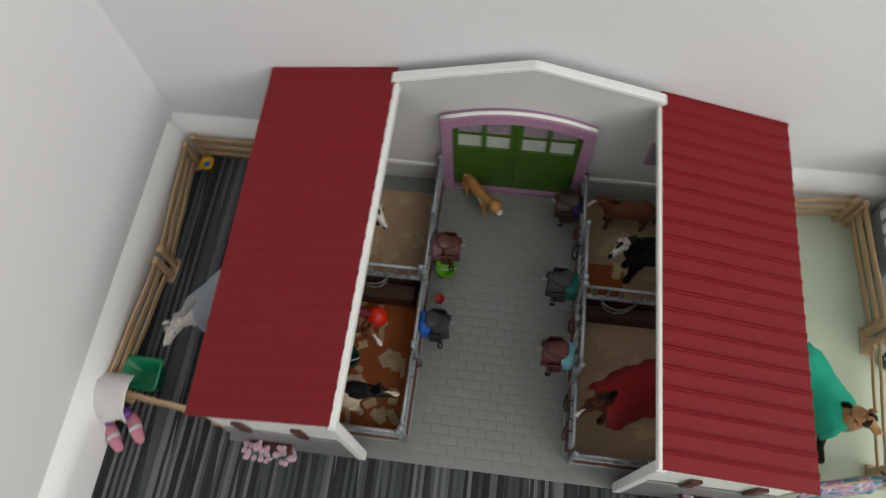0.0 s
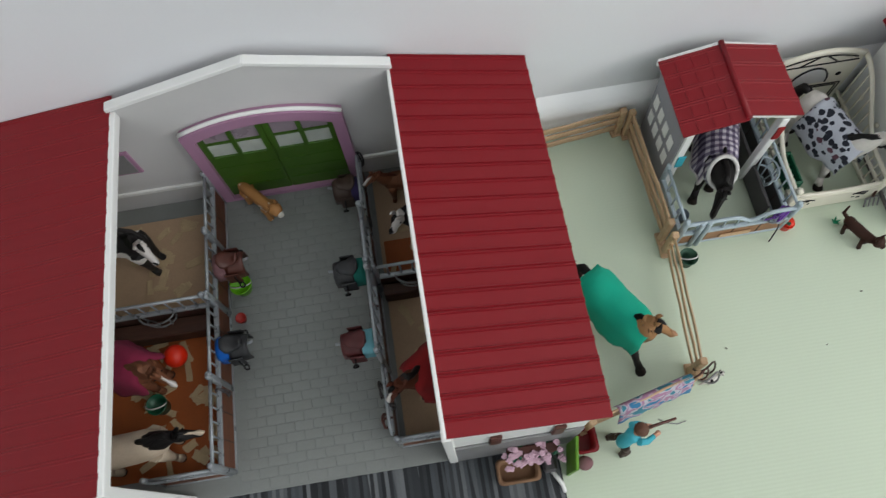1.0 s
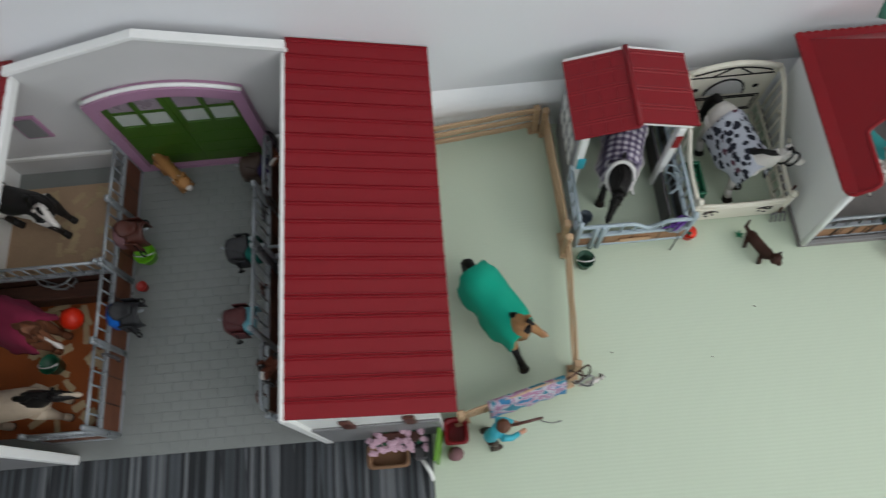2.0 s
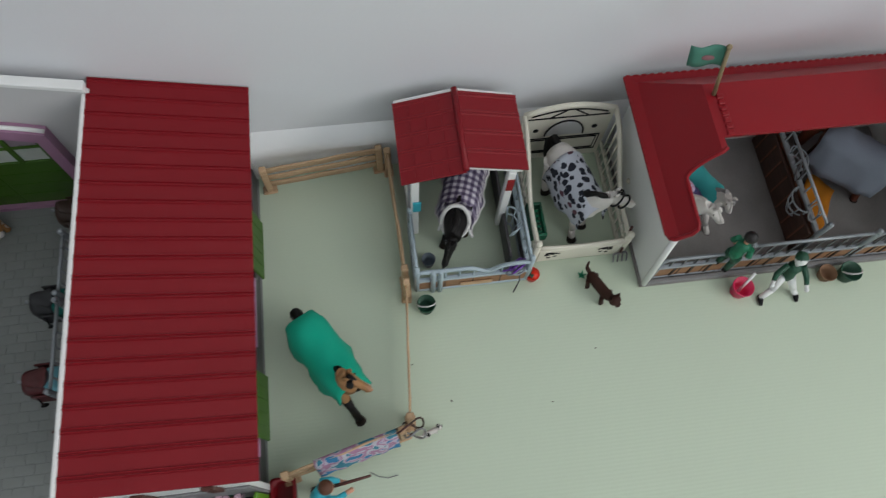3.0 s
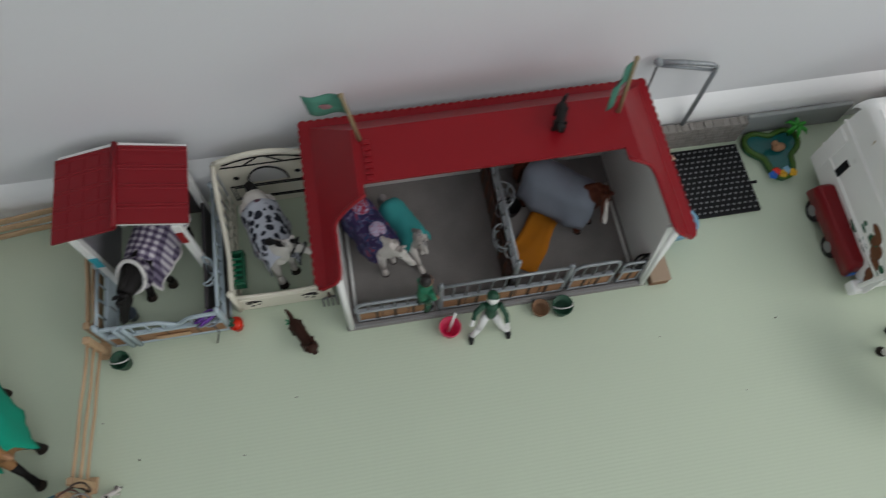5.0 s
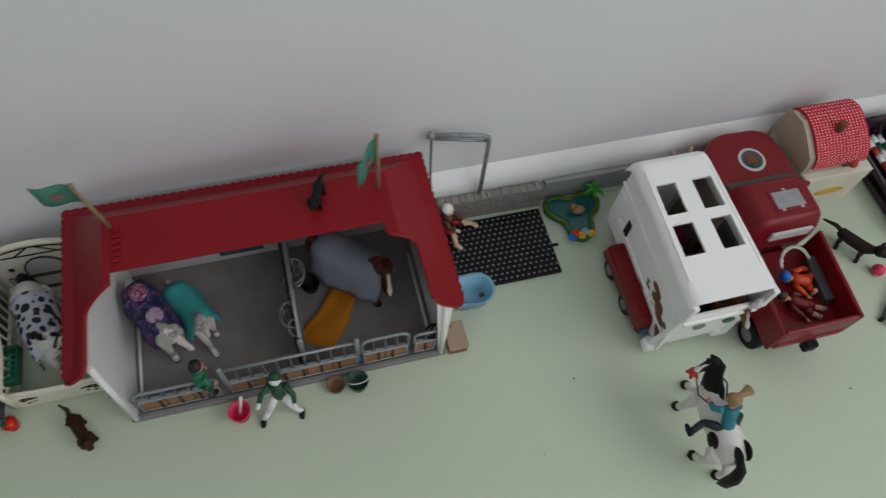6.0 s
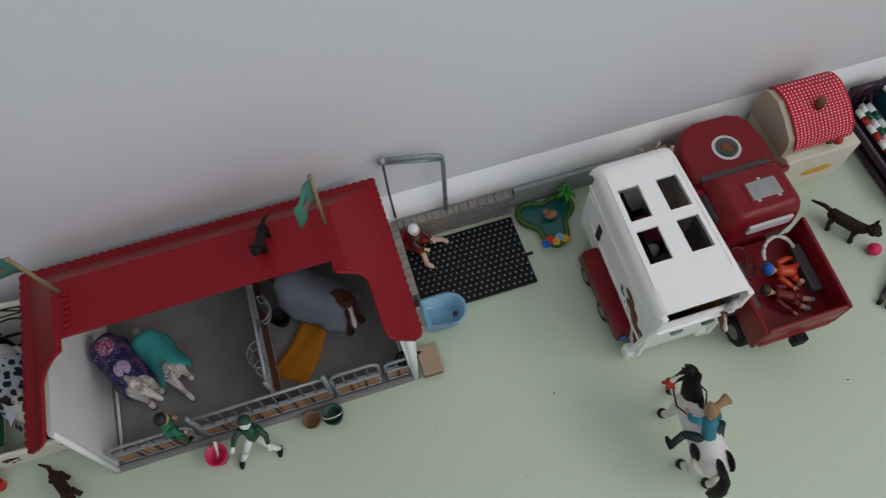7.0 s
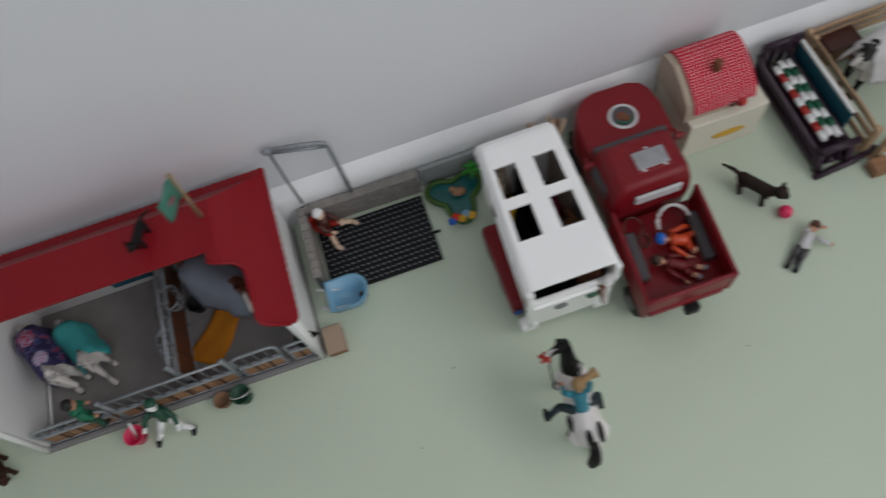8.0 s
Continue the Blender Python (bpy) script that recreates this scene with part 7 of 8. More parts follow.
stool = thing("toy_chair", "small red toy chair behind the seated doll", "chair", at(1.916, 0.964, 0.0066, -42))
part("seat", shaped(box, -0.010, 0.008, -0.010, 0.010, 0.0002, 0.008, 0.001), M_REDPAINT, stool, local=True)
part("backrest", shaped(box, -0.013, -0.010, -0.010, 0.010, 0.0002, 0.034, 0.001), M_REDPAINT, stool, local=True)
toy_doll("toy_doll", "rider doll in turquoise with a blonde ponytail", at(2.158, 0.579, 0.050, 88) @ Matrix.Diagonal((1.18, 1.18, 1.18, 1)), [M_SKIN, M_TANHAIR, M_TEALTOP, M_TEALTROUSERS, M_BLACK], feet=((0.002, -0.022, 0.010), (0.004, 0.034, 0.022)), knees=((0.010, -0.020, 0.034), (0.010, 0.021, 0.034)), hands=((0.028, -0.012, 0.046), (0.028, 0.012, 0.046)), hip=0.036, lean=(0.013, 0.0), tail=(0.006, -0.020, 0.000))
toy_doll("toy_doll", "dark-haired doll in white top lying on the green floor", at(2.501, 0.674, 0.006, 38) @ pose(0, 0, 0, 0, 84, 0), [M_SKIN, M_HAIRBROWN, M_PALE, M_DARKGREY, M_BLACK], hands=((0.004, -0.030, 0.060), (0.004, -0.012, 0.078)))
toy_doll("toy_doll", "doll in orange with a blue cap lying in the truck bed", at(2.392, 0.732, 0.0665, 162) @ pose(0, 0, 0, 0, 80, 0) @ Matrix.Diagonal((1.1, 1.15, 0.95, 1)), [M_SKIN, M_BLUE, M_ORANGE, M_ORANGE, M_SKIN], feet=((0.0, -0.012, 0.010), (0.0, 0.012, 0.014)), hands=((0.006, -0.020, 0.010), (0.006, 0.018, 0.024)), hip=0.026)
toy_doll("toy_doll", "doll in dark red lying in the truck bed", at(2.376, 0.694, 0.0640, 150) @ pose(0, 0, 0, 0, 82, 0), [M_SKIN, M_DKBROWN, M_REDDARK, M_REDDARK, M_BLUEGREY_CLOTH], feet=((0.0, -0.004, 0.0), (0.0, 0.010, 0.006)), hands=((0.010, -0.020, 0.016), (0.008, 0.018, 0.020)), hip=0.028, bare=True)


# ---- small things round the barn ----
def bucket(name, label, x, y, r, hgt, mat_b, z=0.0, handle=True, taper=0.8, category="bucket", tilt=0):
    th = thing(name, label, category, pose(x, y, z, tilt, 0, 0))
    bm = bmesh.new()
    n = 16
    prof = [(r * taper * 0.05, 0.0), (r * taper, 0.0), (r, hgt), (r * 1.08, hgt), (r * 1.08, hgt - 0.002), (r * 0.93, hgt - 0.001), (r * taper * 0.92, 0.002), (r * taper * 0.05, 0.002)]
    skin_rings(bm, [[(a * math.cos(t), a * math.sin(t), h) for t in [2 * math.pi * k / n for k in range(n)]] for a, h in prof], 0)
    part("pail", bm, mat_b, th, local=True)
    if handle:
        bm = bmesh.new()
        tube(bm, [(r * math.cos(t), -r * 0.55 * math.sin(t), hgt + r * 0.55 * math.sin(t)) for t in [math.pi * k / 10 for k in range(11)]], 0.0009, 5)
        part("handle", bm, M_PALE, th, local=True)
    return th


def tub(name, label, x0, x1, y0, y1, z0, z1, mat_t, category="tub", wall=0.0025, taper=0.006):
    """An open box with sloping walls and a rim."""
    bm = bmesh.new()
    rows = [(z0, x0 + taper, x1 - taper, y0 + taper, y1 - taper), (z1 - 0.002, x0, x1, y0, y1), (z1, x0 - 0.002, x1 + 0.002, y0 - 0.002, y1 + 0.002), (z1 - 0.0004, x0 + wall, x1 - wall, y0 + wall, y1 - wall), (z0 + wall, x0 + taper + wall, x1 - taper - wall, y0 + taper + wall, y1 - taper - wall)]
    tapered(bm, rows, 0.006)
    return single(name, bm, mat_t, label, category)


def saddle(label, x, y, z, side, pad, leather, cantle):
    """A toy saddle over a bracket that stands out from the fence towards side."""
    th = thing("toy_saddle", label, "saddle", at(x, y, z, 0 if side > 0 else 180) @ Matrix.Diagonal((0.98, 1.08, 1.05, 1)), "saddles on the stall fences")
    bm = bmesh.new()
    rows = []
    for k in range(6):
        u = k / 5
        xx = -0.019 + 0.024 * u
        rows.append([(xx, 0.0135 * math.sin(t) * 1.05, 0.014 * math.cos(t) - (0.012 if abs(t) > 1.5 else 0)) for t in [radians(-100 + 20 * j) for j in range(11)]])
    inner = [[(a, b * 0.9, c - 0.0016) for a, b, c in r] for r in rows]
    loops = [o + i[::-1] for o, i in zip(rows, inner)]
    skin_rings(bm, loops, 0)
    part("pad", bm, pad, th, "saddle pad", local=True)
    bm = bmesh.new()
    shell = [[(-0.004 + 0.024 * k / 5, 0.0150 * math.sin(t) * (1 - 0.16 * (k / 5) ** 2), 0.0142 * math.cos(t) - (0.010 if abs(t) > 1.5 else 0)) for t in [radians(-100 + 20 * j) for j in range(11)]] for k in range(6)]
    skin_rings(bm, [o + [(a, b * 0.88, c - 0.0016) for a, b, c in o[::-1]] for o in shell], 0)
    part("skirt", bm, leather, th, "saddle skirt", local=True)
    bm = bmesh.new()
    skin_rings(bm, [ellipse((-0.011 + 0.026 * k / 6, 0, 0.0155 + 0.006 * (abs(k - 3.2) / 3.2) ** 2), (0, 1, 0), (0, 0, 1), (0.006, 0.0105, 0.0115, 0.0095, 0.0085, 0.008, 0.005)[k], 0.0035, 10) for k in range(7)], 0)
    part("seat", bm, leather, th, "saddle seat", local=True)
    for s in (-1, 1):
        bm = bmesh.new()
        box(bm, -0.006, 0.012, s * 0.0165 - 0.001, s * 0.0165 + 0.001, -0.016, 0.008, 0.0008)
        part("flap", bm, leather, th, local=True)
        bm = bmesh.new()
        tube(bm, [(0.006, s * 0.0175, 0.004), (0.008, s * 0.0215, -0.014)], 0.0010, 5)
        tube(bm, [(0.009 + 0.0030 * math.cos(t), s * 0.0205 + 0.0022 * math.sin(t), -0.018 + 0.0032 * math.sin(t)) for t in [2 * math.pi * k / 10 for k in range(11)]], 0.0011, 5)
        part("stirrup", bm, M_BLACK, th, local=True)
    bm = bmesh.new()
    box(bm, -0.018, -0.010, -0.013, 0.013, 0.002, 0.006, 0.001)
    part("cantle_trim", bm, cantle, th, local=True)
    bm = bmesh.new()
    tube(bm, [(-0.022, 0, 0.006), (0.020, 0, 0.008), (0.026, 0, 0.011)], 0.0018, 6)
    part("bracket", bm, M_STEEL, th, "grey bracket", local=True)


M_DKREDBROWN = plain("red_brown_leather_paint", (0.070, 0.009, 0.010), rough=0.55, var=0.4, vscale=90)
M_GREYLEATHER = plain("worn_grey_leather_paint", (0.020, 0.021, 0.024), rough=0.6, var=0.25, vscale=60)
M_PINKPAD = plain("dusty_pink_pad", (0.20, 0.10, 0.11), rough=0.9, var=0.2)
M_BRIDLE = plain("dark_bridle_plastic", (0.022, 0.016, 0.015), rough=0.45, var=0.3)
for k, (y, w) in enumerate(((0.628, 0.008), (0.664, 0.010), (0.762, 0.009), (0.866, 0.010), (0.893, 0.008))):
    q = bmesh.new()
    tube(q, [(FR - 0.0065 - 0.0022 * math.sin(t + k), y + w * math.cos(t), 0.055 + 0.014 * math.sin(t)) for t in [2 * math.pi * j / 14 for j in range(15)]], 0.0014, 5)
    tube(q, [(FR - 0.008, y - w, 0.056), (FR - 0.010, y - 0.3 * w, 0.048), (FR - 0.008, y + w, 0.054)], 0.0012, 5)
    tube(q, [(FR - 0.0065, y, 0.069), (FR - 0.001, y + 0.001, 0.074), (FR + 0.003, y, 0.070)], 0.0013, 5)
    single("hung_bridle", q, M_BRIDLE if k % 2 else M_LEATHER, "dark toy bridle hung on the stall fence by the aisle", "bridle", group="bridles on the aisle fence", smooth=True)
M_TEALPAD = plain("sea_green_pad", (0.004, 0.14, 0.11), rough=0.9, var=0.15)
M_CYANPAD = plain("pale_cyan_pad", (0.16, 0.42, 0.50), rough=0.9, var=0.15)
M_NAVYPAD = plain("navy_purple_pad", (0.03, 0.02, 0.09), rough=0.9, var=0.2)
saddle("brown toy saddle with dusty pink pad on the fence", FL + 0.022, 0.852, 0.060, 1, M_PINKPAD, M_LEATHER, M_PINKPAD)
saddle("grey toy saddle with bright blue pad on the fence", FL + 0.020, 0.746, 0.052, 1, M_BLUE, M_GREYLEATHER, M_BLUE)
saddle("dark toy saddle with navy pad on the fence", FR - 0.018, 0.936, 0.052, -1, M_NAVYPAD, M_DKBROWN, M_PETAL)
saddle("dark grey toy saddle with sea-green pad on the fence", FR - 0.024, 0.809, 0.078, -1, M_TEALPAD, M_GREYLEATHER, M_TEALPAD)
saddle("dark red toy saddle with pale cyan pad on the fence", FR - 0.024, 0.718, 0.078, -1, M_CYANPAD, M_DKREDBROWN, M_CYANPAD)
bucket("bucket", "lime green bucket on the barn aisle", 0.608, 0.838, 0.0135, 0.018, M_LIME, 0.006)
bucket("bucket", "small dark red bucket on the barn aisle", 0.604, 0.795, 0.0065, 0.010, M_REDPAINT, 0.006, handle=False)
bucket("bucket", "small green bucket in the straw stall", 0.500, 0.697, 0.012, 0.022, M_DKJADE, 0.008)
for x, y in ((FR, 0.985), (FL + 0.004, 0.700), (FR, 0.890), (FR, 0.650)):
    bm = bmesh.new()
    tube(bm, [(x + 0.006 * math.cos(t), y - 0.006, 0.070 - 0.020 + 0.020 * math.sin(t)) for t in [2 * math.pi * k / 14 for k in range(15)]], 0.0012, 5)
    tube(bm, [(x, y - 0.006, 0.070), (x + 0.004, y - 0.008, 0.045), (x - 0.003, y - 0.006, 0.02)], 0.0011, 5)
    single("hung_bridle", bm, M_DARKGREY, "dark bridle hung over the stall fence", "bridle", group="hung bridles", smooth=True)

# flower boxes and planter
def flower_box(label, x0, x1, y, z, n, seed):
    th = thing("flower_box", label, "flower box", at((x0 + x1) / 2, y, z), "flower boxes on the barn front")
    part("trough", shaped(box, x0, x1, y - 0.006, y + 0.006, z - 0.014, z - 0.002, 0.0015), M_LEATHER, th, "brown trough")
    rng = random.Random(seed)
    for k in range(n):
        cx, cy, cz = rng.uniform(x0 - 0.004, x1 + 0.004), y - rng.uniform(-0.006, 0.016), z + rng.uniform(-0.010, 0.006)
        q = bmesh.new()
        for j in range(5):
            a = 2 * math.pi * j / 5 + rng.random()
            ball(q, (cx + 0.0019 * math.cos(a), cy + 0.0019 * math.sin(a), cz), 0.0020, sz=0.4, segs=6)
        ball(q, (cx, cy, cz + 0.0006), 0.0009, segs=6)
        part("flower", q, M_PETAL, th)
    for k in range(n // 2):
        cx, cy, cz = rng.uniform(x0, x1), y - rng.uniform(-0.004, 0.008), z - 0.004
        q = bmesh.new()
        ball(q, (cx, cy, cz), 0.005, sx=1.3, sy=0.6, sz=0.35, segs=7, m=Matrix.Rotation(rng.uniform(0, 3), 4, "Z"))
        part("leaf", q, M_DKJADE, th)


flower_box("brown flower box full of pale pink flowers", 0.908, 0.966, 0.5685, 0.068, 64, 11)
flower_box("brown flower box full of pale pink flowers", 0.408, 0.460, 0.5685, 0.068, 56, 12)
tub("planter", "brown card tray standing on the carpet", 0.897, 0.944, 0.540, 0.566, 0.0012, 0.020, M_CARD, "tray", 0.002, 0.001)
M_LIMEPANEL = plain("olive_lime_plastic", (0.11, 0.27, 0.018), rough=0.45, var=0.1)
part_door = thing("green_shutter", "loose lime green shutter standing at the barn corner", "shutter", at(0.984, 0.566))
q = shaped(box, -0.0018, 0.0018, -0.018, 0.018, 0.0, 0.085, 0.0008)
part("board", q, M_LIMEPANEL, part_door, local=True)
part_door.matrix_world = at(0.982, 0.556, 0.0005, -12)
tub("red_crate", "small dark red open crate beside the barn", 0.990, 1.016, 0.560, 0.588, 0.0005, 0.026, M_TRUCK, "crate", 0.002, 0.001)
q = bmesh.new()
ball(q, (1.000, 0.549, 0.008), 0.0085, sx=1.2, sz=0.9, segs=12)
single("felt_pebble", q, M_PINKPAD, "dusty pink felt pebble on the floor", "pebble")
barrow = thing("grey_barrow", "small dark barrow with white handles on the carpet edge", "barrow", at(0.962, 0.540))
part("tray", shaped(box, 0.950, 0.966, 0.545, 0.562, 0.006, 0.020, 0.003), M_DARKGREY, barrow)
q = bmesh.new()
tube(q, [(0.960, 0.546, 0.012), (0.969, 0.530, 0.010), (0.971, 0.522, 0.003)], 0.0026, 6)
part("handle", q, M_WHITE, barrow)

# paddock: towel over the front rail, halters, string
d = Vector((1.146 - 1.008, 0.622 - 0.588, 0)).normalized()
nrm = Vector((-d.y, d.x, 0))
rows = []
for k in range(25):
    p = Vector((1.008, 0.588, 0)) + d * (0.036 + 0.096 * k / 24)
    w = 0.0008 * math.sin(k * 1.1)
    line = [p - nrm * (0.012 + w) + Vector((0, 0, 0.022 + 0.001 * math.sin(k * 0.9))), p - nrm * (0.008 + w) + Vector((0, 0, 0.040)), p - nrm * 0.0045 + Vector((0, 0, 0.0565)), p + Vector((0, 0, 0.0600)), p + nrm * 0.0045 + Vector((0, 0, 0.0565)), p + nrm * 0.007 + Vector((0, 0, 0.036))]
    rows.append(line + [q - Vector((0, 0, 0.0012)) for q in line[::-1]])
bm = bmesh.new()
skin_rings(bm, rows, 0)
single("towel", bm, M_FLORAL, "teal and pink floral cloth over the wooden rail", "towel")
for k, (x, y) in enumerate(((1.146, 0.622), (1.152, 0.628), (1.149, 0.616))):
    bm = bmesh.new()
    tube(bm, [(x + 0.012 * math.cos(t) + 0.004 * k, y + 0.004 * math.sin(2 * t), 0.048 + 0.018 * math.sin(t)) for t in [2 * math.pi * j / 16 for j in range(17)]], 0.0012, 5)
    single("halter", bm, (M_LEATHER, M_DKBROWN, M_GREY)[k], "thin brown halter hung on the fence post", "halter", group="halters on the fence post", smooth=True)
bm = bmesh.new()
tube(bm, [(1.100, 0.585, 0.0012), (1.110, 0.579, 0.0012), (1.121, 0.576, 0.0012), (1.132, 0.578, 0.0012)], 0.0006, 5)
single("string", bm, M_GREY, "short grey string on the green floor", "string", smooth=True)

# carpeted side pen
tub("tub", "jade green plastic tub on the striped carpet", 0.2125, 0.261, 0.622, 0.662, 0.0012, 0.036, M_JADE)
tub("toy_cup", "yellow toy cup with bright blue inside", 0.222, 0.240, 0.957, 0.975, 0.0012, 0.022, M_YELLOW, "cup", 0.003, 0.003)
single("cup_filling", shaped(box, 0.2265, 0.2355, 0.9615, 0.9705, 0.006, 0.018, 0.001), M_BLUE, "bright blue block inside the cup", "block")
bm = bmesh.new()
rows = []
for k in range(11):
    x = 0.1915 + 0.052 * k / 10
    line = [(x, 0.578 + 0.003 * math.sin(k), 0.044), (x - 0.001, 0.590 + 0.002 * math.sin(k * 1.7), 0.060 + 0.002 * math.sin(k * 0.9)), (x, 0.608, 0.069), (x, 0.622, 0.0690), (x, 0.634, 0.060 + 0.002 * math.sin(k * 2))]
    rows.append(line + [(a, b, c - 0.0014) for a, b, c in line[::-1]])
skin_rings(bm, rows, 0)
single("cloth", bm, M_WHITE_CLOTH, "off-white cloth over the fence corner", "cloth")
M_SLIPPER = plain("pink_felt", (0.56, 0.22, 0.30), rough=0.95, var=0.12, vscale=60, grain=0.08, bump=0.4)
for k, (x, y, ang) in enumerate(((0.214, 0.563, -48), (0.239, 0.577, -52))):
    slip = thing("felt_slipper", "small padded pink felt slipper with a white band on the carpet", "slipper", at(x, y, 0.0012, ang), "felt slippers by the fence")
    q = bmesh.new()
    tube(q, [(-0.022, 0, 0.008), (-0.018, 0, 0.0085), (-0.006, 0.001, 0.0085), (0.008, -0.001, 0.0075), (0.017, 0, 0.0065), (0.021, 0, 0.0055)], [0.004, 0.0076, 0.0084, 0.0074, 0.0060, 0.0026], 12)
    part("sole", q, M_SLIPPER, slip, local=True)
    q = bmesh.new()
    tube(q, [(-0.0015, 0, 0.0084), (0.0030, 0, 0.0082)], [0.0087, 0.0083], 12)
    part("band", q, M_WHITE_CLOTH, slip, "white band", local=True)
for x, y, r in ((0.201, 0.580, 0.008), (0.222, 0.592, 0.009)):
    q = bmesh.new()
    ball(q, (x, y, 0.012 + r), r, sx=1.3, sy=0.9, sz=0.7, segs=12)
    tube(q, [(x, y, 0.001), (x, y, 0.014)], 0.0035, 8)
    single("felt_flower", q, M_PURPLE, "small dark purple felt flower beside the slippers", "felt flower", group="felt flowers by the fence", smooth=True)

# ---- small things round the shelter and the white pen ----
M_SLATE = plain("slate_blue_plastic", (0.085, 0.115, 0.145), rough=0.4, var=0.15)
bucket("bucket", "dark green bucket beside the shelter", 1.189, 0.777, 0.0112, 0.020, M_JOCKEY)
bucket("bucket", "slate blue feed bowl inside the shelter", 1.199, 0.838, 0.0085, 0.016, M_SLATE, handle=False)
tub_basket = thing("basket", "bottle green slatted basket hung on the pen side", "basket", at(1.3405, 0.866, 0.02))
for nm, x0, x1, y0, y1, z0, z1 in (("rim", 1.3325, 1.3525, 0.842, 0.846, 0.03, 0.046), ("rim", 1.3325, 1.3525, 0.886, 0.890, 0.03, 0.046), ("rim", 1.3325, 1.3355, 0.846, 0.886, 0.03, 0.046), ("rim", 1.3495, 1.3525, 0.846, 0.886, 0.03, 0.046), ("bottom", 1.3355, 1.3495, 0.846, 0.886, 0.026, 0.030)):
    part(nm, shaped(box, x0, x1, y0, y1, z0, z1, 0.0008), M_DKJADE, tub_basket)
for k in range(5):
    part("slat", shaped(box, 1.3365, 1.3485, 0.850 + 0.0075 * k, 0.8525 + 0.0075 * k, 0.036, 0.038), M_JADE, tub_basket)
pot = bucket("flower_pot", "orange-red pot with a small green plant", 1.331, 0.803, 0.0085, 0.015, M_REDBALL, handle=False, category="plant pot")
rng = random.Random(31)
for k in range(6):
    q = bmesh.new()
    a = 2.2 + 2.4 * k / 6
    tube(q, [(0, 0, 0.011), (0.005 * math.cos(a), 0.005 * math.sin(a), 0.019 + 0.004 * rng.random()), (0.009 * math.cos(a), 0.009 * math.sin(a), 0.020 + 0.006 * rng.random())], [0.001, 0.0022, 0.0005], 5)
    part("leaf", q, M_JOCKEY, pot, local=True)
q = bmesh.new()
ball(q, (0.001, -0.001, 0.0150), 0.0068, sz=0.6, segs=10)
part("bloom", q, M_REDBALL, pot, "orange-red bloom", local=True)
bag = thing("rope_halter", "purple rope halter looped over the shelter rail", "halter", at(1.303, 0.803, 0.055))
rng = random.Random(41)
for k in range(6):
    q = bmesh.new()
    cx, cy, cz = 1.303 + rng.uniform(-0.008, 0.008), 0.803 + rng.uniform(-0.007, 0.006), 0.052 + rng.uniform(-0.012, 0.01)
    t0 = rng.uniform(0, 3)
    tube(q, [(cx + 0.009 * math.cos(t), cy + 0.006 * math.sin(t + t0), cz + 0.006 * math.sin(t)) for t in [2 * math.pi * j / 12 for j in range(13)]], 0.0014, 5)
    part("rope_loop", q, M_PURPLE if k % 3 else M_GREY_CLOTH, bag)
q = bmesh.new()
tube(q, [(1.308, 0.799, 0.045), (1.311, 0.794, 0.02), (1.304, 0.785, 0.002)], 0.001, 5)
part("rope_end", q, M_DARKGREY, bag)
fork = thing("pitchfork", "brown toy pitchfork leaning on the pen corner", "pitchfork", at(1.452, 0.82))
q = bmesh.new()
tube(q, [(1.452, 0.820, 0.014), (1.458, 0.836, 0.060)], 0.0018, 6)
part("handle", q, M_LEATHER, fork)
q = bmesh.new()
tube(q, [(1.443, 0.8185, 0.012), (1.452, 0.820, 0.014), (1.461, 0.8205, 0.012)], 0.0014, 5)
for x in (1.443, 1.449, 1.455, 1.461):
    tube(q, [(x, 0.8187, 0.012), (x + 0.0005, 0.812, 0.0015)], 0.0011, 5)
part("tines", q, M_GREY, fork)

# ---- small things round the stable ----
bucket("bucket", "hot pink bucket on the green floor", 1.600, 0.753, 0.0130, 0.020, M_PINK, handle=False)
q = bmesh.new()
tube(q, [(1.598, 0.752, 0.004), (1.604, 0.758, 0.028), (1.607, 0.762, 0.042)], [0.0022, 0.0018, 0.0022], 6)
single("scrub_brush", q, M_WHITE, "white brush standing in the pink bucket", "brush", smooth=True)
bucket("basket", "round woven straw basket on the floor", 1.722, 0.761, 0.0110, 0.014, M_CARD, handle=False, category="basket")
bucket("bucket", "dark green bucket with pale ring", 1.750, 0.758, 0.0130, 0.020, M_JOCKEY)
rows = []
for k in range(13):
    u = k / 12
    a = Vector((1.748, 0.908, 0)).lerp(Vector((1.684, 0.838, 0)), u)
    b = Vector((1.776, 0.878, 0)).lerp(Vector((1.724, 0.808, 0)), u)
    line = []
    for j in range(8):
        v = j / 7
        p = a.lerp(b, v)
        line.append((p.x + 0.003 * math.sin(v * 5 + u * 3), p.y + 0.002 * math.sin(u * 9), 0.0088 + 0.0025 * (0.5 + 0.5 * math.sin(v * 9 + u * 4))))
    rows.append(line + [(x, y, z - 0.0016) for x, y, z in line[::-1]])
bm = bmesh.new()
skin_rings(bm, rows, 0)
single("blanket", bm, M_MUSTARD, "mustard yellow felt blanket on the stall floor", "blanket")
bm = bmesh.new()
for k in range(4):
    cx, cz = 1.856 + 0.004 * k, 0.052 + 0.004 * (k % 2)
    tube(bm, [(cx + 0.010 * math.cos(t), 0.789 + 0.005 * math.sin(t + k), cz + 0.012 * math.sin(t)) for t in [2 * math.pi * j / 14 for j in range(15)]], 0.0016, 5)
single("hung_bridle", bm, M_BLACK, "dark bridle hung over the stable gate", "bridle", group="hung bridles", smooth=True)
crate = thing("wooden_crate", "pale tan box with raised lid beside the stable corner", "crate", at(1.897, 0.794))
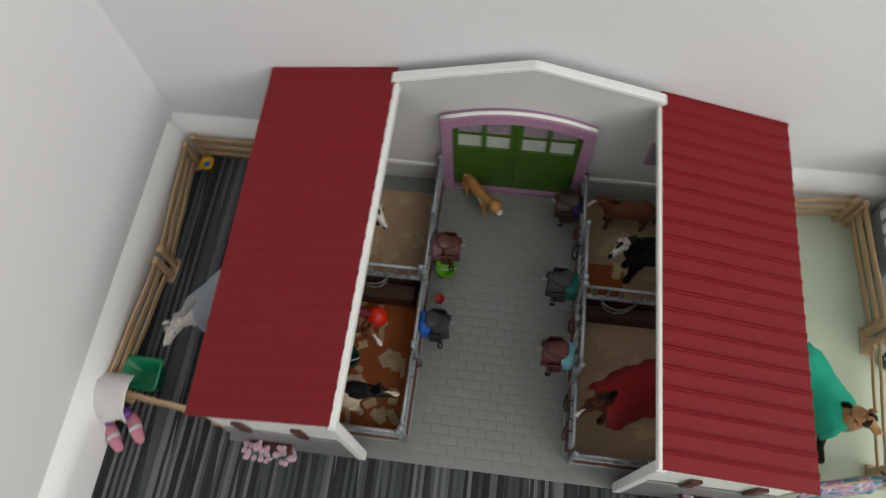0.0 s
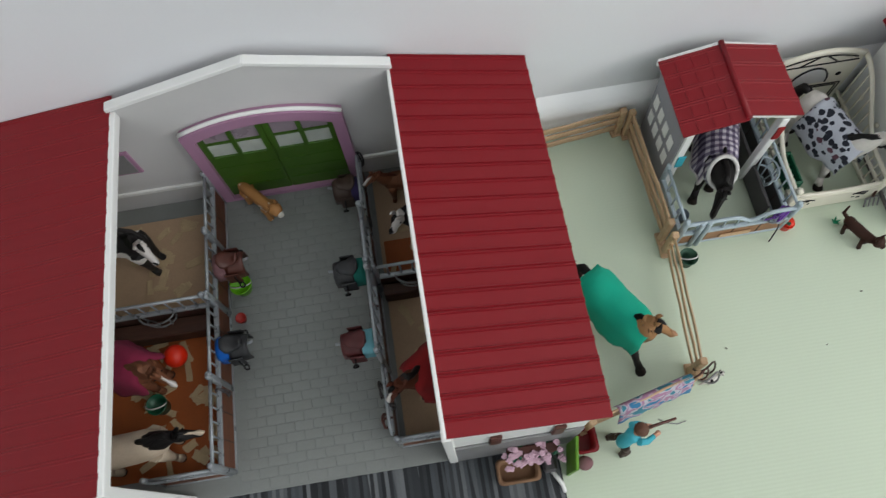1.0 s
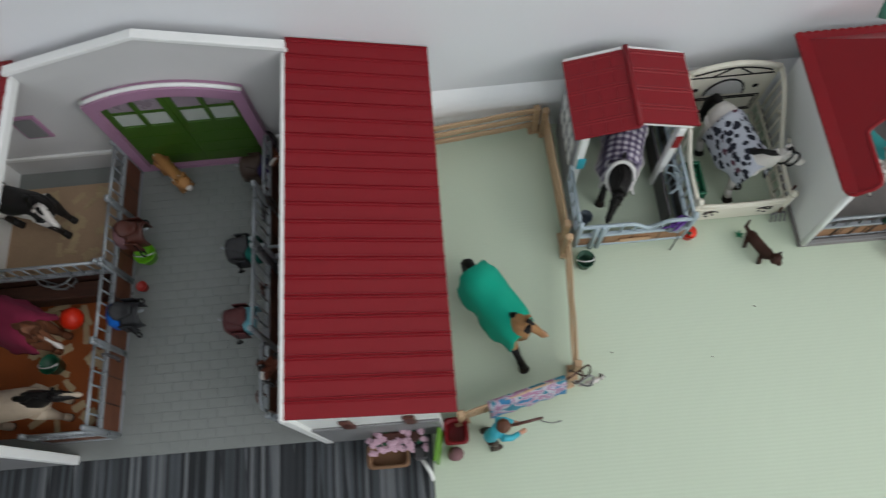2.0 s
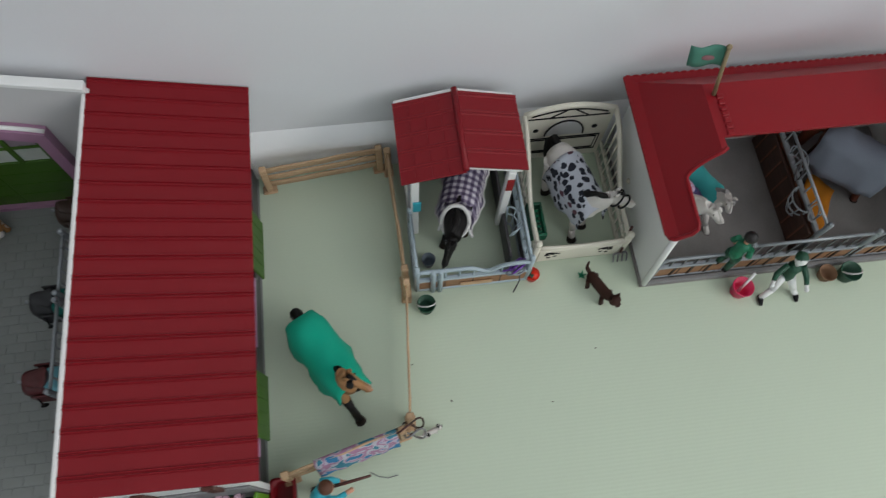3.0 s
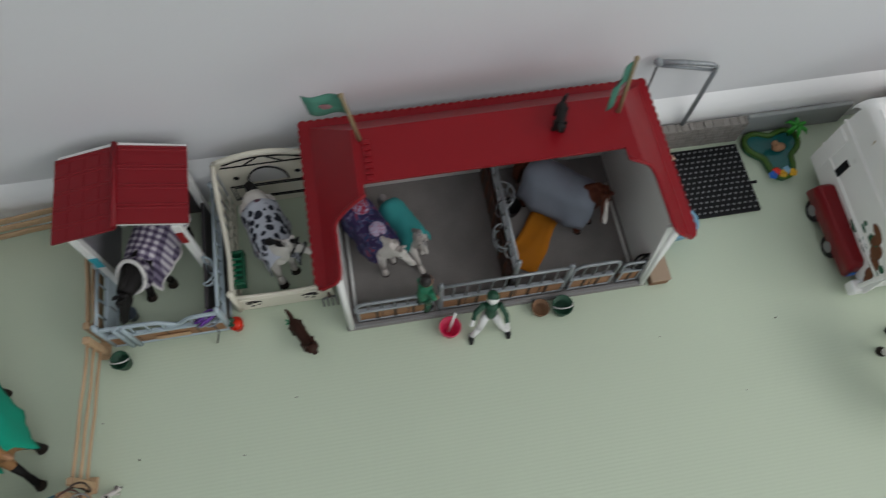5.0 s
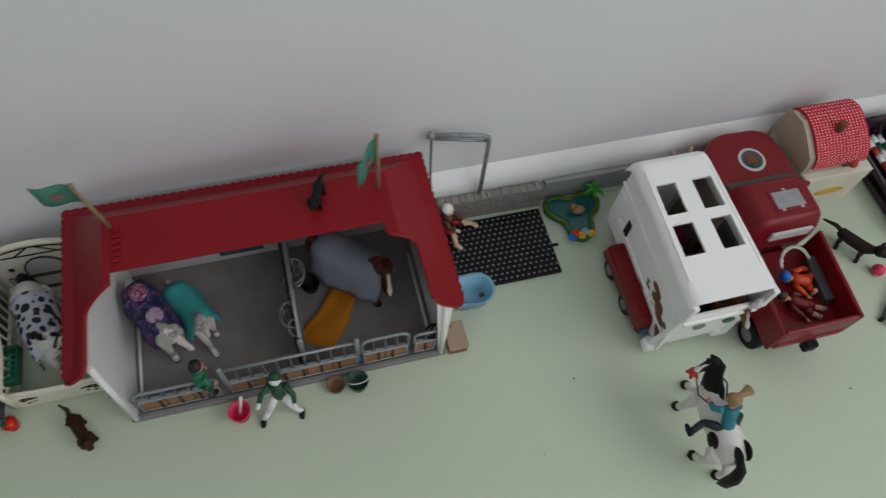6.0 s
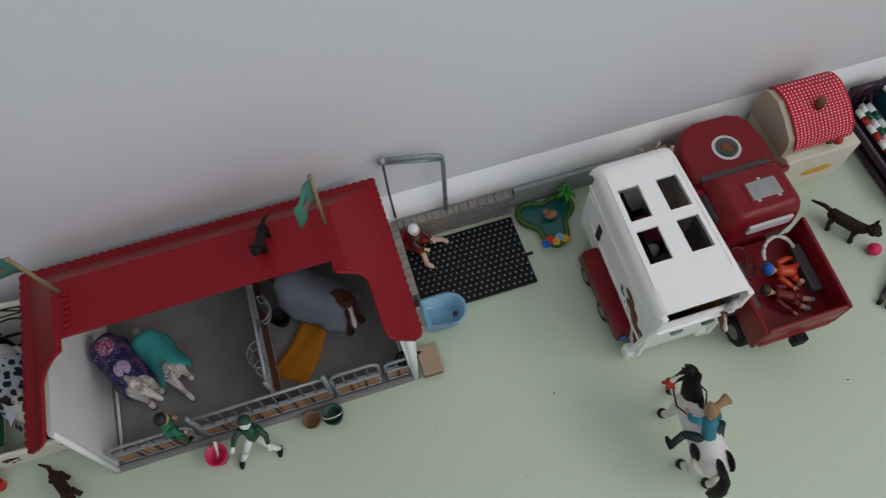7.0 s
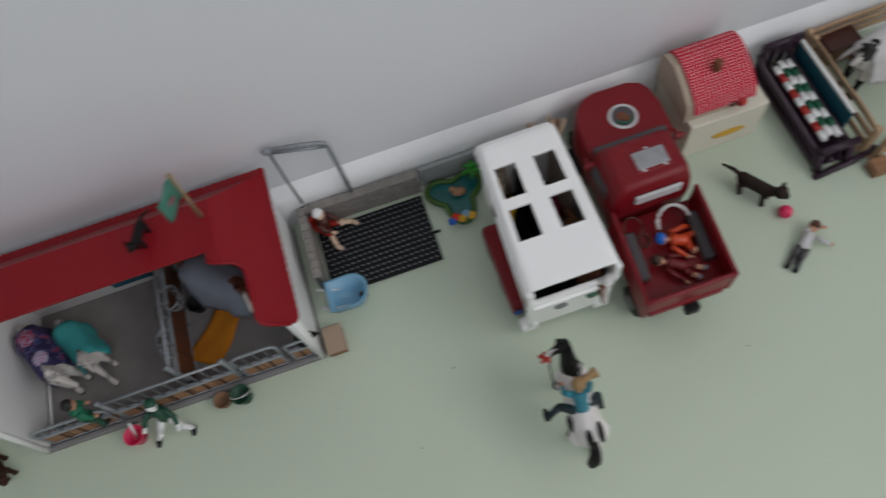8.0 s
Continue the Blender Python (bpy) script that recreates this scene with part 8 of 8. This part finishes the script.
part("body", shaped(box, 1.8765, 1.902, 0.771, 0.809, 0.0005, 0.015, 0.0012), M_CARD, crate)
part("lid", shaped(box, 1.8755, 1.903, 0.770, 0.810, 0.0152, 0.0185, 0.0012), M_PALECARD, crate, "pale tan lid")
bucket("bucket", "black bucket beside the yellow blanket", 1.713, 0.908, 0.0125, 0.018, M_BLACK, 0.006, handle=False)
barrow2 = thing("toy_wheelbarrow", "sky blue toy wheelbarrow tipped against the wall", "wheelbarrow", at(1.922, 0.842))
bm = bmesh.new()
scoop = []
for z, x0, x1, y0, y1 in ((0.003, 1.910, 1.938, 0.830, 0.850), (0.012, 1.905, 1.950, 0.825, 0.857), (0.034, 1.899, 1.956, 0.820, 0.866), (0.0365, 1.898, 1.957, 0.819, 0.867), (0.034, 1.902, 1.953, 0.823, 0.863), (0.013, 1.909, 1.946, 0.829, 0.853), (0.007, 1.913, 1.936, 0.833, 0.847)):
    ym, hy, xr = (y0 + y1) / 2, (y1 - y0) / 2, x1 - (y1 - y0) / 2
    scoop.append([(x0, y1, z), (x0, ym, z), (x0, y0, z)] + [(xr + hy * math.sin(a), ym - hy * math.cos(a), z) for a in [math.pi * k / 9 for k in range(10)]])
skin_rings(bm, scoop)
part("tray", bm, M_SKYBLUE, barrow2, "sky blue tray")
for y in (0.829, 0.858):
    q = bmesh.new()
    tube(q, [(1.935, y, 0.012), (1.905, y, 0.022), (1.886, y + 0.004, 0.028)], 0.0024, 6)
    part("handle", q, M_PALE, barrow2, "grey handle")
q = bmesh.new()
tube(q, [(1.944, 0.840, 0.0066), (1.944, 0.846, 0.0066)], [0.0064, 0.0064], 12)
part("wheel", q, M_DARKGREY, barrow2)

# far wooden pen
hutch = thing("wooden_hutch", "small brown wooden hutch in the far pen", "hutch", at(2.732, 0.965))
part("hutch_body", shaped(box, 2.708, 2.758, 0.952, 0.984, 0.001, 0.034, 0.0015), M_CARD, hutch)
part("hutch_lid", shaped(box, 2.706, 2.760, 0.950, 0.986, 0.034, 0.039, 0.0012), M_LEATHER, hutch, "darker brown lid")
single("wooden_block", shaped(box, 2.672, 2.698, 0.758, 0.781, 0.001, 0.018, 0.0014), M_TANPLANK, "tan wooden block at the far pen corner", "block")

tuft = thing("grass_tuft", "tiny green plastic tuft beside the brown dog", "plant", at(1.397, 0.797))
for k in range(5):
    q = bmesh.new()
    a = 1.26 * k
    tube(q, [(1.397, 0.797, 0.0005), (1.397 + 0.003 * math.cos(a), 0.797 + 0.003 * math.sin(a), 0.006), (1.397 + 0.006 * math.cos(a), 0.797 + 0.006 * math.sin(a), 0.0075)], [0.0012, 0.0014, 0.0004], 5)
    part("blade", q, M_JADE, tuft)

# crumbs on the floor
rng = random.Random(51)
for x, y in ((1.164, 0.706), (1.207, 0.655), (1.330, 0.640), (1.395, 0.700), (2.030, 0.700), (1.870, 0.700), (1.960, 0.615), (2.40, 0.60)):
    q = bmesh.new()
    tube(q, [(x, y, 0.0010), (x + rng.uniform(-0.003, 0.003), y + rng.uniform(-0.003, 0.003), 0.0012)], [0.0008, 0.0005], 5)
    single("crumb", q, M_DKBROWN, "tiny dark crumb on the green floor", "crumb", group="crumbs on the floor")

# ---- cobbles of the barn aisle ----
base = next(o for o in barn.children if o.name.startswith("base"))
cob = bmesh.new()
box(cob, -0.01145, 0.01145, -0.00595, 0.00595, 0, 0.0013, 0.0005)
cob_mesh = mesh_from("cobble", cob, M_COBBLE)
rng = random.Random(61)
for r in range(32):
    y = 0.5865 + r * 0.0122
    for c in range(9):
        x = 0.598 + c * 0.0232 + (0.0058 if r % 2 else -0.0058)
        if not 0.596 < x < 0.786:
            continue
        ob = new("cobble", cob_mesh)
        ob.parent = base
        ob.matrix_basis = WM[base].inverted() @ (at(x, y, 0.0042 + rng.uniform(-0.0001, 0.0001), rng.uniform(-1.2, 1.2)))
